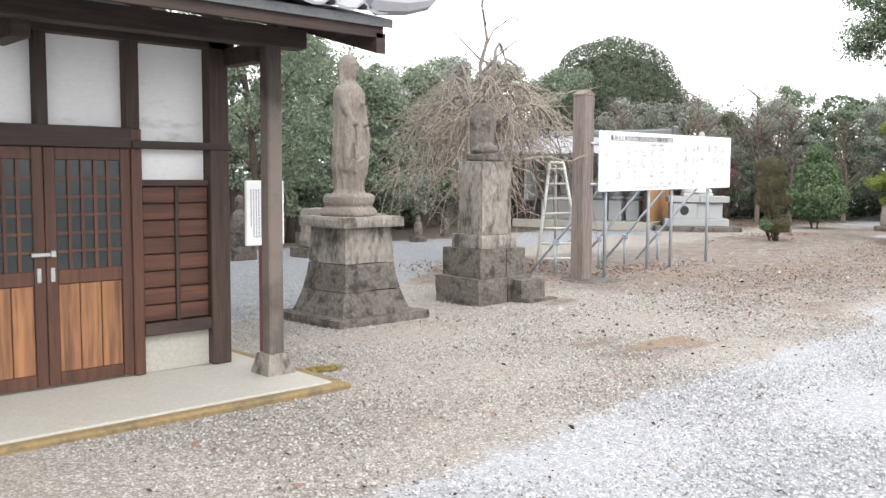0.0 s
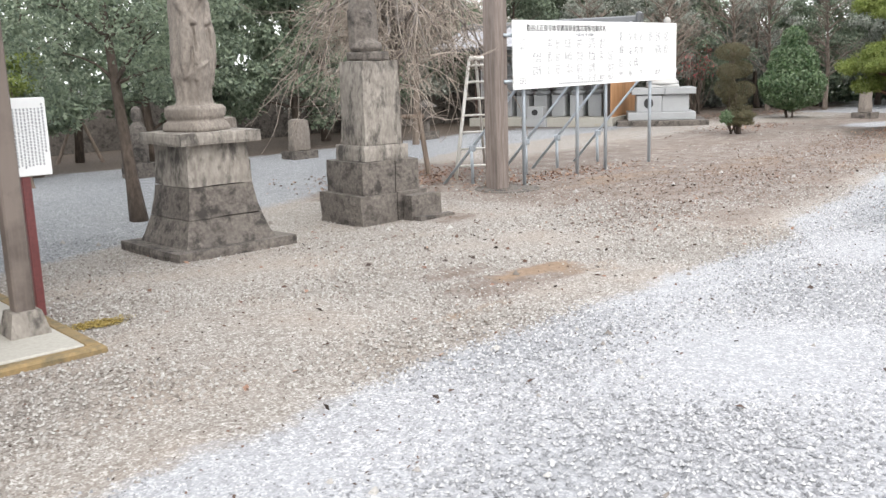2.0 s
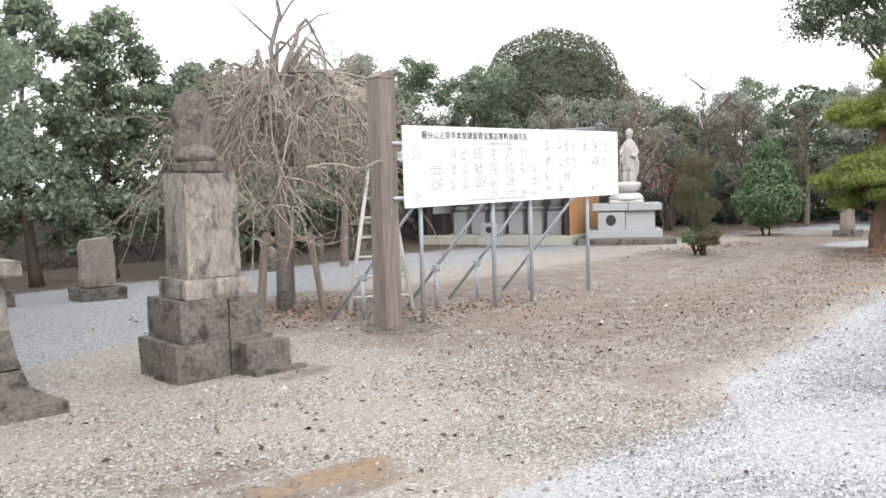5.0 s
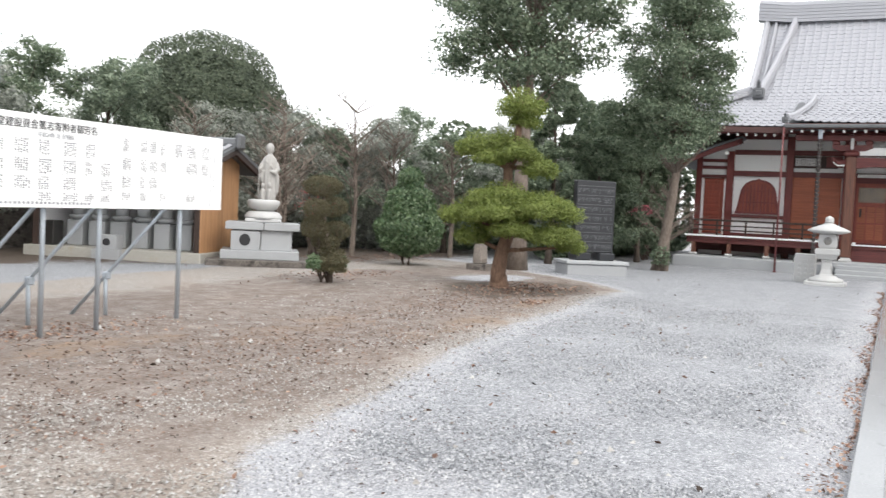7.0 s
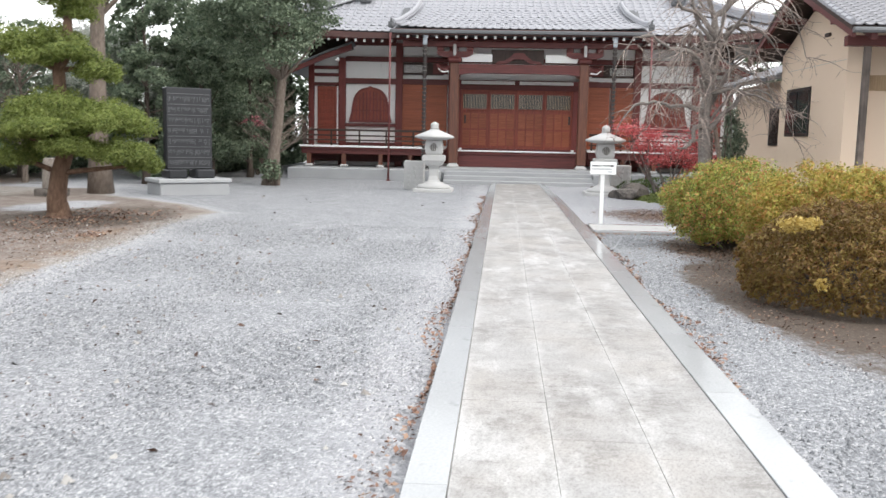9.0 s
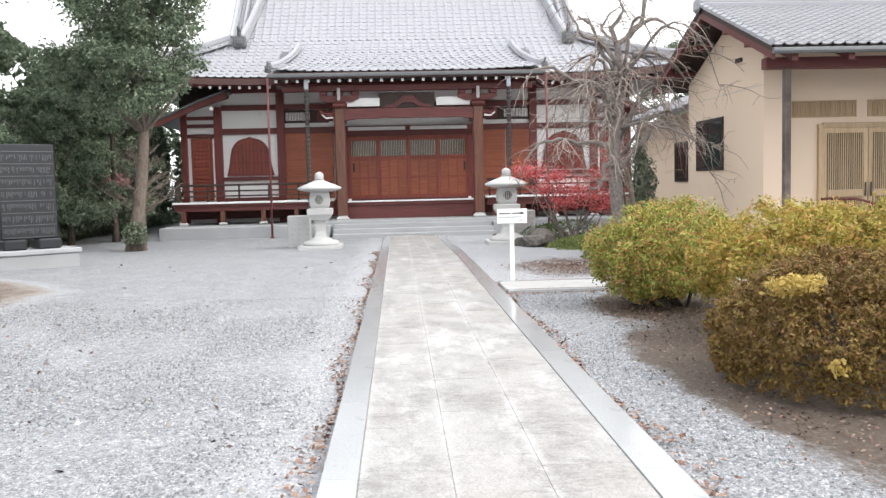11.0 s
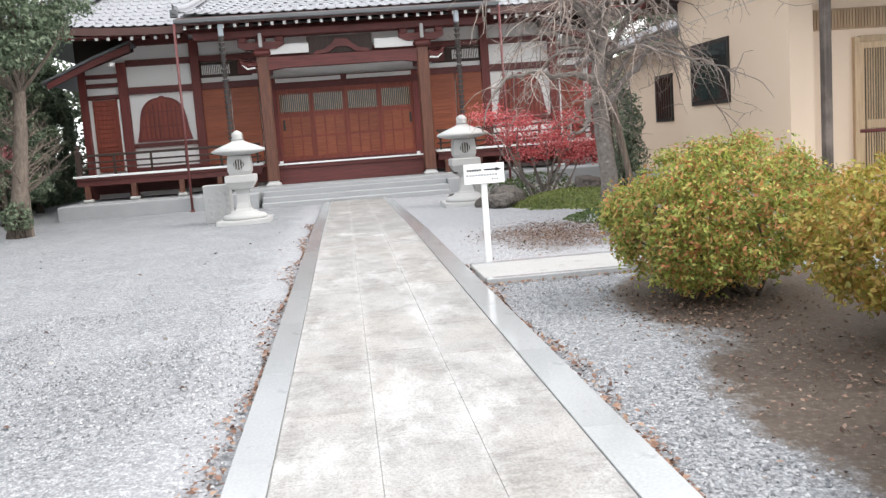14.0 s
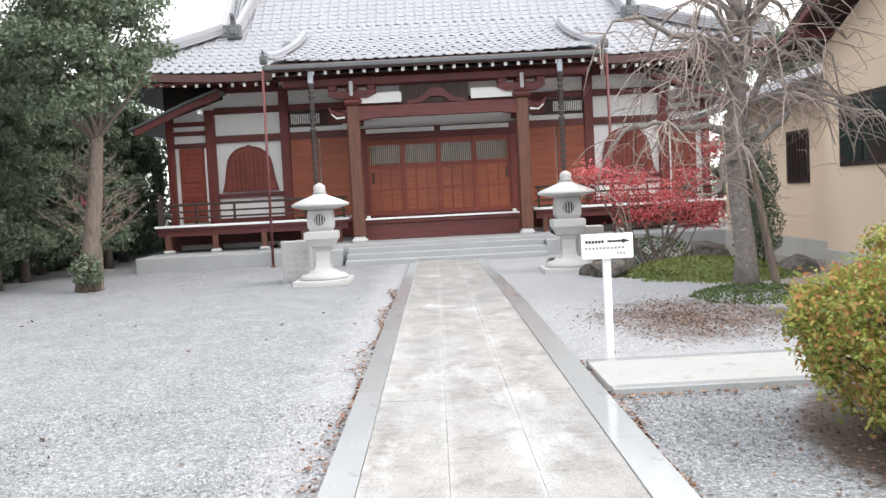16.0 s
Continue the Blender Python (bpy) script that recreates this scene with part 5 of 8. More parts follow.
# notice on its post beside it
nt_ = thing("notice_board", (4.66, 6.2, 0.0), "white notice with small writing on a dark red post", "notice")
part("post", box(4.63, 4.69, 6.185, 6.235, -0.06, 1.3, 0.006), M_RUSTPOLE, nt_)
nb = part("panel", box(4.475, 4.825, 6.15, 6.182, 0.95, 1.47, 0.006), M_BOARD, nt_, "white enamel notice panel")
rs = random.Random(11)
for c in range(13):
    xx = 4.80 - c * 0.0235
    z = 1.43 - (0.03 if c else 0.0)
    while z > (1.12 if c in (0, 12) else 1.02):
        h = rs.uniform(0.012, 0.02)
        part("written_line", box(xx - 0.006, xx + 0.004, 6.1475, 6.1495, z - h, z), M_INKGREY, nb)
        z -= h + 0.006


def fused(ob, cell):
    """Fuse the overlapping shapes of a carving into one solid skin."""
    fuse = ob.modifiers.new("fuse", "REMESH")
    fuse.mode, fuse.voxel_size, fuse.use_smooth_shade = "VOXEL", cell, True
    bpy.context.view_layer.update()
    me = bpy.data.meshes.new_from_object(ob.evaluated_get(bpy.context.evaluated_depsgraph_get()))
    ob.modifiers.remove(fuse)
    ob.data = me
    return ob


# ---- the standing stone figure on its stepped pedestal ----
PM = Matrix.Translation((6.91, 8.02, 0)) @ Matrix.Rotation(radians(2), 4, "Z")
PZ = g(6.9, 8.0)
ped = thing("stone_pedestal", (6.91, 8.02, PZ), "flared grey stone pedestal in mossy courses", "pedestal")
part("foot_slab", stone_block(-0.66, 0.66, -0.62, 0.60, PZ - 0.06, PZ + 0.10, 0.012, 1), M_STONE, ped, m=PM)
def course(z0, z1, w0, w1, splits, mat, seed):
    """One course of the flared pedestal, as separate blocks."""
    edges = [-1] + list(splits) + [1]
    for sx0, sx1 in zip(edges, edges[1:]):
        bm = bmesh.new()
        bmesh.ops.create_cube(bm, size=1)
        bmesh.ops.subdivide_edges(bm, edges=bm.edges[:], cuts=3, use_grid_fill=True)
        for v in bm.verts:
            t = v.co.z + 0.5
            w = w0 + (w1 - w0) * t ** 0.8
            x = (sx0 + (sx1 - sx0) * (v.co.x + 0.5)) * w
            e = 0.985 if sum(abs(c) > 0.49 for c in v.co) >= 2 else 1.0
            v.co = Vector((x * e, v.co.y * 2 * w * 0.95 * e, z0 + (z1 - z0 - 0.008) * t))
        jitter(bm, 0.010, 6, seed + sx0)
        part("stone_block", bm, mat, ped, m=PM)
course(PZ + 0.10, PZ + 0.36, 0.50, 0.405, (-0.45, 0.55), M_STONE, 2)
course(PZ + 0.36, PZ + 0.66, 0.405, 0.355, (), M_STONE, 3)
course(PZ + 0.66, 0.945, 0.355, 0.335, (0.1,), M_STONEPALE, 4)
part("cap_slab", stone_block(-0.44, 0.44, -0.42, 0.42, 0.945, 1.06, 0.010, 6), M_STONEPALE, ped, m=PM)

fig = bmesh.new()
FX, FY, FZ = 6.88, 8.02, 1.055
for prof, sq in (([(0.26, 0), (0.27, 0.03), (0.25, 0.09), (0.22, 0.10)], 0.25), ([(0.22, 0.10), (0.245, 0.15), (0.25, 0.22), (0.22, 0.255)], 0.2)):
    lathe(prof, 20, (FX, FY, FZ), sq + 0.35, fig)
robe = [(0.215, 0.25), (0.205, 0.30), (0.208, 0.38), (0.215, 0.46), (0.24, 0.54), (0.238, 0.60), (0.226, 0.68), (0.216, 0.80), (0.208, 0.92), (0.205, 1.04), (0.208, 1.16), (0.214, 1.26), (0.215, 1.34), (0.198, 1.40), (0.155, 1.45), (0.09, 1.49), (0.078, 1.52), (0.098, 1.56), (0.112, 1.61), (0.116, 1.67), (0.112, 1.72), (0.095, 1.76), (0.06, 1.79), (0.02, 1.80)]
body = lathe(robe, 48, (0, 0, 0))
for v in body.verts:
    a = math.atan2(v.co.y, v.co.x)
    r = math.hypot(v.co.x, v.co.y)
    z_ = v.co.z
    front = max(0.0, -math.sin(a))
    low = 1.0 if z_ < 1.2 else 0.0
    fold = low * (0.010 * math.sin(a * 13 + 1.5 * math.sin(z_ * 2.0)) + 0.007 * math.sin(a * 5 - z_ * 3.0))
    fold -= 0.05 * math.exp(-((a + 1.57) / 0.22) ** 2 - ((z_ - 1.14) / 0.10) ** 2)
    fold += 0.022 * front * math.exp(-((z_ - 1.28) / 0.08) ** 2)
    k = 1.0 if z_ > 1.47 else 0.80
    v.co = Vector(((r + fold) * math.cos(a), (r + fold) * math.sin(a) * k, z_))
body.transform(Matrix.Translation((FX, FY, FZ)))
merge(fig, body)
# arms held to the chest, hanging sleeves, hair, the hem of the outer robe
for s in (-1, 1):
    tube([(FX + s * 0.17, FY - 0.02, FZ + 1.36), (FX + s * 0.20, FY - 0.07, FZ + 1.20), (FX + s * 0.15, FY - 0.14, FZ + 1.05), (FX + s * 0.07, FY - 0.16, FZ + 1.02)], [0.04, 0.05, 0.04, 0.02], 10, fig)
    tube([(FX + s * 0.17, FY - 0.11, FZ + 1.08), (FX + s * 0.19, FY - 0.11, FZ + 0.9), (FX + s * 0.205, FY - 0.10, FZ + 0.66), (FX + s * 0.21, FY - 0.09, FZ + 0.50)], [0.045, 0.058, 0.055, 0.015], 10, fig)
    tube([(FX + s * 0.105, FY + 0.02, FZ + 1.66), (FX + s * 0.112, FY + 0.02, FZ + 1.56), (FX + s * 0.13, FY + 0.01, FZ + 1.45)], [0.025, 0.032, 0.03], 8, fig)
tube([(FX - 0.01, FY - 0.112, FZ + 1.66), (FX - 0.005, FY - 0.125, FZ + 1.62), (FX, FY - 0.11, FZ + 1.60)], [0.012, 0.018, 0.01], 6, fig)
tube([(FX - 0.07, FY - 0.095, FZ + 1.685), (FX + 0.005, FY - 0.118, FZ + 1.695), (FX + 0.075, FY - 0.09, FZ + 1.685)], [0.012, 0.016, 0.012], 6, fig)
tube([(FX - 0.03, FY - 0.105, FZ + 1.585), (FX + 0.035, FY - 0.105, FZ + 1.585)], [0.012, 0.012], 6, fig)
tube([(FX - 0.13, FY - 0.10, FZ + 1.42), (FX - 0.06, FY - 0.165, FZ + 1.30), (FX + 0.01, FY - 0.18, FZ + 1.25), (FX + 0.08, FY - 0.165, FZ + 1.30), (FX + 0.14, FY - 0.10, FZ + 1.42)], [0.012, 0.016, 0.022, 0.016, 0.012], 6, fig)
for k in range(7):
    xx = FX - 0.15 + k * 0.05
    tube([(xx, FY - 0.165, FZ + 0.98), (xx + 0.012, FY - 0.175, FZ + 0.72), (xx, FY - 0.165, FZ + 0.42)], [0.008, 0.013, 0.008], 5, fig)
tube([(FX - 0.22, FY - 0.10, FZ + 0.52), (FX - 0.08, FY - 0.19, FZ + 0.62), (FX + 0.05, FY - 0.19, FZ + 0.66)], [0.014, 0.018, 0.008], 6, fig)
for v in fig.verts:
    v.co.x = FX + (v.co.x - FX) * (0.86 if v.co.z > FZ + 0.27 else 0.94)
fig.transform(Matrix.Translation((FX, FY, 0)) @ Matrix.Rotation(radians(18), 4, "Z") @ Matrix.Translation((-FX, -FY, 0)))
jitter(fig, 0.010, 7, 3)
st = fused(part("stone_statue", fig, M_STATUE, None, smooth=True), 0.013)
tagged(st, "weathered tall robed stone statue standing on a pedestal", "statue")

# ---- the inscribed stone with a small figure on top ----
SM = Matrix.Translation((9.02, 7.98, 0)) @ Matrix.Rotation(radians(-3), 4, "Z")
SZ = g(9.0, 8.0)
ste = thing("inscribed_stone_monument", (9.02, 7.98, SZ), "tall inscribed grey stone on two blackened base courses", "monument")
for x0, x1, seed in ((-0.55, 0.02, 1), (0.03, 0.52, 2)):
    part("base_block", stone_block(x0 * 0.86, x1 * 0.86, -0.43, 0.43, SZ - 0.06, SZ + 0.33, 0.014, seed), M_STONE, ste, m=SM)
part("front_block", stone_block(0.08, 0.52, -0.60, -0.44, SZ - 0.06, SZ + 0.30, 0.012, 8), M_STONE, ste, m=SM)
part("front_sill", stone_block(0.10, 0.60, -0.74, -0.61, SZ - 0.06, SZ + 0.07, 0.01, 9), M_STONE, ste, m=SM)
for x0, x1, seed in ((-0.50, 0.06, 3), (0.07, 0.48, 4)):
    part("base_block", stone_block(x0 * 0.8, x1 * 0.8, -0.37, 0.37, SZ + 0.33, 0.60, 0.012, seed), M_STONE, ste, m=SM)
part("neck_block", stone_block(-0.31, 0.31, -0.29, 0.29, 0.60, 0.77, 0.012, 5), M_STONEPALE, ste, m=SM)
sh = part("shaft", stone_block(-0.245, 0.245, -0.225, 0.225, 0.77, 1.70, 0.010, 6, 5, 0.01), M_STONEPALE, ste, "pale streaked shaft with carved writing", m=SM)
rs = random.Random(4)
for c in range(2):
    for k in range(5):
        z = 1.52 - k * 0.15
        for j in range(4):
            a, b_ = rs.uniform(-0.045, 0.045), rs.uniform(-0.05, 0.05)
            l = rs.uniform(0.02, 0.05)
            hor = rs.random() < 0.5
            xx = 0.09 - c * 0.19
            part("carved_stroke", box(xx + a - (l if hor else 0.006), xx + a + (l if hor else 0.006), -0.231, -0.222, z + b_ - (0.006 if hor else l), z + b_ + (0.006 if hor else l)), M_STONEPALE, sh, m=SM)
part("cap_stone", stone_block(-0.19, 0.19, -0.18, 0.18, 1.70, 1.80, 0.01, 7, bevel=0.08), M_STONE, ste, m=SM)
seat = lathe([(0.16, 0), (0.185, 0.04), (0.17, 0.09), (0.12, 0.12)], 16, (9.0, 7.98, 1.80))
lathe([(0.10, 0.10), (0.11, 0.2), (0.10, 0.34), (0.085, 0.42), (0.045, 0.46), (0.055, 0.50), (0.06, 0.54), (0.045, 0.585), (0.01, 0.60)], 16, (8.99, 7.98, 1.80), 0, seat)
jitter(seat, 0.012, 9, 2)
halo = prism([(-0.165, 1.86), (-0.17, 2.24), (-0.13, 2.38), (-0.02, 2.44), (0.10, 2.40), (0.155, 2.24), (0.16, 1.86)], 7.95, 8.08, "y")
for v in halo.verts:
    v.co.x += 9.0
merge(seat, halo)
tagged(fused(part("small_stone_statue", seat, M_STONE, None, smooth=False), 0.012), "small dark weathered stone figure atop the monument", "statue")

# ---- the tall wooden post and the donors' board ----
tp = thing("wooden_marker_post", (11.36, 8.28, g(11.4, 8.2)), "tall square greyed timber post with a pointed top", "post")
bm = box(11.25, 11.48, 8.14, 8.37, -0.1, 2.70, 0.012)
part("shaft", bm, M_GREYWOOD, tp)
part("pointed_top", prism([(11.25, 2.70), (11.48, 2.70), (11.48, 2.72), (11.365, 2.78), (11.25, 2.72)], 8.14, 8.37, "y"), M_GREYWOOD, tp)
part("pad", lathe([(0.46, 0), (0.44, 0.012), (0.3, 0.016)], 18, (11.45, 8.15, -0.025)), M_STONE, tp)

bd = thing("donor_board", (13.65, 8.2, 0), "long white board of donors' names on steel pipes", "signboard")
BT = math.degrees(math.atan2(0.36, 4.33))
BM = Matrix.Translation((11.48, 8.02, 1.29)) @ Matrix.Rotation(radians(BT), 4, "Z") @ Matrix.Rotation(radians(-0.5), 4, "Y")
BW, BH = 4.36, 0.90
board = part("panel", box(0, BW, 0, 0.035, 0, BH, 0.004), M_BOARD, bd, "white sheet-metal panel", m=BM)
for i in range(1, 5):
    part("seam", box(i * BW / 5 - 0.001, i * BW / 5 + 0.001, -0.0015, 0.0, 0, BH), M_INKGREY, board, m=BM)


def on_board(x, z, up=0.003):
    return BM @ Matrix.Translation((x, -up, z)) @ Matrix.Rotation(radians(90), 4, "X")


words("龍谷山正泉寺本堂建設資金篤志寄附者御芳名", 0.097, M_INK, board, on_board(0.27, 0.765))
words("平成24年 月 日現在", 0.055, M_INKGREY, board, on_board(1.42, 0.69))
rs = random.Random(21)
# columns of names too small to read: plain short strokes
bars = bmesh.new()
x0 = 0.13
while x0 < 4.0:
    cols = rs.choice((3, 4, 5, 6))
    for row, (za, zb) in enumerate(((0.66, 0.53), (0.475, 0.35), (0.305, 0.19), (0.15, 0.07))):
        if rs.random() < (0.05, 0.08, 0.35, 0.55)[row]:
            continue
        up = 0.10 if x0 > 2.3 else 0.0
        for c in range(cols - (rs.random() < 0.4)):
            x = x0 + c * 0.033
            z = za + up * (1 - row * 0.25) - rs.choice((0, 0, 0.02))
            while z > zb + up * (1 - row * 0.25):
                w = rs.uniform(0.006, 0.009)
                box(x - w, x + w, -0.003, 0.0, z - rs.uniform(0.012, 0.016), z, 0, bars)
                z -= rs.choice((0.022, 0.022, 0.022, 0.04))
    x0 += cols * 0.033 + rs.choice((0.05, 0.09, 0.15))
part("name_list", bars, M_INKLIST, board, m=BM)["kind"] = "stuff"
bars = bmesh.new()
for k in range(22):
    box(1.0 + k * 0.052, 1.03 + k * 0.052, -0.003, 0, 0.035, 0.06, 0, bars)
part("foot_line", bars, M_INKGREY, board, m=BM)["kind"] = "stuff"
bars = bmesh.new()
box(4.12, 4.124, -0.003, 0, 0.04, 0.86, 0, bars)
for k in range(16):
    box(4.19, 4.202, -0.003, 0, 0.80 - k * 0.034, 0.82 - k * 0.034, 0, bars)
part("ruled_column", bars, M_INKGREY, board, m=BM)
for i, x in enumerate((11.80, 13.08, 13.84, 15.16)):
    y = 8.07 + (x - 11.5) * 0.083 + 0.06
    part("upright", tube([(x, y, -0.05), (x, y, 2.1)], [0.026, 0.026], 10), M_STEEL, bd, smooth=True)
part("top_pipe", tube([(11.4, 8.13, 2.0), (15.9, 8.5, 1.98)], [0.024, 0.024], 8), M_STEEL, bd, smooth=True)
part("low_pipe", tube([(11.4, 8.13, 1.4), (15.9, 8.5, 1.38)], [0.024, 0.024], 8), M_STEEL, bd, smooth=True)
for x in (11.9, 13.15, 13.95, 15.1):
    y = 8.16 + (x - 11.5) * 0.083
    bx, by = x - 0.62, y + 1.05
    part("brace", tube([(x + 0.1, y, 1.55), (bx, by, -0.04)], [0.021, 0.021], 8), M_STEEL, bd, smooth=True)
    sx, sy = bx + 0.24, by - 0.36
    part("stake", tube([(sx, sy, -0.05), (sx - 0.02, sy, 0.52)], [0.024, 0.024], 8), M_STEEL, bd, smooth=True)
    part("clamp", box(sx - 0.04, sx + 0.04, sy - 0.04, sy + 0.04, 0.44, 0.53, 0.012), M_STEEL, bd)

# ---- tripod ladder behind the post ----
la = thing("tripod_ladder", (12.3, 9.5, 0), "pale aluminium tripod garden ladder standing open", "ladder")
Tp = Vector((12.36, 9.62, 1.74))
fa, fb = Vector((11.72, 9.45, 0.0)), Vector((12.42, 9.05, 0.0))
ta, tb = Tp + Vector((-0.12, 0.02, 0)), Tp + Vector((0.08, -0.10, 0))
for a, b in ((fa, ta), (fb, tb)):
    part("rail", tube([a - Vector((0, 0, 0.03)), b], [0.03, 0.026], 8), M_ALU, la, smooth=True)
for i in range(7):
    k = 0.10 + i * 0.14
    part("rung", tube([fa.lerp(ta, k), fb.lerp(tb, k)], [0.018, 0.018], 6), M_ALU, la, smooth=True)
part("top_plate", tube([ta, tb], [0.03, 0.03], 8), M_ALU, la)
part("prop_leg", tube([Tp - Vector((0, 0, 0.05)), (13.15, 10.25, -0.03)], [0.024, 0.024], 8), M_ALU, la, smooth=True)
part("chain", tube([fb.lerp(tb, 0.3), (12.75, 9.75, 0.35), Vector((13.0, 10.1, 0.42))], [0.008] * 3, 5), M_STEEL, la)

# ---- the row of small stone figures in their open shrine ----
sr = thing("small_shrine_shelter", (18.4, 13.6, 0), "open-fronted timber shelter with a grey tiled roof", "shelter")
# local frame: u along its front, v into the depth
SHM = Matrix.Translation((22.15, 14.45, 0)) @ Matrix.Rotation(radians(-71), 4, "Z") @ Matrix.Diagonal((1.17, 1.17, 1.05, 1))
def sbox(name, u0, u1, v0, v1, z0, z1, mat, parent=None, label="", bevel=0.01):
    return part(name, box(u0, u1, v0, v1, z0, z1, bevel), mat, parent or sr, label, m=SHM)
sbox("concrete_base", -3.5, 0.1, -0.15, 2.0, -0.1, 0.22, M_APRON, label="pale concrete base")
sbox("back_wall", -3.4, 0.0, 1.8, 1.9, 0.22, 2.3, M_PLASTER_OLD)
sbox("end_wall", -0.06, 0.0, 0.15, 1.8, 0.22, 2.35, M_TANWALL, label="tan board end wall")
for k in range(7):
    sbox("wall_board", 0.0, 0.022, 0.0 + k * 0.27, 0.262 + k * 0.27, 0.22, 2.35, M_TANWALL, bevel=0.004)
sbox("end_wall", -3.4, -3.34, 0.15, 1.8, 0.22, 2.3, M_PLASTER_OLD)
for u in (-3.35, -0.06):
    sbox("front_post", u - 0.06, u + 0.06, 0.0, 0.12, 0.22, 2.2, M_DARKWOOD)
sbox("front_beam", -3.5, 0.15, -0.02, 0.14, 2.1, 2.28, M_DARKBEAM)
for a, b in ((0, 1),):
    part("roof", prism([(-0.75, 1.98), (0.9, 2.50), (2.6, 1.98), (2.6, 2.06), (0.9, 2.58), (-0.75, 2.06)], -4.1, 0.34, "x"), M_TILEDARK, sr, "grey tiled gable roof", m=SHM)
    rf = sr.children[-1]
STILE = tile_mesh("shelter_tile", 0.27, 0.25, M_TILE, 0.05)
po = []
for i in range(8):
    for j in range(16):
        po.append(SHM @ Matrix.Translation((-4.0 + j * 0.275, -0.78 + i * 0.22, 2.055 + i * 0.22 * 0.315)) @ Matrix.Rotation(math.atan(0.315), 4, "X"))
lay_tiles("tile", po, STILE, rf, 160)
part("barge", prism([(-0.75, 1.86), (0.9, 2.38), (2.6, 1.86), (2.6, 1.99), (0.9, 2.50), (-0.75, 1.99)], 0.26, 0.33, "x"), M_DARKBEAM, sr, m=SHM)
rd = bmesh.new()
tube([(-4.15, 0.9, 2.64), (0.36, 0.9, 2.64)], [0.11, 0.11], 8, rd)
box(-4.15, 0.36, 0.78, 1.02, 2.52, 2.63, 0.01, rd)
part("ridge", rd, M_TILEDARK, rf, m=SHM)
part("ridge_end_tile", box(0.33, 0.45, 0.74, 1.06, 2.48, 2.84, 0.05), M_TILEDARK, rf, m=SHM)
for i in range(6):
    u = -2.78 + i * 0.455
    pd = thing("stone_plinth", SHM @ Vector((u, 0.6, 0.22)), "grey granite plinth in the row under the shelter", "plinth", "plinths in the shelter", turn=-71)
    part("block", box(u - 0.165, u + 0.165, 0.42, 0.78, 0.22, 0.78, 0.015), M_GRANITE, pd, m=SHM)
    part("lotus", lathe([(0.12, 0), (0.18, 0.06), (0.19, 0.1), (0.13, 0.13)], 14, (u, 0.6, 0.78)), M_GRANITE, pd, m=SHM, smooth=True)
    fg = lathe([(0.13, 0), (0.14, 0.15), (0.12, 0.40), (0.135, 0.56), (0.07, 0.62), (0.085, 0.68), (0.09, 0.74), (0.06, 0.81), (0.01, 0.83)], 14, (u, 0.6, 0.91))
    for s in (-1, 1):
        tube([(u + s * 0.12, 0.6, 1.44), (u + s * 0.13, 0.54, 1.30), (u + s * 0.03, 0.47, 1.30)], [0.045, 0.05, 0.03], 8, fg)
    fo = part("small_standing_statue", fg, M_GRANITE, None, m=SHM, smooth=True)
    tagged(fo, "small grey robed stone figure on a lotus plinth", "statue", "figures in the shelter")
ib = thing("incense_box", SHM @ Vector((-1.75, -0.05, 0.0)), "grey granite incense box with a round opening", "incense box", turn=-71)
part("block", box(-1.95, -1.55, -0.22, 0.05, 0.22, 0.52, 0.01), M_GRANITE, ib, m=SHM)
part("foot", box(-2.03, -1.47, -0.27, 0.1, -0.02, 0.22, 0.01), M_GRANITE, ib, m=SHM)
part("opening", lathe([(0.075, 0), (0.078, 0.006)], 18, (0, 0, 0)), M_INK, ib, m=SHM @ Matrix.Translation((-1.75, -0.222, 0.37)) @ Matrix.Rotation(radians(90), 4, "X"))
db_ = thing("donation_chest", SHM @ Vector((-3.15, 0.2, 0.22)), "black box at the shelter's end", "box", turn=-71)
part("body", box(-3.28, -3.0, 0.05, 0.4, 0.22, 0.75, 0.015), M_FRAMEDARK, db_, m=SHM)

# ---- the pale standing figure on granite blocks ----
jz = thing("granite_statue_base", (23.35, 13.65, 0.0), "stacked grey granite base with a round incense opening", "pedestal")
JM = Matrix.Translation((23.35, 13.65, 0)) @ Matrix.Rotation(radians(-52), 4, "Z") @ Matrix.Diagonal((0.96, 1.06, 1.06, 1))
for a in ((-1.25, 1.15, -0.95, 0.9, -0.06, 0.14, M_STONE, "ground_slab"), (-0.95, 0.85, -0.6, 0.6, 0.14, 0.33, M_GRANITE, "plinth_slab"), (-0.72, -0.05, -0.52, 0.0, 0.33, 0.74, M_GRANITE, "incense_block"), (-0.04, 0.68, -0.46, 0.5, 0.33, 0.76, M_GRANITE, "body_block"), (-0.72, -0.05, 0.01, 0.5, 0.33, 0.74, M_GRANITE, "body_block"), (-0.85, 0.02, -0.56, 0.55, 0.76, 0.92, M_GRANITE, "top_slab"), (0.03, 0.85, -0.56, 0.55, 0.76, 0.92, M_GRANITE, "top_slab")):
    part(a[7], box(*a[:6], 0.012), a[6], jz, m=JM)
part("opening", lathe([(0.12, 0), (0.125, 0.006)], 20), M_INK, jz, "round dark opening", m=JM @ Matrix.Translation((-0.40, -0.522, 0.55)) @ Matrix.Rotation(radians(90), 4, "X"))
part("drum", box(-0.42, 0.42, -0.4, 0.4, 0.92, 1.0, 0.02), M_GRANITEPALE, jz, m=JM)
part("cushion", lathe([(0.44, 0), (0.44, 0.05), (0.36, 0.14), (0.2, 0.17)], 24, (0, 0, 1.0)), M_GRANITEPALE, jz, m=JM, smooth=True)
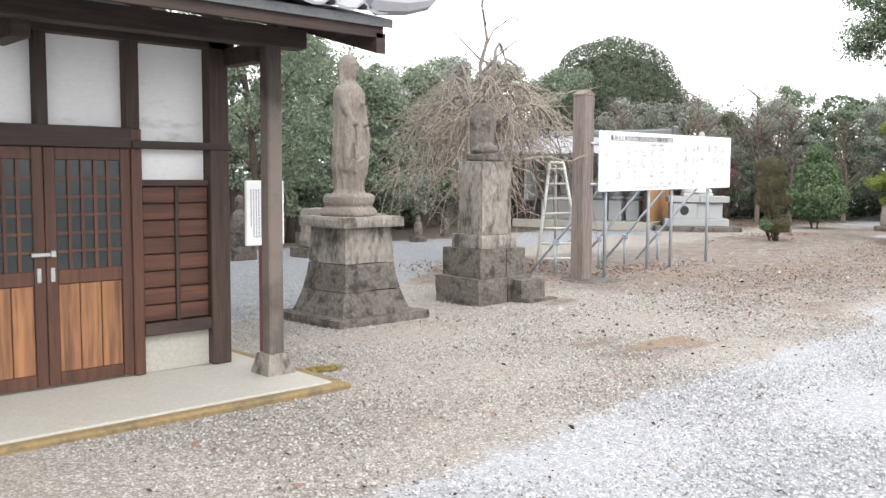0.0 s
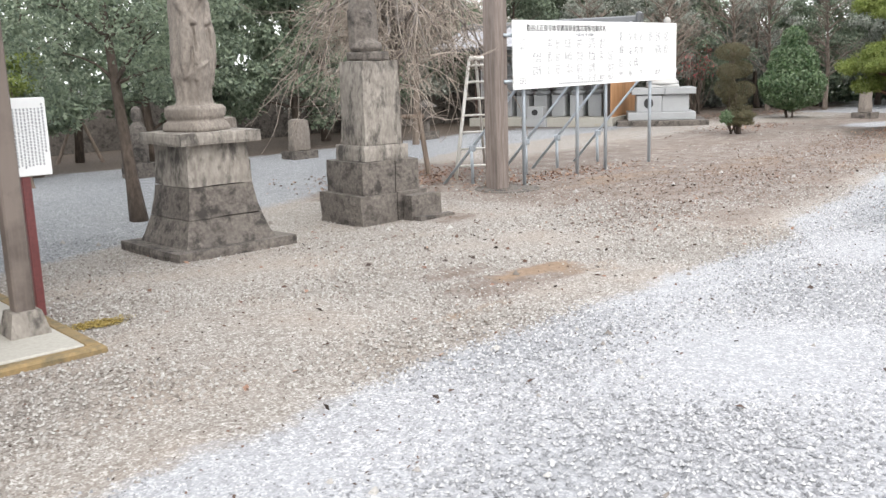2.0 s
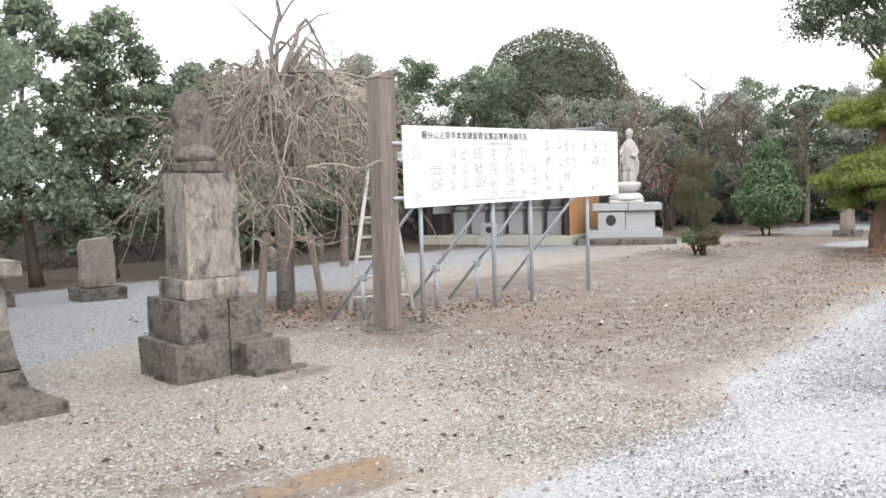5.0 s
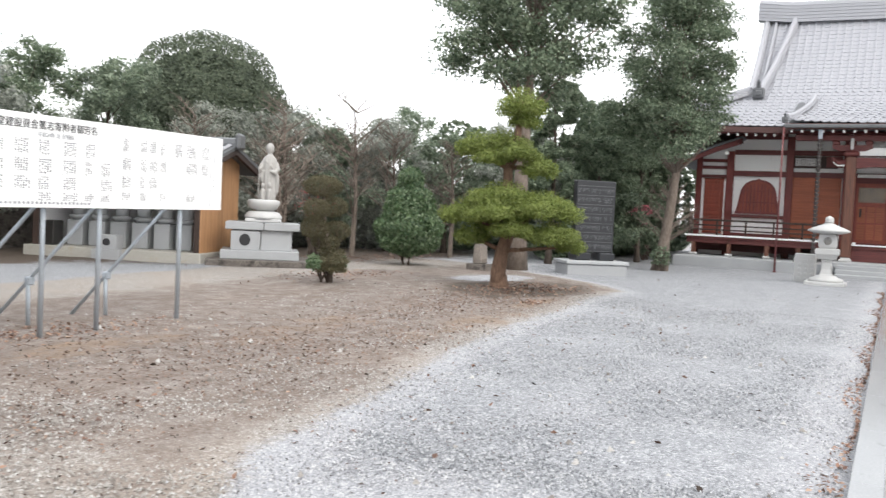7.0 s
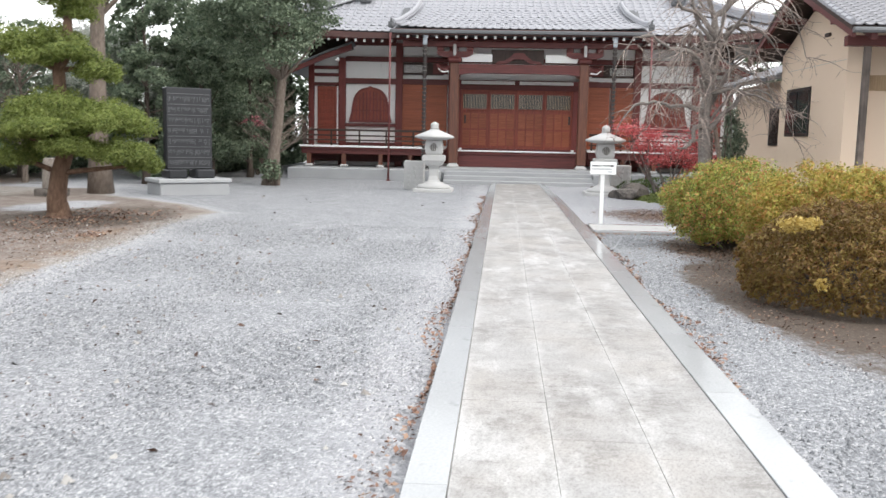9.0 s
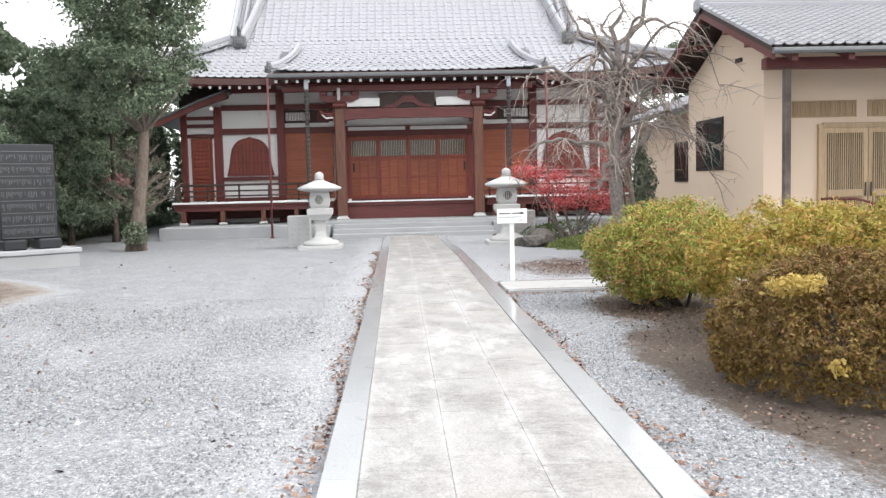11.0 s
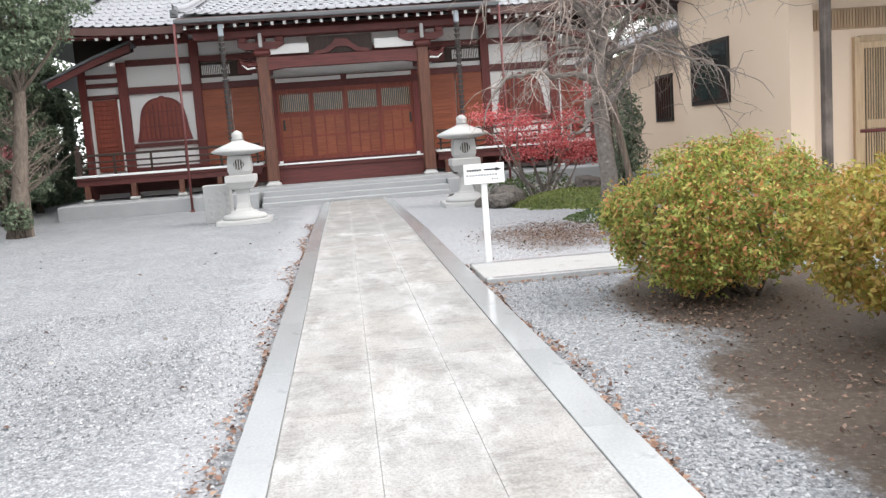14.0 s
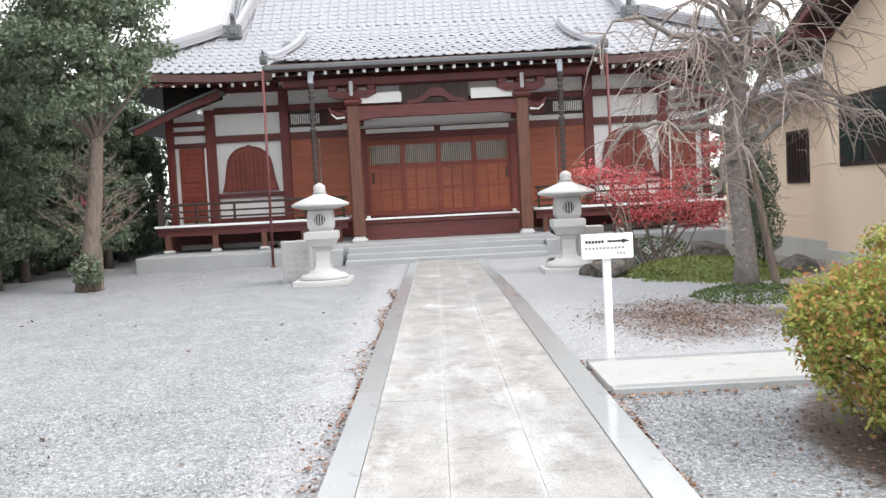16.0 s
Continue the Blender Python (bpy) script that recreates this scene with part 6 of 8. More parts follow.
lot = lathe([(0.2, 0), (0.30, 0.05), (0.36, 0.14), (0.37, 0.22), (0.30, 0.25)], 24, (0, 0, 1.16))
for v in lot.verts:
    a = math.atan2(v.co.y, v.co.x)
    k = 1 + 0.05 * abs(math.sin(a * 6))
    v.co.x *= k
    v.co.y *= k
part("lotus", lot, M_GRANITEPALE, jz, m=JM, smooth=True)
fg = lathe([(0.20, 0), (0.215, 0.04), (0.20, 0.16), (0.195, 0.3), (0.19, 0.45), (0.19, 0.6), (0.20, 0.74), (0.21, 0.86), (0.21, 0.96), (0.185, 1.04), (0.13, 1.10), (0.075, 1.14), (0.07, 1.17), (0.10, 1.21), (0.118, 1.27), (0.118, 1.33), (0.10, 1.38), (0.06, 1.42), (0.01, 1.435)], 40, (0, 0, 1.40))
for v in fg.verts:
    if v.co.z < 2.45:
        a = math.atan2(v.co.y, v.co.x)
        k = 1 + 0.05 * math.sin(a * 11 + 1.2 * math.sin(v.co.z * 4)) + 0.03 * math.sin(a * 4 - v.co.z * 5)
        v.co.x *= k
        v.co.y *= k * 0.82
tube([(0.18, 0, 2.34), (0.235, -0.06, 2.18), (0.16, -0.17, 2.08), (0.03, -0.20, 2.12)], [0.07, 0.075, 0.055, 0.03], 10, fg)
tube([(-0.18, 0, 2.34), (-0.25, -0.06, 2.2), (-0.29, -0.14, 2.16)], [0.07, 0.07, 0.045], 10, fg)
tube([(0.2, -0.06, 2.12), (0.235, -0.06, 1.9), (0.225, -0.05, 1.62), (0.19, -0.03, 1.5)], [0.055, 0.07, 0.06, 0.02], 10, fg)
tube([(-0.2, -0.08, 2.14), (-0.24, -0.08, 1.98), (-0.22, -0.06, 1.84)], [0.05, 0.06, 0.02], 10, fg)
tube([(-0.12, -0.14, 2.38), (0.05, -0.18, 2.25), (0.16, -0.12, 2.05)], [0.015, 0.02, 0.015], 6, fg)
for s in (-1, 1):
    lathe([(0.065, 0), (0.075, 0.12), (0.07, 0.24), (0.03, 0.29), (0.05, 0.33), (0.055, 0.37), (0.035, 0.42), (0.005, 0.43)], 12, (-0.08 + s * 0.10, -0.2, 1.40), 0, fg)
tube([(-0.30, -0.17, 1.42), (-0.30, -0.17, 2.26)], [0.018, 0.018], 8, fg)
fg.transform(Matrix.Translation((0.10, 0, 1.40)) @ Matrix.Diagonal((0.80, 0.85, 0.86, 1)) @ Matrix.Translation((0, 0, -1.40)))
tagged(fused(part("pale_stone_statue", fg, M_STATUEPALE, None, m=JM, smooth=True), 0.014), "pale granite robed statue standing on a lotus", "statue")

# ---- the black stone monument ----
bk = thing("black_stone_tablet", (29.2, 7.65, 0), "polished black granite tablet on a grey base", "monument")
KM = Matrix.Translation((29.0, 7.62, 0)) @ Matrix.Rotation(radians(-50), 4, "Z")
part("base", box(-0.8, 0.8, -0.45, 0.45, -0.08, 0.27, 0.02), M_GRANITE, bk, "grey stone base", m=KM)
part("base_cap", box(-0.84, 0.84, -0.49, 0.49, 0.27, 0.36, 0.015), M_GRANITE, bk, m=KM)
for u in (-0.32, 0.32):
    part("foot", box(u - 0.22, u + 0.22, -0.26, 0.26, 0.36, 0.56, 0.03), M_GRANITEBLACK, bk, m=KM)
tab = part("tablet", box(-0.53, 0.53, -0.12, 0.12, 0.56, 2.38, 0.02), M_GRANITEBLACK, bk, "polished black slab with engraved rows", m=KM)
rs = random.Random(8)
en = bmesh.new()
for r in range(7):
    z = 2.18 - r * 0.235
    for k in range(32):
        if rs.random() < 0.85:
            h = rs.uniform(0.04, 0.13)
            box(-0.48 + k * 0.03, -0.472 + k * 0.03, -0.1225, -0.12, z - h, z, 0, en)
for r in range(8):
    part("band_line", box(-0.50, 0.50, -0.1235, -0.12, 2.235 - r * 0.235, 2.245 - r * 0.235), M_ENGRAVE, tab, m=KM)
part("engraving", en, M_ENGRAVE, tab, m=KM)["kind"] = "stuff"

# ---- stone lanterns ----
def lantern(x, y, label):
    z = g(x, y)
    t = thing("stone_lantern", (x, y, z - 0.01), label, "stone lantern", "lanterns by the path")
    part("base", stone_block(x - 0.55, x + 0.55, y - 0.52, y + 0.52, z - 0.05, z + 0.09, 0.004, 1), M_GRANITEPALE, t)
    bm = lathe([(0.42, 0.09), (0.43, 0.13), (0.39, 0.18), (0.27, 0.21), (0.24, 0.25)], 24, (x, y, z))
    for v in bm.verts:
        a = math.atan2(v.co.y - y, v.co.x - x)
        k = 1 + 0.07 * abs(math.sin(a * 6))
        v.co.x, v.co.y = x + (v.co.x - x) * k, y + (v.co.y - y) * k
    part("lotus_foot", bm, M_GRANITEPALE, t, smooth=True)
    part("shaft", lathe([(0.25, 0.25), (0.20, 0.30), (0.165, 0.42), (0.165, 0.60), (0.20, 0.68), (0.24, 0.70)], 4, (x, y, z)), M_GRANITEPALE, t)
    part("table", lathe([(0.30, 0.70), (0.36, 0.78), (0.42, 0.84), (0.42, 0.96), (0.38, 0.98)], 4, (x, y, z)), M_GRANITEPALE, t)
    fb_ = part("fire_box", lathe([(0.27, 0.98), (0.32, 1.05), (0.33, 1.2), (0.30, 1.36), (0.27, 1.38)], 4, (x, y, z)), M_GRANITEPALE, t)
    ring = lathe([(0.10, 0), (0.105, 0.012)], 18)
    part("round_lattice", ring, M_STONE, fb_, m=Matrix.Translation((x - 0.232, y, z + 1.19)) @ Matrix.Rotation(radians(-90), 4, "Y"))
    for k in range(4):
        part("lattice_bar", box(x - 0.255, x - 0.243, y - 0.075 + k * 0.05 - 0.008, y - 0.075 + k * 0.05 + 0.008, z + 1.10, z + 1.28), M_GRANITEPALE, fb_)
    part("canopy", lathe([(0.30, 1.38), (0.50, 1.43), (0.535, 1.45), (0.525, 1.485), (0.38, 1.55), (0.22, 1.61), (0.13, 1.65), (0.12, 1.67)], 24, (x, y, z)), M_GRANITEPALE, t, smooth=True)
    part("jewel", lathe([(0.10, 1.67), (0.13, 1.69), (0.10, 1.72), (0.115, 1.76), (0.10, 1.82), (0.03, 1.86), (0.005, 1.87)], 16, (x, y, z)), M_GRANITEPALE, t, smooth=True)
    return t


for yy, lab in ((2.35, "pale granite lantern on a lotus foot"), (-2.22, "pale granite lantern beside the guide sign")):
    lantern(33.25, yy, lab)
for x, y in ((34.0, 2.95), (34.1, -2.75)):
    cb = thing("carved_stone_block", (x, y, g(x, y)), "pale carved granite block behind a lantern", "stone block", "blocks behind the lanterns")
    part("block", box(x - 0.18, x + 0.18, y - 0.28, y + 0.28, g(x, y) - 0.05, g(x, y) + 0.80, 0.02), M_GRANITEPALE, cb)
    rs = random.Random(2)
    for k in range(14):
        zz, ww = g(x, y) + 0.1 + (k % 5) * 0.13, -0.2 + (k // 5) * 0.17
        part("relief", lathe([(0.05, 0), (0.045, 0.012), (0.0, 0.016)], 8), M_GRANITEPALE, cb, m=Matrix.Translation((x - 0.18, y + ww + rs.uniform(-0.02, 0.02), zz)) @ Matrix.Rotation(radians(-90), 4, "Y"))

# ---- the guide sign and the side path ----
sg = thing("guide_sign", (23.95, -1.15, 0.0), "small white direction sign on a white post", "sign")
part("post", box(23.92, 23.98, -1.18, -1.12, -0.05, 0.9, 0.004), M_WHITEPAINT, sg)
sp = part("panel", box(23.885, 23.915, -1.36, -0.94, 0.86, 1.065, 0.004), M_BOARD, sg, "white panel with a black arrow")
part("arrow", prism([(-1.15, 1.01), (-1.27, 1.01), (-1.27, 1.022), (-1.335, 1.0), (-1.27, 0.985), (-1.27, 0.995), (-1.15, 0.995)], 23.881, 23.884), M_INK, sp)
for i in range(6):
    part("large_writing", box(23.881, 23.884, -0.99 - i * 0.026, -0.972 - i * 0.026, 0.99, 1.012), M_INK, sp)
for i in range(11):
    part("small_writing", box(23.881, 23.884, -0.985 - i * 0.03, -0.965 - i * 0.03, 0.94, 0.958), M_INKGREY, sp)
for i in range(3):
    part("small_writing", box(23.881, 23.884, -1.24 - i * 0.026, -1.225 - i * 0.026, 0.895, 0.912), M_INKGREY, sp)
side = thing("side_path", (24.0, -3.0, 0.0), "short pale concrete side path", "path", kind="structure")
part("kerb", box(22.72, 22.84, -5.0, -0.93, -0.1, 0.055, 0.006), M_KERB, side)
part("slab", box(22.84, 23.72, -5.0, -0.93, -0.1, 0.05, 0.006), M_SIDESLAB, side)
part("kerb", box(23.72, 23.84, -5.0, -0.93, -0.1, 0.055, 0.006), M_KERB, side)


# ---- the beige priest's house ----
hs = thing("beige_house", (29.0, -9.0, 0.0), "beige rendered single-storey house with grey tiled gable roof", "house")
GY = -5.92


def bbox_(name, x0, x1, y0, y1, z0, z1, mat, parent=None, label="", bevel=0.004):
    return part(name, box(x0, x1, y0, y1, z0, z1, bevel), mat, parent or hs, label)


part("gable_wall", prism([(26.65, 0.3), (30.65, 0.3), (30.65, 3.42), (28.25, 4.36), (26.65, 3.70)], GY - 0.2, GY, "y"), M_BEIGE, hs, "beige rendered gable wall")
bbox_("front_wall", 27.0, 27.2, -14.0, GY - 0.2, 0.3, 3.6, M_BEIGE, label="beige rendered front wall", bevel=0)
bbox_("corner_return", 26.65, 27.0, GY - 0.35, GY - 0.2, 0.3, 3.6, M_BEIGE, bevel=0)
bbox_("back_wall", 30.45, 30.65, -14.0, GY - 0.2, 0.3, 3.4, M_BEIGE, bevel=0)
bbox_("plinth", 26.6, 30.7, -14.0, GY + 0.02, -0.1, 0.3, M_CONCRETE)
bbox_("control_joint", 26.66, 30.2, GY, GY + 0.004, 3.02, 3.03, M_CONCRETE)
w = bbox_("window", 28.55, 30.1, GY - 0.02, GY + 0.03, 1.58, 2.62, M_FRAMEDARK, label="dark sliding window in a bronze frame")
bbox_("pane", 28.62, 29.32, GY + 0.031, GY + 0.036, 1.65, 2.55, M_SMOKEGLASS, w, bevel=0)
bbox_("pane", 29.36, 30.04, GY + 0.038, GY + 0.043, 1.65, 2.55, M_SMOKEGLASS, w, bevel=0)
bbox_("wall_vent", 27.6, 27.85, GY, GY + 0.05, 3.55, 3.62, M_DARKBEAM)
# transom grilles and lattice doors in the front
for y0, y1 in ((-7.75, -6.25), (-9.6, -7.95)):
    gr = bbox_("transom_grille", 26.975, 27.0, y0, y1, 2.46, 2.76, M_TANWOOD, label="tan slatted transom grille")
    n = int((y1 - y0) / 0.045)
    for i in range(n):
        y = y0 + 0.02 + i * 0.045
        bbox_("slat", 26.95, 26.974, y, y + 0.02, 2.48, 2.74, M_TANWOOD, gr, bevel=0)
bbox_("door_frame", 26.93, 27.0, -7.12, -7.04, 0.3, 2.34, M_TANWOOD)
bbox_("door_head", 26.93, 27.0, -9.7, -7.12, 2.27, 2.36, M_TANWOOD)
for k in range(3):
    y1 = -7.12 - k * 0.84
    d = bbox_("lattice_door", 26.955, 26.999, y1 - 0.83, y1, 0.3, 2.27, M_TANWOOD, label="tan slatted sliding door")
    bbox_("backing", 26.95, 26.954, y1 - 0.75, y1 - 0.08, 0.4, 2.18, M_SMOKEGLASS, d, bevel=0)
    for i in range(17):
        y = y1 - 0.09 - i * 0.039
        bbox_("slat", 26.93, 26.949, y - 0.018, y, 0.4, 2.18, M_TANWOOD, d, bevel=0)
    bbox_("mid_rail", 26.922, 26.95, y1 - 0.75, y1 - 0.08, 1.05, 1.17, M_TANWOOD, d)
    bbox_("pull", 26.915, 26.93, y1 - 0.79 if k % 2 == 0 else y1 - 0.05, y1 - 0.76 if k % 2 == 0 else y1 - 0.02, 1.05, 1.3, M_FRAMEDARK, d)
hr = thing("handrail", (26.4, -7.2, 0.2), "low brown metal handrail by the house door", "handrail")
part("rail", tube([(26.75, -7.0, 1.02), (26.3, -7.4, 1.02), (26.1, -7.9, 0.85)], [0.025] * 3, 8), M_RUSTPOLE, hr)
part("post", tube([(26.45, -7.27, -0.05), (26.45, -7.27, 1.0)], [0.022, 0.022], 8), M_RUSTPOLE, hr)
part("corner_pillar", box(25.62, 25.73, -5.95, -5.84, -0.05, 3.32, 0.01), M_EAVEPOST, hs, "brown eave post")
part("eave_beam", box(25.55, 25.75, -14.0, -5.5, 3.16, 3.34, 0.01), M_REDBEAM, hs)
hroof = part("roof", prism([(25.0, 3.36), (28.25, 4.56), (31.5, 3.36), (31.5, 3.44), (28.25, 4.66), (25.0, 3.44)], -14.0, -5.35, "y"), M_DARKBEAM, hs, "grey pantile gable roof")
part("barge_board", prism([(25.0, 3.24), (28.25, 4.44), (31.5, 3.24), (31.5, 3.38), (28.25, 4.58), (25.0, 3.38)], -5.42, -5.36, "y"), M_REDBEAM, hroof)
for i in range(8):
    y = -5.75 - i * 0.9
    part("rafter", prism([(25.05, 3.22), (27.0, 3.93), (27.0, 4.02), (25.05, 3.34)], y - 0.05, y + 0.05, "y"), M_REDBEAM, hroof)
for xx in (26.2, 27.2, 29.3, 30.4):
    part("purlin_end", box(xx - 0.08, xx + 0.08, GY - 0.05, -5.42, 3.28 + (3.25 - abs(xx - 28.25)) * 0.37 - 0.12, 3.28 + (3.25 - abs(xx - 28.25)) * 0.37, 0.01), M_REDBEAM, hroof)
HT = tile_mesh("house_tile", 0.195, 0.20, M_HOUSETILE, 0.03)
po = []
for i in range(18):
    for j in range(45):
        xx = 24.95 + i * 0.178
        po.append(slope_pose(xx, -5.46 - j * 0.19, 3.45 + (xx - 24.95) * 0.372, math.atan(0.372)))
lay_tiles("tile", po, HT, hroof, 240)
part("gutter", tube([(24.93, -5.35, 3.36), (24.93, -14.0, 3.36)], [0.05, 0.05], 8), M_TILEDARK, hroof)
for i in range(15):
    part("verge_tile", tube([(24.95 + i * 0.228, -5.33, 3.50 + i * 0.085), (25.2 + i * 0.228, -5.33, 3.575 + i * 0.085)], [0.06, 0.05], 6), M_TILE, hroof)
rd = bmesh.new()
tube([(28.25, -5.3, 4.76), (28.25, -14.0, 4.76)], [0.075, 0.075], 8, rd)
box(28.13, 28.37, -14.0, -5.32, 4.62, 4.73, 0.02, rd)
part("ridge", rd, M_TILE, hroof)
part("ridge_end_tile", box(28.10, 28.40, -5.33, -5.25, 4.55, 4.82, 0.05), M_TILE, hroof)
# the rear wing
bbox_("wing_wall", 30.65, 38.0, -9.0, -6.75, 0.3, 3.05, M_BEIGE, label="beige wall of the rear wing", bevel=0)
bbox_("wing_plinth", 30.7, 38.0, -9.0, -6.70, -0.15, 0.3, M_CONCRETE)
ww = bbox_("wing_window", 33.2, 34.2, -6.76, -6.71, 1.35, 2.35, M_FRAMEDARK, label="dark window with bars")
bbox_("pane", 33.27, 34.13, -6.709, -6.704, 1.42, 2.28, M_SMOKEGLASS, ww, bevel=0)
for i in range(6):
    bbox_("bar", 33.3 + i * 0.14, 33.32 + i * 0.14, -6.69, -6.67, 1.38, 2.32, M_FRAMEDARK, ww, bevel=0)
wr = part("wing_roof", prism([(-6.05, 2.95), (-9.2, 4.1), (-9.2, 4.18), (-6.05, 3.05)], 30.7, 38.5, "x"), M_TILEDARK, hs)
po = []
for i in range(10):
    for j in range(27):
        po.append(Matrix.Translation((38.3 - j * 0.28, -6.08 - i * 0.228, 3.06 + i * 0.083)) @ Matrix.Rotation(radians(180), 4, "Z") @ Matrix.Rotation(math.atan(0.365), 4, "X"))
lay_tiles("tile", po, HT, wr, 0)


# ---- clipped and natural shrubs ----
def shrub(name, at, blobs, leaves, leaf, mat, label, category="shrub", group="", stems=7, shell=0.5, ragged=0.10, narrow=0.5, spread=0.8, extra=None):
    """A low bush: stems from the ground and a dense ragged mass of leaves."""
    x, y = at
    z = g(x, y)
    root = thing(name, (x, y, z), label, category, group)
    rs = random.Random(int(x * 100))
    bm = bmesh.new()
    for i in range(stems):
        b = rs.choice(blobs)
        a = rs.uniform(0, 6.28)
        pts, rad = limb((x + 0.12 * math.cos(a), y + 0.12 * math.sin(a), z - 0.05), (b[0] + rs.uniform(-0.5, 0.5) * b[3], b[1] + rs.uniform(-0.5, 0.5) * b[4], b[2] + rs.uniform(-0.2, 0.5) * b[5]), 0.022, 0.008, 0.12, 4, i)
        if stems <= 20:
            part("stem", tube(pts, rad, 5), M_BARK, root)
        else:
            tube(pts, [q * 0.22 for q in rad], 4, bm)
    if stems > 20:
        part("twig_mass", bm, M_TWIG, root)["kind"] = "stuff"
    else:
        bm.free()
    p, d = clump_points(blobs, leaves, shell, ragged)
    keep = p[:, 2] > z + 0.02
    quads("foliage", leaf_quads(p[keep], leaf, d[keep], spread, narrow), mat, root)
    if extra:
        for nm, bl, n, sz, mt in extra:
            p, d = clump_points(bl, n, 0.4, 0.25)
            quads(nm, leaf_quads(p, sz, d, 0.8, 0.5), mt, root)
    return root


def azalea(at, blobs, clusters, leaves, leaf, mat, label, bump_=0.10, extra=None, simple=False, stray=0.75):
    """A rounded azalea: a dark twiggy core, and rosettes of small leaves standing out of its skin."""
    x, y = at
    z = g(x, y)
    root = thing("azalea_bush", (x, y, z), label, "bush", "azaleas")
    rs = random.Random(int(x * 100))
    for i in range(14):
        b = rs.choice(blobs)
        a = rs.uniform(0, 6.28)
        pts, rad = limb((x + 0.14 * math.cos(a), y + 0.14 * math.sin(a), z - 0.05), (b[0] + rs.uniform(-0.6, 0.6) * b[3], b[1] + rs.uniform(-0.6, 0.6) * b[4], b[2] + rs.uniform(-0.2, 0.5) * b[5]), 0.022, 0.008, 0.12, 4, i)
        part("stem", tube(pts, rad, 5), M_BARK, root)
    c, dc = clump_points(blobs, clusters, 0.10, 0.045)
    r = rng.uniform(0.55, 1.25, len(c)) * bump_
    heads = np.concatenate([c, np.repeat(r[:, None], 3, 1)], 1)
    p, d = clump_points(heads, leaves, 0.95, 0.2)
    inner, di = clump_points([(q[0], q[1], q[2], q[3] * 0.9, q[4] * 0.9, q[5] * 0.9) for q in blobs], leaves // 4, 0.25, 0.04)
    p, d = np.concatenate([p, inner]), np.concatenate([d, di])
    d[:, 2] += 0.45
    keep = p[:, 2] > z + 0.05
    quads("foliage", leaf_quads(p[keep], leaf, d[keep], stray, 0.62 if simple else 0.48, simple=simple), mat, root)
    for nm, bl, n, sz, mt in extra or ():
        p, d = clump_points(bl, n, 0.6, 0.25)
        quads(nm, leaf_quads(p, sz, d, 0.8, 0.5), mt, root)
    return root


azalea((21.3, -2.65), [(21.3, -2.55, 0.64, 0.90, 0.84, 0.52), (21.2, -2.2, 0.55, 0.58, 0.48, 0.42), (21.5, -2.9, 0.68, 0.68, 0.58, 0.48)], 620, 42000, 0.040, M_AZALEA, "rounded azalea with green and orange leaves")
azalea((19.2, -3.25), [(19.2, -3.15, 0.66, 0.90, 0.93, 0.52), (18.6, -3.7, 0.68, 0.88, 0.83, 0.50), (19.6, -3.55, 0.64, 0.62, 0.68, 0.48)], 760, 54000, 0.042, M_AZALEAGOLD, "rounded golden-orange azalea mound beside the path")
azalea((17.25, -2.68), [(17.25, -2.68, 0.30, 0.98, 0.98, 0.62)], 2600, 92000, 0.026, M_AZALEABROWN, "clipped bronze-brown azalea with a yellow sprig", 0.04, simple=True, stray=0.45,
       extra=[("yellow_sprig", [(16.86, -1.97, 0.74, 0.10, 0.13, 0.07), (16.78, -2.10, 0.77, 0.10, 0.13, 0.06)], 420, 0.042, M_YELLOW), ("yellow_twig", [(16.42, -2.12, 0.30, 0.05, 0.05, 0.05)], 60, 0.045, M_YELLOW)])
shrub("camellia_bush", (26.9, 11.8), [(26.9, 11.8, 0.90, 0.90, 0.90, 0.70), (26.9, 11.8, 1.50, 0.68, 0.68, 0.58), (26.9, 11.8, 2.10, 0.36, 0.36, 0.42)], 18000, 0.095, M_LEAFCAM, "egg-shaped glossy green camellia", "bush", stems=6, shell=0.5, ragged=0.05)

# the brown clipped conifer with its low green ball
tz = g(20.3, 9.85)
pads = [(20.08, 9.78, 1.78, 0.36, 0.36, 0.19), (19.80, 9.7, 1.38, 0.22, 0.25, 0.18), (20.52, 9.85, 1.42, 0.28, 0.28, 0.19), (19.98, 9.85, 1.04, 0.25, 0.25, 0.21), (20.60, 9.8, 0.99, 0.26, 0.26, 0.19), (20.28, 9.8, 0.78, 0.26, 0.26, 0.13)]
tc = shrub("topiary_conifer", (20.35, 9.9), pads, 26000, 0.032, M_LEAFTOPI, "brownish cloud-clipped conifer above a green ball", "topiary tree", stems=5, shell=0.25, ragged=0.03, narrow=0.3,
           extra=[("green_ball", [(20.24, 9.65, 0.44, 0.31, 0.31, 0.22)], 6500, 0.034, M_LEAFTOPI), ("small_green_ball", [(19.80, 9.72, 0.44, 0.13, 0.14, 0.13)], 1400, 0.034, M_LEAFCAM), ("small_green_ball", [(20.58, 9.66, 0.43, 0.12, 0.12, 0.11)], 1200, 0.034, M_LEAFCAM)])
part("trunk", tube([(20.3, 9.7, tz - 0.05), (20.29, 9.72, 0.5), (20.2, 9.8, 1.1), (20.1, 9.78, 1.75)], [0.06, 0.05, 0.04, 0.02], 7), M_BARK, tc, smooth=True)

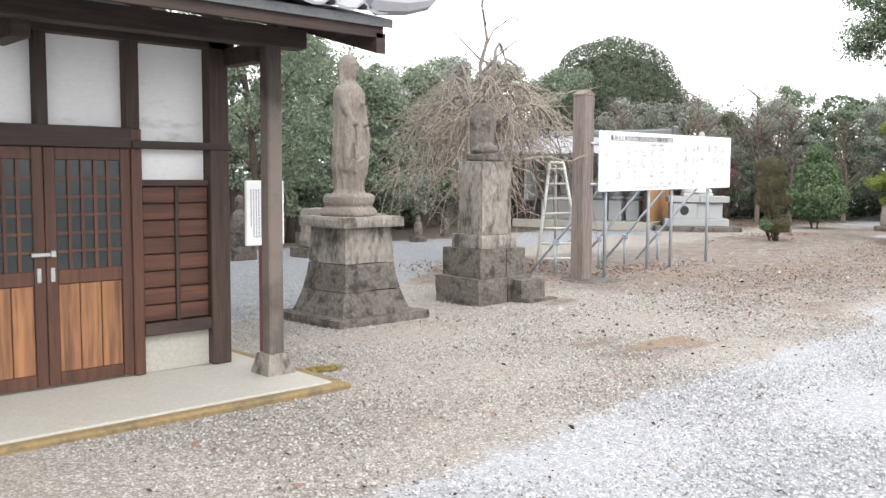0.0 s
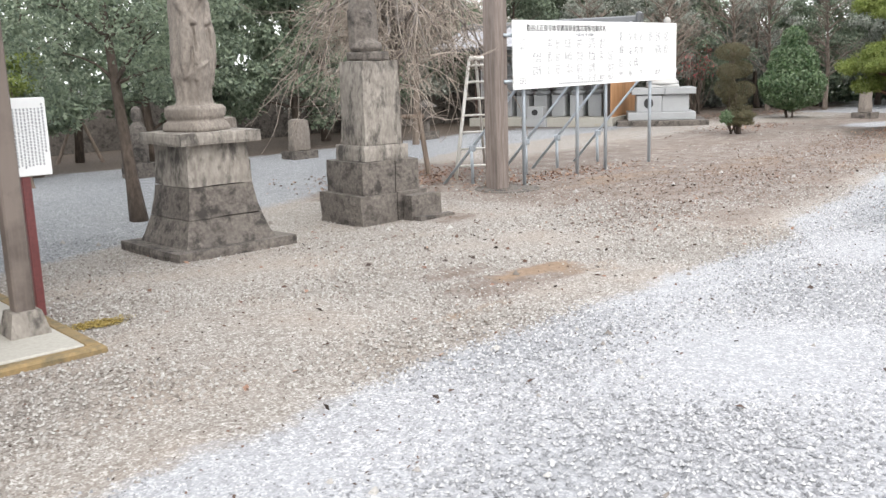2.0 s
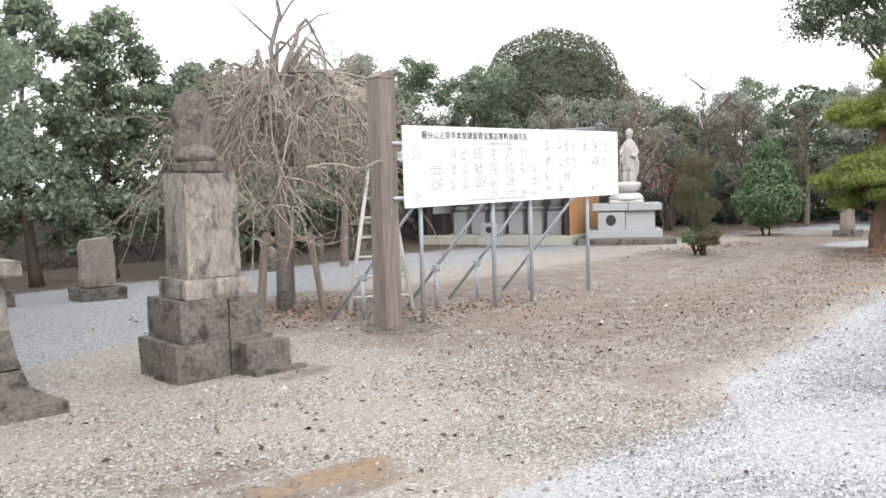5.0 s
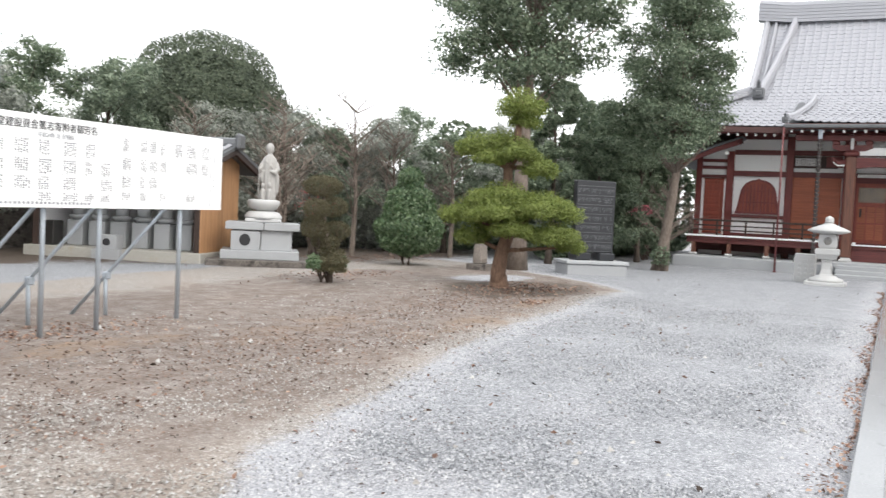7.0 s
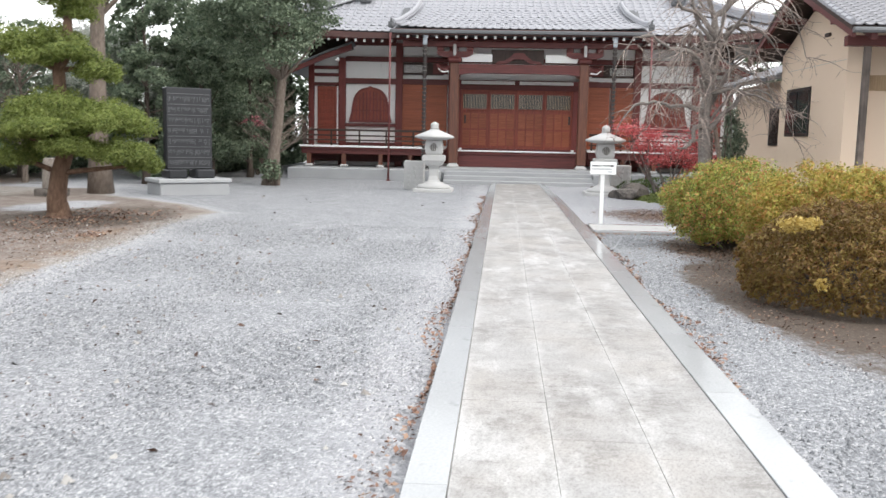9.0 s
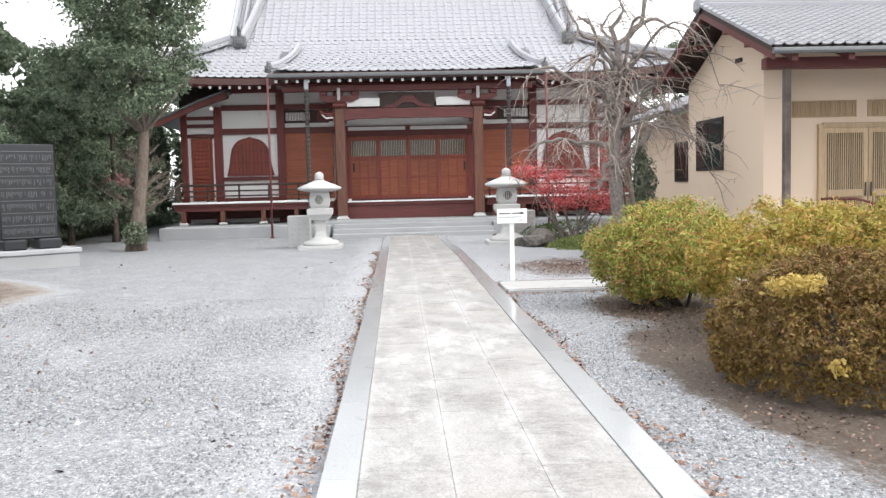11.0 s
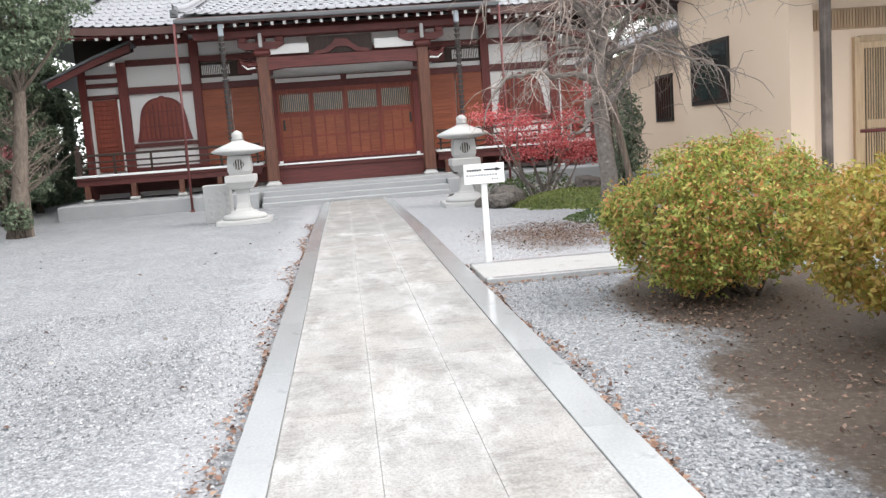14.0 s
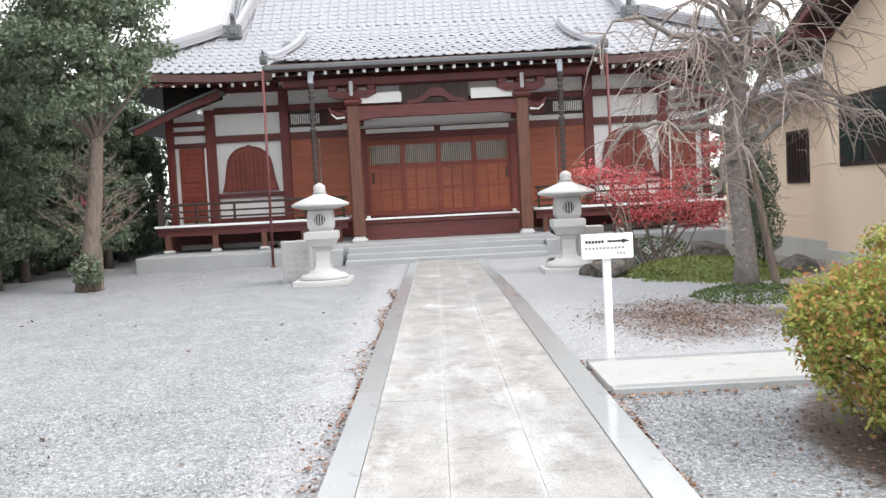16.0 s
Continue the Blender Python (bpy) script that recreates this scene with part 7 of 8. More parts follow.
# ---- the cloud-pruned pine ----
pn = thing("cloud_pruned_pine", (22.4, 7.28, g(22.4, 7.28)), "cloud-pruned evergreen with flat green pads", "pine tree")
spine = [(22.4, 7.30, -0.06), (22.38, 7.33, 0.35), (22.4, 7.28, 0.75), (22.42, 7.15, 1.15), (22.4, 7.22, 1.75), (22.4, 7.24, 2.3), (22.4, 7.08, 2.9), (22.4, 7.05, 3.55)]
bm = tube(spine, [0.19, 0.145, 0.13, 0.12, 0.10, 0.09, 0.07, 0.04], 10)
NP = [(22.4, 7.04, 3.50, 0.55, 0.30), (22.45, 6.98, 3.22, 0.34, 0.16), (22.3, 7.85, 2.74, 0.48, 0.24), (22.55, 7.38, 2.84, 0.50, 0.24), (22.2, 6.95, 2.60, 0.45, 0.20), (22.4, 6.62, 2.36, 0.40, 0.20), (22.1, 7.45, 2.50, 0.36, 0.14),
      (22.3, 7.25, 1.80, 0.72, 0.26), (22.25, 7.95, 1.48, 0.56, 0.24), (22.7, 7.75, 1.66, 0.62, 0.24), (22.2, 6.42, 1.60, 0.70, 0.24), (22.7, 6.65, 1.70, 0.60, 0.22), (21.75, 7.2, 1.50, 0.58, 0.22), (22.2, 7.85, 1.06, 0.42, 0.18), (22.2, 6.22, 1.14, 0.56, 0.20), (21.9, 6.85, 1.22, 0.46, 0.18), (22.5, 5.98, 0.96, 0.34, 0.16), (22.85, 7.4, 1.25, 0.6, 0.2)]
for i, q in enumerate(NP):
    k = min(range(len(spine)), key=lambda j: abs(spine[j][2] - (q[2] - 0.18)))
    pts, rad = limb(spine[k], (q[0], q[1], q[2] - 0.06), 0.05, 0.02, 0.1, 4, i)
    tube(pts, rad, 6, bm)
part("trunk", bm, M_BARKPINE, pn, smooth=True)
part("root_flare", lathe([(0.27, -0.08), (0.22, 0.03), (0.17, 0.16), (0.14, 0.3)], 12, (22.4, 7.31, 0)), M_BARKPINE, pn, smooth=True)
for i, q in enumerate(NP):
    rs = random.Random(900 + i)
    subs = [(q[0], q[1], q[2], q[3] * 0.68, q[3] * 0.68, q[4] * 0.95)]
    for k in range(7):
        a, r = k * 0.9 + rs.uniform(-0.3, 0.3), q[3] * rs.uniform(0.45, 0.72)
        subs.append((q[0] + r * math.cos(a), q[1] + r * math.sin(a), q[2] - q[4] * rs.uniform(0.15, 0.55), q[3] * rs.uniform(0.3, 0.46), q[3] * rs.uniform(0.3, 0.46), q[4] * rs.uniform(0.55, 0.8)))
    p, d = clump_points(subs, int(4400 * q[3] * q[3] / 0.25) + 600, 0.6, 0.14)
    d[:, 2] += 0.5
    quads("pad", leaf_quads(p, 0.075, d, 1.0, 0.2), M_LEAFPINE, pn)

# ---- bare weeping trees ----
def weeping(name, at, trunk_pts, trunk_r, boughs, twigs, label, bark, twig, seed, reach_, low, first=0.4, hang_=1.0, curly=1.0):
    """Trunk, arching boughs, and long whippy twigs that sweep out, sag and curl."""
    rs = random.Random(seed)
    x, y = at
    z = g(x, y)
    root = thing(name, (x, y, z), label, "tree")
    part("trunk", tube(trunk_pts, trunk_r, 10), bark, root, smooth=True)
    tips = []
    top = [Vector(p) for p in trunk_pts]
    for i in range(boughs):
        k = (first + (0.93 - first) * rs.random()) * (len(top) - 1)
        a = top[int(k)].lerp(top[min(int(k) + 1, len(top) - 1)], k % 1)
        ang = i * 2.399 + rs.uniform(-0.4, 0.4)
        L = reach_ * rs.uniform(0.45, 1.0) * (1.0 - 0.3 * k / len(top))
        rise = rs.uniform(0.3, 1.35)
        wob = rs.uniform(-0.8, 0.8)
        pts, rr = [], []
        for j in range(9):
            t = j / 8
            aa = ang + wob * t
            pts.append(a + Vector((math.cos(aa) * L * t ** 0.9, math.sin(aa) * L * t ** 0.9, rise * math.sin(t * 2.6) - 0.55 * hang_ * t ** 2.5)) + Vector((rs.uniform(-1, 1), rs.uniform(-1, 1), rs.uniform(-1, 1))) * 0.05 * min(1, j))
            rr.append(0.034 * (1 - t) ** 1.1 + 0.007)
        part("bough", tube(pts, rr, 6), bark, root, smooth=True)
        tips.append(pts)
    bm = bmesh.new()
    for i in range(twigs):
        pts = rs.choice(tips)
        q = rs.randint(1, 8)
        p0 = pts[q]
        d = Vector((p0.x - x, p0.y - y, 0))
        d = d.normalized() if d.length > 0.05 else Vector((1, 0, 0))
        d.z = -0.55 * max(0.0, hang_ - 1.2)
        n = 9
        step = rs.uniform(0.5, 1.5) / (n - 1)
        v = (d * rs.uniform(0.4, 1.0) + Vector((rs.uniform(-1, 1), rs.uniform(-1, 1), rs.uniform(-0.7, 0.55))) * 0.75).normalized()
        pull = rs.uniform(0.0, 0.26) * hang_
        curl_ = rs.uniform(0.0, 0.42) * curly
        turn_ = rs.uniform(-0.25, 0.25) * curly
        ch = [p0.copy()]
        for j in range(1, n):
            v = v + Vector((rs.uniform(-1, 1), rs.uniform(-1, 1), rs.uniform(-1, 1))) * 0.13 + Vector((-v.y, v.x, 0)) * turn_
            v.z += -pull if j < 6 else curl_
            v.normalize()
            q_ = ch[-1] + v * step
            q_.z = max(q_.z, z + low)
            ch.append(q_)
        r0 = rs.uniform(0.0055, 0.0105)
        tube(ch, [r0 * (1 - 0.7 * j / (n - 1)) for j in range(n)], 3, bm)
        for _ in range(2):
            m_ = ch[rs.randint(2, n - 2)]
            e = m_ + Vector((rs.uniform(-1, 1), rs.uniform(-1, 1), rs.uniform(-0.9, 0.6))) * rs.uniform(0.12, 0.34)
            tube([m_, m_.lerp(e, 0.5) + Vector((0, 0, 0.03)), e], [0.005, 0.004, 0.002], 3, bm)
    part("twig_mass", bm, twig, root)["kind"] = "stuff"
    return root


wt = weeping("bare_weeping_tree", (11.4, 10.4), [(11.4, 10.4, -0.06), (11.42, 10.42, 0.7), (11.38, 10.38, 1.3), (11.42, 10.40, 1.9), (11.36, 10.42, 2.4), (11.42, 10.40, 2.9)], [0.11, 0.092, 0.085, 0.075, 0.062, 0.045], 36, 760, "bare weeping tree tied to wooden stakes", M_CHERRYBARK, M_TWIG, 5, 1.85, 0.45, 0.5, 1.55)
for pts, rr in (([(11.42, 10.40, 2.85), (11.36, 10.42, 3.3), (11.5, 10.4, 3.75), (11.42, 10.44, 4.3), (11.5, 10.4, 4.9)], [0.06, 0.05, 0.04, 0.025, 0.008]), ([(11.38, 10.4, 3.2), (11.65, 10.3, 3.5), (11.95, 10.2, 3.75), (12.3, 10.1, 3.85)], [0.03, 0.022, 0.015, 0.006]), ([(11.45, 10.4, 3.6), (11.75, 10.5, 3.95), (12.1, 10.4, 4.2), (12.3, 10.3, 4.1)], [0.025, 0.02, 0.014, 0.005]), ([(11.4, 10.42, 3.4), (11.15, 10.6, 3.7), (10.9, 10.7, 3.95)], [0.025, 0.018, 0.006]), ([(11.42, 10.4, 3.0), (12.0, 10.1, 3.05), (12.5, 9.9, 2.95), (12.9, 9.8, 2.6), (13.0, 9.8, 2.2)], [0.03, 0.024, 0.018, 0.012, 0.004]), ([(11.47, 10.4, 4.0), (11.3, 10.35, 4.3), (11.35, 10.3, 4.6)], [0.018, 0.012, 0.004])):
    part("leader", tube(pts, [0.7 * q for q in rr], 6), M_CHERRYBARK, wt, smooth=True)
# upright leaders above it
sk = thing("tree_stake_frame", (11.45, 10.4, 0), "low timber frame of stakes holding the weeping tree", "tree stakes")
for a, b in (((11.22, 10.72), (11.28, 10.62)), ((11.85, 10.18), (11.72, 10.24)), ((11.0, 10.3), (11.12, 10.34)), ((11.75, 10.75), (11.66, 10.62))):
    part("stake", tube([(*a, -0.05), (*b, 0.98)], [0.045, 0.04], 8), M_STAKE, sk)
part("cross_bar", tube([(11.2, 10.66, 0.9), (11.8, 10.2, 0.9)], [0.035, 0.035], 8), M_STAKE, sk)
part("cross_bar", tube([(11.06, 10.34, 0.86), (11.72, 10.66, 0.86)], [0.035, 0.035], 8), M_STAKE, sk)

tk = thing("propped_young_tree", (9.3, 17.6, 0), "slim young tree trunk held by slanting timber props", "tree")
part("trunk", tube([(9.3, 17.6, -0.05), (9.35, 17.55, 1.2), (9.15, 17.7, 2.6)], [0.09, 0.07, 0.05], 8), M_BARK, tk, smooth=True)
for dx, dy in ((-0.42, 0.1), (0.38, -0.25), (0.1, 0.45)):
    part("prop", tube([(9.3 + dx, 17.6 + dy, -0.05), (9.33 - dx * 0.1, 17.58 - dy * 0.1, 1.15)], [0.035, 0.03], 7), M_STAKE, tk)
fs = thing("garden_stakes", (7.0, 13.95, 0), "pair of greyed garden stakes leaning together", "tree stakes")
for x0, x1 in ((6.9, 7.12), (7.22, 7.0)):
    part("stake", tube([(x0, 13.95, -0.05), (x1, 13.98, 0.85)], [0.03, 0.026], 7), M_STAKE, fs)

ch_tree = weeping("bare_weeping_cherry", (28.2, -3.78), [(28.2, -3.76, -0.06), (28.18, -3.77, 0.5), (28.22, -3.71, 1.2), (28.18, -3.66, 2.0), (28.24, -3.76, 2.7), (28.16, -3.86, 3.3), (28.2, -3.78, 3.9)], [0.19, 0.14, 0.13, 0.12, 0.10, 0.08, 0.045], 19, 330, "bare weeping cherry with a lichened trunk", M_CHERRYBARK, M_TWIGDARK, 13, 2.3, 0.7, 0.42, 1.5, 1.3)
HOOKED = (([(28.2, -3.70, 1.66), (28.0, -3.52, 1.74), (27.85, -3.42, 1.72), (27.75, -3.37, 1.45), (27.6, -3.2, 1.30), (27.5, -3.02, 1.27)], [0.075, 0.062, 0.055, 0.045, 0.03, 0.012]),
          ([(28.2, -3.72, 1.62), (28.05, -3.95, 1.95), (27.95, -4.2, 2.17), (27.9, -4.36, 2.42), (27.8, -4.58, 2.48), (27.7, -4.80, 2.40), (27.5, -5.0, 2.1)], [0.075, 0.06, 0.05, 0.042, 0.032, 0.022, 0.01]),
          ([(28.2, -3.68, 2.0), (28.0, -3.25, 2.16), (27.95, -2.9, 2.12), (27.8, -2.55, 2.22), (27.7, -2.15, 2.13), (27.6, -1.88, 1.8), (27.55, -1.75, 1.4)], [0.065, 0.052, 0.042, 0.035, 0.026, 0.016, 0.006]),
          ([(28.2, -3.75, 2.4), (27.8, -4.15, 2.5), (27.4, -4.5, 2.35), (27.0, -4.8, 2.1), (26.7, -5.0, 2.05), (26.5, -5.1, 1.9)], [0.042, 0.032, 0.023, 0.015, 0.009, 0.004]),
          ([(28.2, -3.78, 2.8), (28.1, -3.3, 3.25), (28.0, -2.85, 3.3), (28.0, -2.5, 3.55), (27.9, -2.1, 3.5), (27.85, -1.85, 3.1)], [0.08, 0.06, 0.048, 0.034, 0.02, 0.008]),
          ([(28.16, -3.85, 3.2), (28.4, -4.1, 3.75), (28.3, -4.35, 3.85), (28.4, -4.8, 3.7), (28.3, -5.2, 3.2)], [0.07, 0.05, 0.04, 0.03, 0.012]),
          ([(28.18, -3.82, 3.5), (28.1, -3.4, 4.05), (27.95, -3.05, 4.1), (27.9, -2.85, 4.4), (27.95, -2.7, 4.75)], [0.06, 0.045, 0.036, 0.026, 0.01]),
          ([(28.2, -3.78, 3.8), (28.25, -3.65, 4.3), (28.1, -3.85, 4.6), (28.15, -3.7, 5.1)], [0.055, 0.045, 0.03, 0.008]))
RISING = (([(28.2, -3.71, 3.30), (28.2, -3.77, 4.00), (28.2, -4.20, 4.35), (28.2, -4.28, 4.80), (28.2, -4.16, 5.23), (28.2, -4.04, 5.35)], [0.085, 0.07, 0.06, 0.05, 0.036, 0.02]), ([(28.2, -3.69, 3.50), (28.2, -3.42, 3.90), (28.2, -3.25, 4.36), (28.2, -3.00, 4.51)], [0.06, 0.045, 0.03, 0.012]), ([(28.2, -3.77, 4.00), (28.2, -3.45, 4.26), (28.2, -3.61, 4.55), (28.2, -3.82, 4.70)], [0.035, 0.028, 0.02, 0.008]), ([(28.2, -4.20, 4.35), (28.2, -4.49, 4.45), (28.2, -4.90, 4.24), (28.2, -5.20, 3.73)], [0.045, 0.034, 0.022, 0.008]))
rs = random.Random(52)
fine_twigs = bmesh.new()
for pts, rr in HOOKED + RISING:
    knots, girth = [Vector(pts[0])], [rr[0]]
    for (a, b), (ra, rb) in zip(zip(pts, pts[1:]), zip(rr, rr[1:])):
        for k in (1, 2, 3):
            kink = Vector((rs.uniform(-1, 1), rs.uniform(-1, 1), rs.uniform(-1, 1))) * (0.028 if k < 3 else 0.0)
            knots.append(Vector(a).lerp(Vector(b), k / 3) + kink)
            girth.append((ra + (rb - ra) * k / 3) * rs.uniform(0.72, 1.12))
    part("crooked_limb", tube(knots, girth, 7), M_CHERRYBARK, ch_tree, smooth=True)
    for i in range(15):
        at = rs.choice(knots[3:])
        way = Vector((rs.uniform(-0.7, 0.7), rs.uniform(-1, 1), rs.uniform(-0.3, 0.8))).normalized()
        line = [at.copy()]
        for k in range(6):
            way = (way + Vector((rs.uniform(-0.3, 0.3), rs.uniform(-0.3, 0.3), -0.26 + rs.uniform(-0.2, 0.2)))).normalized()
            line.append(line[-1] + way * rs.uniform(0.07, 0.15))
        tube(line, [0.011, 0.0095, 0.008, 0.0065, 0.005, 0.004, 0.003], 4, fine_twigs)
part("twig_spray", fine_twigs, M_TWIGDARK, ch_tree)["kind"] = "stuff"
ps = thing("cherry_prop_stake", (28.65, -4.3, 0), "pale greyed prop stake beside the cherry", "tree stake")
part("stake", tube([(28.65, -4.35, -0.06), (28.45, -3.95, 1.75)], [0.055, 0.045], 8), M_STAKE, ps)
ps = thing("cherry_prop_stake", (28.45, -3.9, 0), "dark prop stake beside the cherry", "tree stake")
part("stake", tube([(28.5, -3.95, -0.06), (28.4, -3.88, 1.6)], [0.04, 0.035], 8), M_BARK, ps)

# ---- the red maple and its mossy mound ----
mp = thing("red_maple", (33.2, -3.9, g(33, -3.9)), "low spreading maple with scarlet leaves", "maple tree")
bm = bmesh.new()
MB = [(33.2, -2.75, 1.72, 0.5, 0.45, 0.16), (33.0, -3.35, 1.55, 0.5, 0.5, 0.18), (33.3, -3.2, 1.25, 0.45, 0.4, 0.14), (33.0, -3.9, 1.25, 0.5, 0.5, 0.18), (33.2, -4.3, 1.05, 0.5, 0.5, 0.16), (32.9, -3.6, 0.92, 0.5, 0.5, 0.15), (33.2, -4.9, 1.0, 0.45, 0.4, 0.16), (33.4, -4.6, 1.55, 0.45, 0.4, 0.2), (33.3, -5.0, 2.1, 0.4, 0.3, 0.2), (33.0, -4.6, 0.78, 0.45, 0.4, 0.12)]
for i in range(12):
    b = MB[i % len(MB)]
    pts, rad = limb((33.3 + 0.15 * math.cos(i), -3.9 + 0.25 * math.sin(i * 2), -0.15), (b[0], b[1], b[2]), 0.035, 0.008, 0.15, 5, i)
    part("stem", tube(pts, rad, 5), M_CHERRYBARK, mp)
bm.free()
p, d = clump_points([(q[0], q[1], q[2], q[3] * 1.15, q[4] * 1.2, q[5] * 1.5) for q in MB], 7000, 0.95, 0.3)
d[:, 2] += 0.8
quads("foliage", leaf_quads(p, 0.052, d, 0.8, 0.75), M_MAPLE, mp)
for nm, at, bl, n, sz, mt, lab in (("moss_mound", (31.0, -4.1), [(31.2, -4.2, -0.10, 1.85, 1.4, 0.30)], 14000, 0.07, M_MOSS, "low mossy grass mound"),
                                    ("ground_cover", (27.7, -3.7), [(27.75, -3.7, -0.03, 0.85, 0.75, 0.16)], 4200, 0.05, M_GROUNDCOVER, "fine green ground cover round the cherry"),
                                    ("ground_cover", (33.5, -3.0), [(33.9, -3.2, 0.05, 0.8, 0.6, 0.3), (34.4, -4.0, 0.1, 0.7, 0.8, 0.35)], 3000, 0.06, M_GROUNDCOVER, "low green planting by the maple")):
    x, y = at
    p, d = clump_points(bl, n, 0.12, 0.06)
    keep = p[:, 2] > gz(p[:, 0], p[:, 1]) - 0.01
    ob = quads(nm, leaf_quads(p[keep], sz, d[keep], 0.9, 0.6), mt)
    tagged(ob, lab, "ground cover", kind="stuff")
mound = lathe([(1.9, -0.15), (1.6, 0.0), (1.0, 0.12), (0.3, 0.17), (0.02, 0.175)], 24, (31.2, -4.2, -0.04))
for v in mound.verts:
    v.co.y = -4.2 + (v.co.y + 4.2) * 0.75
tagged(part("soil_mound", jitter(mound, 0.04, 2), M_MOSSBED, None, smooth=True), "low green mossy earth mound", "mound", kind="structure")
rs = random.Random(31)
for x, y, r in ((31.6, -2.6, 0.32), (32.4, -2.9, 0.4), (32.0, -2.4, 0.22), (33.3, -4.9, 0.38), (34.5, -5.2, 0.4), (30.3, -5.3, 0.3), (34.2, -2.1, 0.2)):
    bm = bmesh.new()
    bmesh.ops.create_icosphere(bm, subdivisions=2, radius=r)
    jitter(bm, r * 0.35, 2.2 / r * 0.5, x * 3)
    bm.transform(Matrix.Translation((x, y, g(x, y) + r * 0.25)) @ Matrix.Diagonal((1.25, 1, 0.7, 1)))
    tagged(part("garden_rock", bm, M_STONE, None), "dark weathered rock in the garden bed", "rock", "garden rocks")

# conifer by the house
shrub("green_garden_shrub", (31.3, -5.05), [(31.3, -5.05, 0.7, 0.38, 0.4, 0.6), (31.3, -5.1, 1.4, 0.32, 0.32, 0.6), (31.4, -5.0, 2.0, 0.2, 0.2, 0.4)], 5200, 0.07, M_LEAFMID, "upright green shrub beside the beige house", "shrub", stems=8, shell=0.7)

# ---- large trees of the yard ----
tree("tall_oak", (28.4, 9.4), 10.8, 2.45, 0.22, 4.9, 48, 62000, 0.105, M_LEAFDARK, "tall evergreen oak with a pale bare trunk", 21, M_BARKPALE, lean=(0.5, -0.25))
tree("pruned_evergreen_tree", (34.1, 7.1), 8.7, 1.95, 0.185, 3.5, 60, 66000, 0.092, M_LEAFDARK, "evergreen tree with a rough trunk beside the hall", 22, M_BARKPALE, lean=(0, -0.4))
shrub("trunk_shrub", (33.9, 7.0), [(33.9, 7.0, 0.35, 0.32, 0.32, 0.32)], 500, 0.1, M_LEAFDARK, "sprouting shoots round a tree trunk", "shrub", stems=12)

# the dome-clipped tree beyond the shelter
dm = thing("dome_clipped_tree", (30.4, 21.9, 0), "huge dome-clipped dark evergreen tree", "tree")
part("trunk", tube([(30.4, 21.9, -0.05), (30.4, 21.9, 3.2)], [0.34, 0.27], 10), M_BARK, dm)
p, d = clump_points([(30.4, 21.9, 4.05, 2.95, 2.95, 2.95), (30.4, 21.9, 2.7, 3.2, 3.2, 2.1)], 95000, 0.14, 0.03)
quads("crown", leaf_quads(p, 0.085, d, 0.8, 0.7, simple=True), M_LEAFDOME, dm)
p, d = clump_points([(30.4, 21.9, 3.75, 2.6, 2.6, 2.62)], 6000, 0.2, 0.02)
quads("inner_crown", leaf_quads(p, 0.42, d, 0.3, 0.8), M_LEAFDOME, dm)

# the belt of trees round the yard
rs = random.Random(77)
BELT = [(3.5, 15.5, 3.1, 1.4, "m"), (5.6, 17.2, 3.6, 1.5, "g"), (7.8, 15.6, 4.3, 1.5, "m"), (10.4, 16.6, 4.7, 1.2, "m"), (11.8, 16.8, 5.0, 1.25, "m"), (13.6, 16.4, 3.9, 1.45, "m"), (15.2, 17.6, 4.0, 1.5, "g"), (17.0, 19.2, 4.2, 1.4, "d"), (18.0, 19.8, 4.7, 1.7, "m"), (20.3, 20.6, 5.0, 1.8, "g"), (22.8, 21.4, 5.2, 1.9, "d"), (25.0, 20.5, 4.8, 1.7, "m"), (27.5, 19.0, 4.3, 1.7, "g"), (29.5, 17.8, 4.0, 1.5, "g"), (31.5, 17.6, 4.2, 1.7, "m"), (33.6, 16.4, 4.0, 1.6, "g"), (35.2, 15.0, 4.1, 1.6, "m"), (36.8, 13.4, 4.2, 1.7, "g"), (38.5, 12.2, 4.4, 1.7, "g"), (33.4, 10.4, 5.9, 1.05, "d"), (35.6, 9.6, 4.4, 1.4, "d"), (37.8, 10.0, 5.0, 1.5, "d"), (40.5, 10.8, 5.4, 1.6, "d"), (38.8, 9.0, 4.6, 1.2, "d"), (41.6, 9.4, 4.8, 1.2, "d"), (44.5, 10.0, 5.0, 1.4, "d"), (43.5, 12.0, 5.4, 1.8, "d"), (47.0, 13.0, 5.6, 2.0, "m"), (44.5, -10.5, 6.4, 1.9, "d"), (48.0, -11.5, 7.0, 2.0, "d"), (41.0, -10.0, 5.0, 1.6, "m"), (0.5, 16.5, 4.8, 1.9, "d"), (-3, 17.5, 5.0, 2.0, "m"), (24.0, 25.0, 5.6, 2.3, "d"), (29.0, 24.5, 5.4, 2.2, "g"), (38.0, 18.5, 5.0, 2.1, "m"), (41.5, 16.0, 5.2, 2.2, "g")]
MATS = {"d": M_LEAFDARK, "m": M_LEAFMID, "g": M_LEAFGREY}
LAB = {"d": "dark evergreen tree in the boundary belt", "m": "mid-green tree in the boundary belt", "g": "thin greyish tree in the boundary belt"}
for i, (x, y, h, r, k) in enumerate(BELT):
    tree("boundary_tree", (x, y), h * rs.uniform(0.94, 1.05), r, 0.10, 0.5 if k == "d" else 0.8, 17, {"d": 24000, "m": 23000, "g": 12000}[k], 0.10, MATS[k], LAB[k], 200 + i, group="boundary trees")


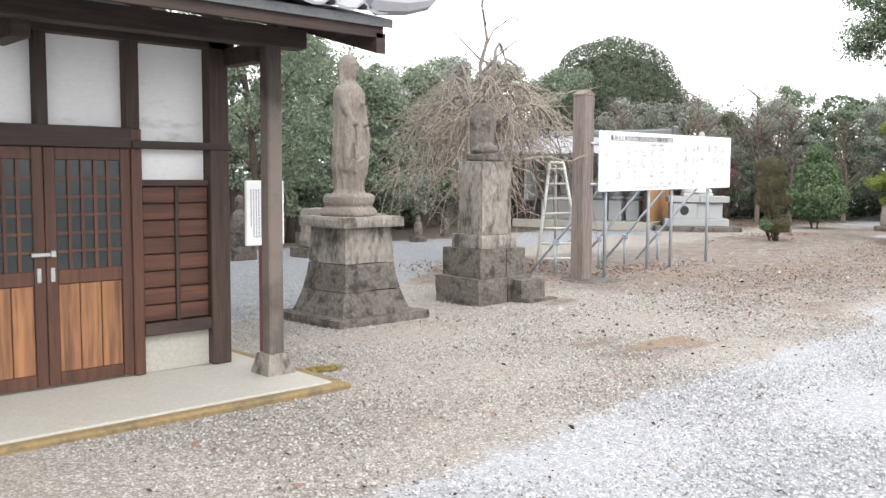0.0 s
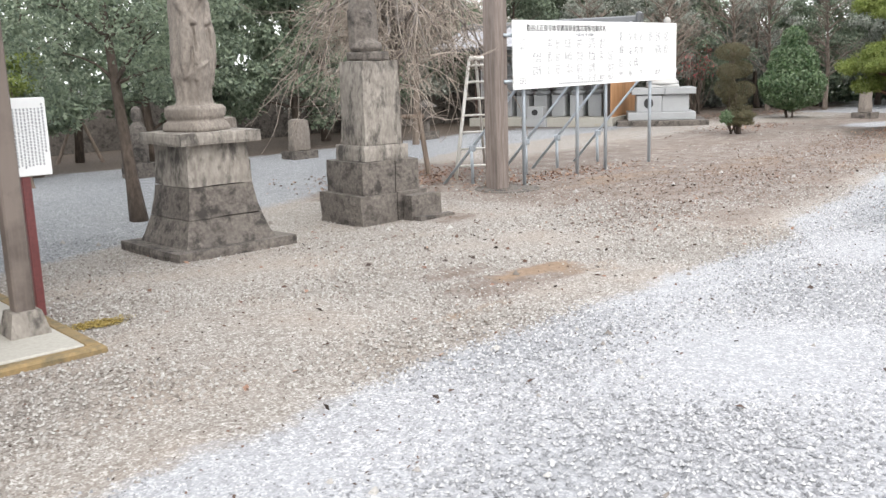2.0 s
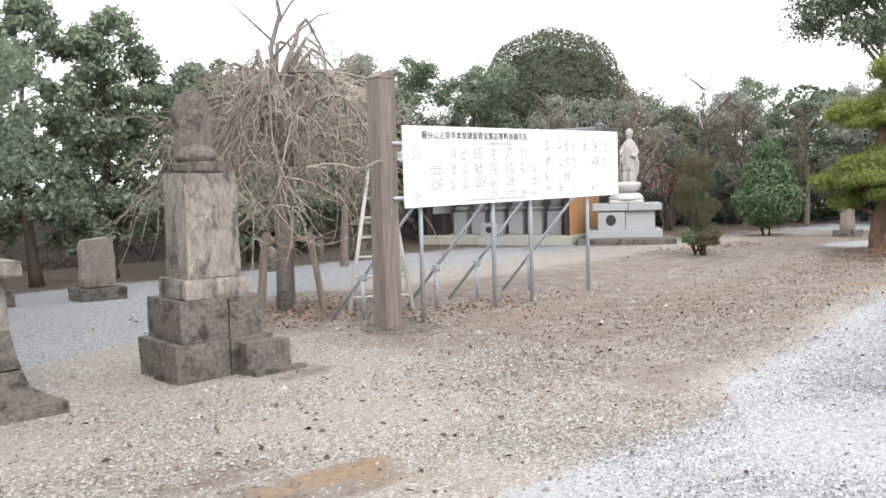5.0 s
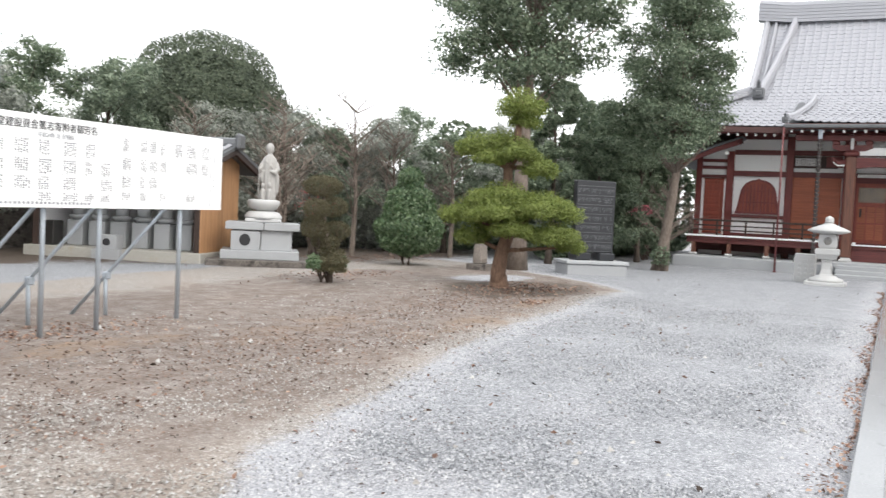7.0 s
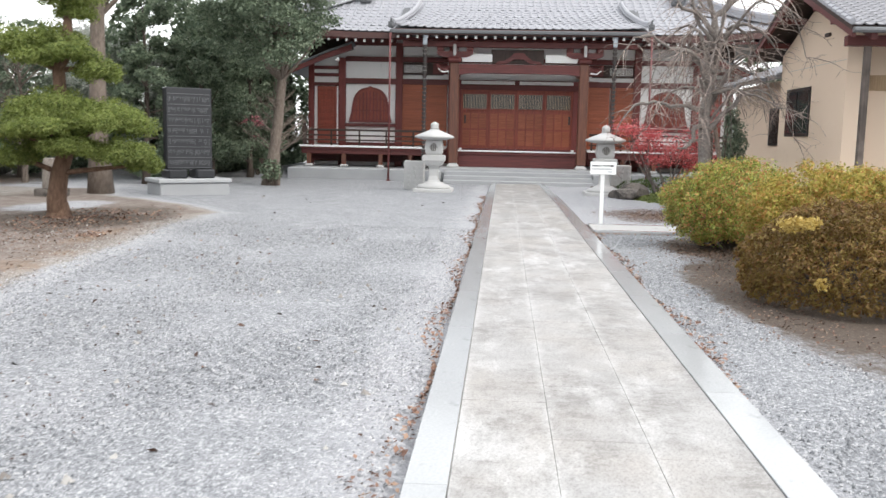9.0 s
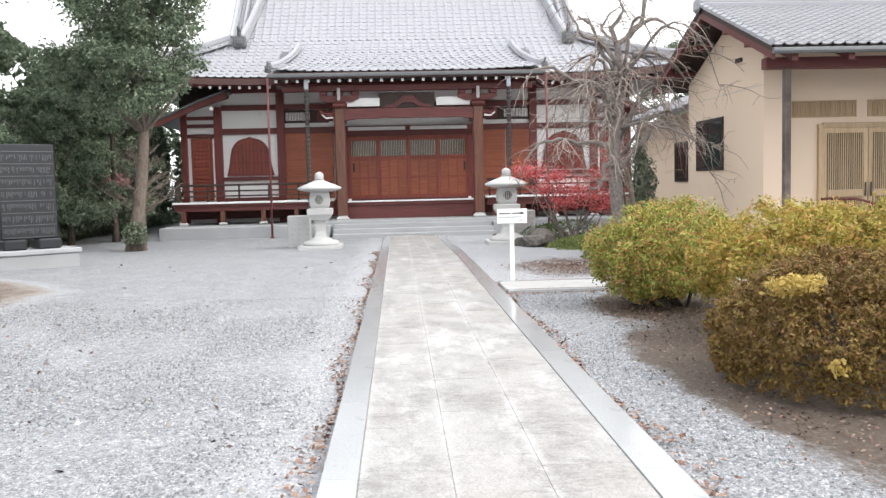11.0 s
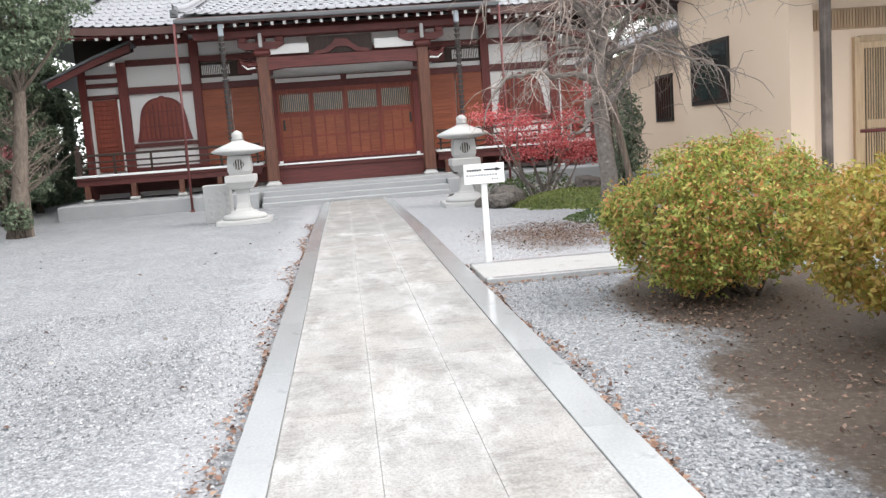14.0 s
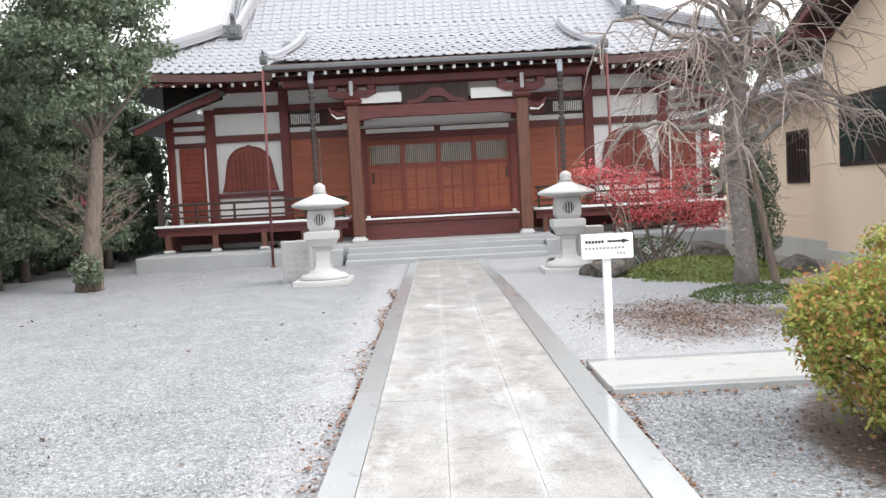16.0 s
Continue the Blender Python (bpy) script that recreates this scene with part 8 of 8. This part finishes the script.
def bare_tree(name, at, h, seed, label):
    rs = random.Random(seed)
    x, y = at
    root = thing(name, (x, y, g(x, y)), label, "tree", "bare trees")
    bm = tube([(x, y, -0.1), (x + 0.1, y, h * 0.4), (x, y + 0.1, h * 0.95)], [0.09, 0.06, 0.012], 6)
    for i in range(34):
        k = rs.uniform(0.25, 0.95)
        a = rs.uniform(0, 6.28)
        l = h * 0.42 * (1.1 - k * 0.8)
        s = Vector((x, y, h * k))
        e = s + Vector((math.cos(a) * l, math.sin(a) * l, l * rs.uniform(0.4, 1.0)))
        pts, rad = limb(s, e, 0.022, 0.005, 0.1, 3, seed + i)
        tube(pts, rad, 4, bm)
        for j in range(4):
            m_ = s.lerp(e, rs.uniform(0.3, 0.9))
            e2 = m_ + Vector((rs.uniform(-1, 1), rs.uniform(-1, 1), rs.uniform(0.1, 0.9))) * l * 0.5
            tube([m_, m_.lerp(e2, 0.5) + Vector((0, 0, 0.03)), e2], [0.010, 0.007, 0.003], 3, bm)
    part("branch_mass", bm, M_BARKPALE, root)["kind"] = "stuff"


for i, (x, y, h) in enumerate(((26.5, 15.5, 4.2), (28.6, 14.6, 4.4), (30.5, 14.4, 3.8), (26.0, 18.2, 4.0), (15.6, 14.8, 4.0), (25.6, 15.0, 3.4), (32.5, 13.4, 3.6), (34.28, 6.92, 2.7))):
    bare_tree("bare_winter_tree", (x, y), h, 400 + i, "leafless twiggy winter tree in the yard")
# red and pink shrubs far back
shrub("red_leaved_shrub", (28.0, 15.5), [(28.0, 15.5, 1.6, 0.7, 0.7, 0.6)], 220, 0.06, M_MAPLE, "thin red-leaved shrub in the belt", "shrub", stems=20)
shrub("pink_flowering_shrub", (40.5, 9.3), [(40.5, 9.3, 1.6, 0.7, 0.6, 0.4)], 1500, 0.08, M_PINKBLOOM, "pink flowering shrub beyond the hall", "shrub", stems=10)
shrub("yellow_clipped_bush", (7.3, 14.6), [(7.3, 14.6, 1.55, 0.4, 0.4, 0.18), (7.5, 14.7, 1.9, 0.3, 0.3, 0.15)], 1600, 0.06, M_LEAFPINE, "small yellow-green cloud-clipped garden shrub", "shrub", stems=8)
tree("slanting_old_tree", (7.1, 10.05), 4.5, 1.75, 0.085, 1.75, 18, 30000, 0.056, M_LEAFMID, "small slanting tree with thin foliage", 61, lean=(0.1, 0.9))

# boundary wall and hedge behind the belt
bw = thing("boundary_wall", (12, 20.2, 0), "low dark weathered boundary wall", "wall", kind="structure")
part("wall", box(-20, 24, 20.1, 20.25, -0.1, 1.15, 0.01), M_STONE, bw)
for i in range(20):
    part("wall_pier", box(-19 + i * 2.2, -18.85 + i * 2.2, 20.04, 20.31, -0.1, 1.2, 0.01), M_STONE, bw)
def hedge(x0, y0, x1, y1, h, w, n, mat, label):
    t = rng.random((n, 1))
    ux, uy = x1 - x0, y1 - y0
    L = math.hypot(ux, uy)
    nx, ny = -uy / L, ux / L
    a = rng.normal(size=(n, 2))
    a /= np.linalg.norm(a, axis=1, keepdims=True)
    wob = 1 + 0.18 * np.sin(t * L * 1.3) + 0.1 * np.sin(t * L * 3.7)
    off = a[:, :1] * w * wob
    z = h * 0.5 * wob[:, 0] * (1 + a[:, 1])
    p = np.concatenate([x0 + ux * t + nx * off, y0 + uy * t + ny * off, z[:, None]], 1)
    d = np.stack([nx * a[:, 0], ny * a[:, 0], a[:, 1]], 1)
    ob = quads("hedge", leaf_quads(p, 0.20, d, 0.8, 0.8, simple=True), mat)
    tagged(ob, label, "hedge", kind="stuff")
hedge(-25, 21.5, 24, 22.5, 3.3, 1.1, 46000, M_LEAFDARK, "dark boundary hedge beyond the wall")
hedge(24, 23.5, 37, 16.5, 3.0, 1.0, 28000, M_LEAFGREY, "greyish hedge behind the bare trees")
hedge(37, 16.0, 52, 13.0, 4.0, 1.2, 20000, M_LEAFDARK, "dark hedge beside the hall")
hedge(30, 38, 75, 22, 5.5, 2.0, 10000, M_LEAFMID, "far tree line")
hedge(35.5, 11.2, 54, 10.8, 4.8, 1.3, 34000, M_LEAFDARK, "dark shrubs along the hall's flank")
hedge(40, -11, 56, -13, 4.0, 1.2, 9000, M_LEAFDARK, "dark hedge behind the hall")
hedge(-25, -20, -22, 22, 4.5, 1.5, 8000, M_LEAFMID, "hedge closing the yard behind the walker")
hedge(-22, -21, 45, -21, 4.5, 1.5, 9000, M_LEAFMID, "hedge closing the yard beyond the house")

# small old stones along the back
for x, y, w_, h, kind_ in ((8.95, 14.05, 0.30, 1.15, "statue"), (10.3, 13.7, 0.42, 0.9, "slab"), (12.3, 14.4, 0.34, 0.75, "slab"), (16.1, 16.3, 0.18, 0.6, "statue"), (16.8, 15.8, 0.30, 0.9, "lantern"), (27.2, 9.9, 0.36, 0.8, "slab"), (14.2, 15.2, 0.2, 0.6, "statue")):
    z = g(x, y)
    t = thing("old_memorial_stone", (x, y, z), "small old weathered memorial stone on a block" if kind_ != "slab" else "old upright memorial slab on the gravel", "memorial stone", "old memorial stones")
    part("base", stone_block(x - w_ * 0.8, x + w_ * 0.8, y - w_ * 0.7, y + w_ * 0.7, z - 0.05, z + 0.2 * h, 0.015, x), M_STONE, t)
    if kind_ == "slab":
        bm = stone_block(x - w_ * 0.55, x + w_ * 0.55, y - w_ * 0.3, y + w_ * 0.3, z + 0.2 * h, z + h, 0.02, x + 1, 4, 0.02, 0.12)
    elif kind_ == "statue":
        bm = jitter(lathe([(0.5 * w_, 0), (0.52 * w_, 0.3 * h), (0.45 * w_, 0.5 * h), (0.22 * w_, 0.58 * h), (0.3 * w_, 0.66 * h), (0.25 * w_, 0.76 * h), (0.03, 0.8 * h)], 12, (x, y, z + 0.2 * h)), 0.015, 6)
    else:
        bm = lathe([(0.35 * w_, 0), (0.3 * w_, 0.3 * h), (0.8 * w_, 0.36 * h), (0.5 * w_, 0.42 * h), (0.5 * w_, 0.6 * h), (1.0 * w_, 0.64 * h), (0.3 * w_, 0.78 * h), (0.03, 0.82 * h)], 8, (x, y, z + 0.2 * h))
    part("stone", bm, M_STONE if kind_ != "slab" else M_STATUE, t)


# ---- loose stone and leaves on the ground ----
def pebbles(name, pos, size, mat, label):
    """Many small angular stones, half sunk."""
    n = len(pos)
    base = np.array([(1, 0, -0.3), (0, 1, -0.3), (-1, 0, -0.3), (0, -1, -0.3), (0, 0, 0.75)])
    s = size * rng.uniform(0.5, 1.3, (n, 1, 1)) * rng.uniform(0.6, 1.3, (n, 5, 1))
    v = base[None] * s
    v[:, 4, :2] += size * rng.uniform(-0.4, 0.4, (n, 2))
    a = rng.uniform(0, 6.28, n)
    tl = rng.uniform(-0.6, 0.6, n)
    c, sn = np.cos(a)[:, None], np.sin(a)[:, None]
    x = v[:, :, 0] * c - v[:, :, 1] * sn
    y = v[:, :, 0] * sn + v[:, :, 1] * c
    z = v[:, :, 2] + x * np.tan(tl)[:, None] * 0.5
    V = np.stack([x, y, z], -1) + pos[:, None, :]
    tri = np.array([(0, 1, 4), (1, 2, 4), (2, 3, 4), (3, 0, 4)])
    F = (tri[None] + (np.arange(n) * 5)[:, None, None]).reshape(-1, 3)
    me = bpy.data.meshes.new(name)
    me.vertices.add(n * 5)
    me.vertices.foreach_set("co", V.astype(np.float32).ravel())
    me.loops.add(len(F) * 3)
    me.loops.foreach_set("vertex_index", F.astype(np.int32).ravel())
    me.polygons.add(len(F))
    me.polygons.foreach_set("loop_start", np.arange(0, len(F) * 3, 3, dtype=np.int32))
    me.update(calc_edges=True)
    me.materials.append(mat)
    tagged(new(name, me), label, "gravel", kind="stuff")


def strew(n, x0, x1, y0, y1):
    p = np.stack([rng.uniform(x0, x1, n), rng.uniform(y0, y1, n)], 1)
    ok = ~((np.abs(p[:, 1]) < 0.87)) & ~((p[:, 0] < 4.64) & (p[:, 1] > 4.94)) & ~((p[:, 0] > 22.7) & (p[:, 0] < 23.86) & (p[:, 1] < -0.9))
    return p[ok]


P = np.concatenate([strew(98000, 2.5, 12, 0.9, 6.5), strew(50000, 11.5, 23, 0.9, 5.8), strew(20000, 3.0, 13, 6.0, 9.5), strew(30000, 12, 23, -4.2, -0.8), strew(12000, 13, 21, 5, 9)])
wz, dz, sz_, tz_, ez_ = zones(P[:, 0], P[:, 1])
u = rng.random(len(P))
H = gz(P[:, 0], P[:, 1])
pos = np.concatenate([P, H[:, None] + 0.004], 1)
isw = (wz + 0.15 * rng.normal(size=len(P)) > 0.5) & (dz < 0.5)
isd = (dz > 0.5) & (sz_ < 0.5)
isb = ~isw & ~isd & (sz_ < 0.5) & (u < 0.85 - 0.5 * tz_ - 0.5 * ez_)
pebbles("pale_gravel", pos[isw], 0.0105, M_PEBBLEWHITE, "loose pale crushed stone")
pebbles("buff_gravel", pos[isb], 0.0105, M_PEBBLEBROWN, "loose buff crushed stone")
pebbles("grey_gravel", pos[isd], 0.010, M_PEBBLEDARK, "loose blue-grey crushed stone")
# a few larger stones
Q = strew(260, 3, 22, 1.2, 9.5)
pebbles("scattered_stones", np.concatenate([Q, gz(Q[:, 0], Q[:, 1])[:, None] + 0.008], 1), 0.032, M_PEBBLEBROWN, "scattered larger stones")


def litter(name, xy, size, mat, label, lift=0.012):
    n = len(xy)
    pos = np.concatenate([xy, (gz(xy[:, 0], xy[:, 1]) + lift)[:, None]], 1)
    up = np.tile(np.array([[0, 0, 1.0]]), (n, 1))
    tagged(quads(name, leaf_quads(pos, size, up, 0.35, 0.6), mat), label, "fallen leaves", kind="stuff")


def round_patch(n, cx, cy, rx, ry):
    a, r = rng.uniform(0, 6.28, n), np.sqrt(rng.random(n)) * np.minimum(1.4, 0.75 + 0.25 * rng.normal(size=n))
    return np.stack([cx + rx * r * np.cos(a), cy + ry * r * np.sin(a)], 1)


edge_n = 1500
kx = rng.uniform(9, 31, edge_n)
kl = np.stack([kx, 0.88 + np.abs(rng.normal(size=edge_n)) * 0.05 * (1 + np.sin(kx * 2.1))], 1)
kx2 = rng.uniform(14, 24, 700)
kr = np.stack([kx2, -0.89 - np.abs(rng.normal(size=700)) * 0.06 * (1 + np.sin(kx2 * 1.7))], 1)
kx3 = rng.uniform(-3.2, -0.9, 160)
ks = np.stack([22.68 - np.abs(rng.normal(size=160)) * 0.05, kx3], 1)
litter("kerbside_leaves", np.concatenate([kl, kr, ks]), 0.04, M_LITTER, "brown leaves gathered along the kerbs", 0.02)
litter("fallen_leaves", np.concatenate([round_patch(1500, 11.5, 10.2, 2.0, 1.6), round_patch(700, 13, 8.5, 2.6, 0.8), round_patch(900, 22.5, 6.9, 2.4, 1.2), round_patch(120, 20.6, 5.9, 0.5, 0.25), round_patch(500, 22, 10.6, 2.5, 1.3), strew(260, 3, 21, 3.2, 8), round_patch(900, 28, 14, 6, 1.5)]), 0.05, M_LITTER, "fallen brown leaves strewn on the gravel")
litter("bed_leaves", np.concatenate([round_patch(1300, 21, -2.2, 1.4, 0.9), round_patch(1100, 18.8, -2.3, 2.0, 1.2), round_patch(5200, 26.2, -2.5, 1.9, 1.3), round_patch(500, 16.5, -1.9, 1.7, 0.7)]), 0.03, M_DULLLITTER, "small dull brown leaves fallen round the shrubs")
litter("dark_leaves", np.concatenate([strew(170, 2.5, 16, 0.9, 7.5), strew(70, 14, 30, 0.9, 6), round_patch(40, 8.5, 5.5, 3, 1.0)]), 0.055, M_LITTERDARK, "dark withered leaves scattered on the gravel")

litter("leaf_fragments", np.concatenate([strew(3200, 2.6, 14, 2.4, 8.5), strew(1300, 12, 23, 2.5, 9)]), 0.022, M_LITTERDARK, "dark leaf fragments trodden into the buff gravel", 0.014)
litter("trodden_litter", np.concatenate([round_patch(2600, 14.5, 6.2, 4.5, 1.7), round_patch(1500, 19.5, 6.8, 3.0, 1.3), round_patch(350, 10.5, 5.3, 1.6, 0.9)]), 0.034, M_DULLLITTER, "reddish-brown leaf litter trodden into bare ground")
litter("moss_crumbs", round_patch(1600, 4.82, 5.63, 0.22, 0.12), 0.018, islands("ochre_moss", [(0.16, 0.11, 0.03), (0.27, 0.20, 0.05), (0.34, 0.27, 0.09)]), "ochre moss growing on the gravel by the apron", 0.012)
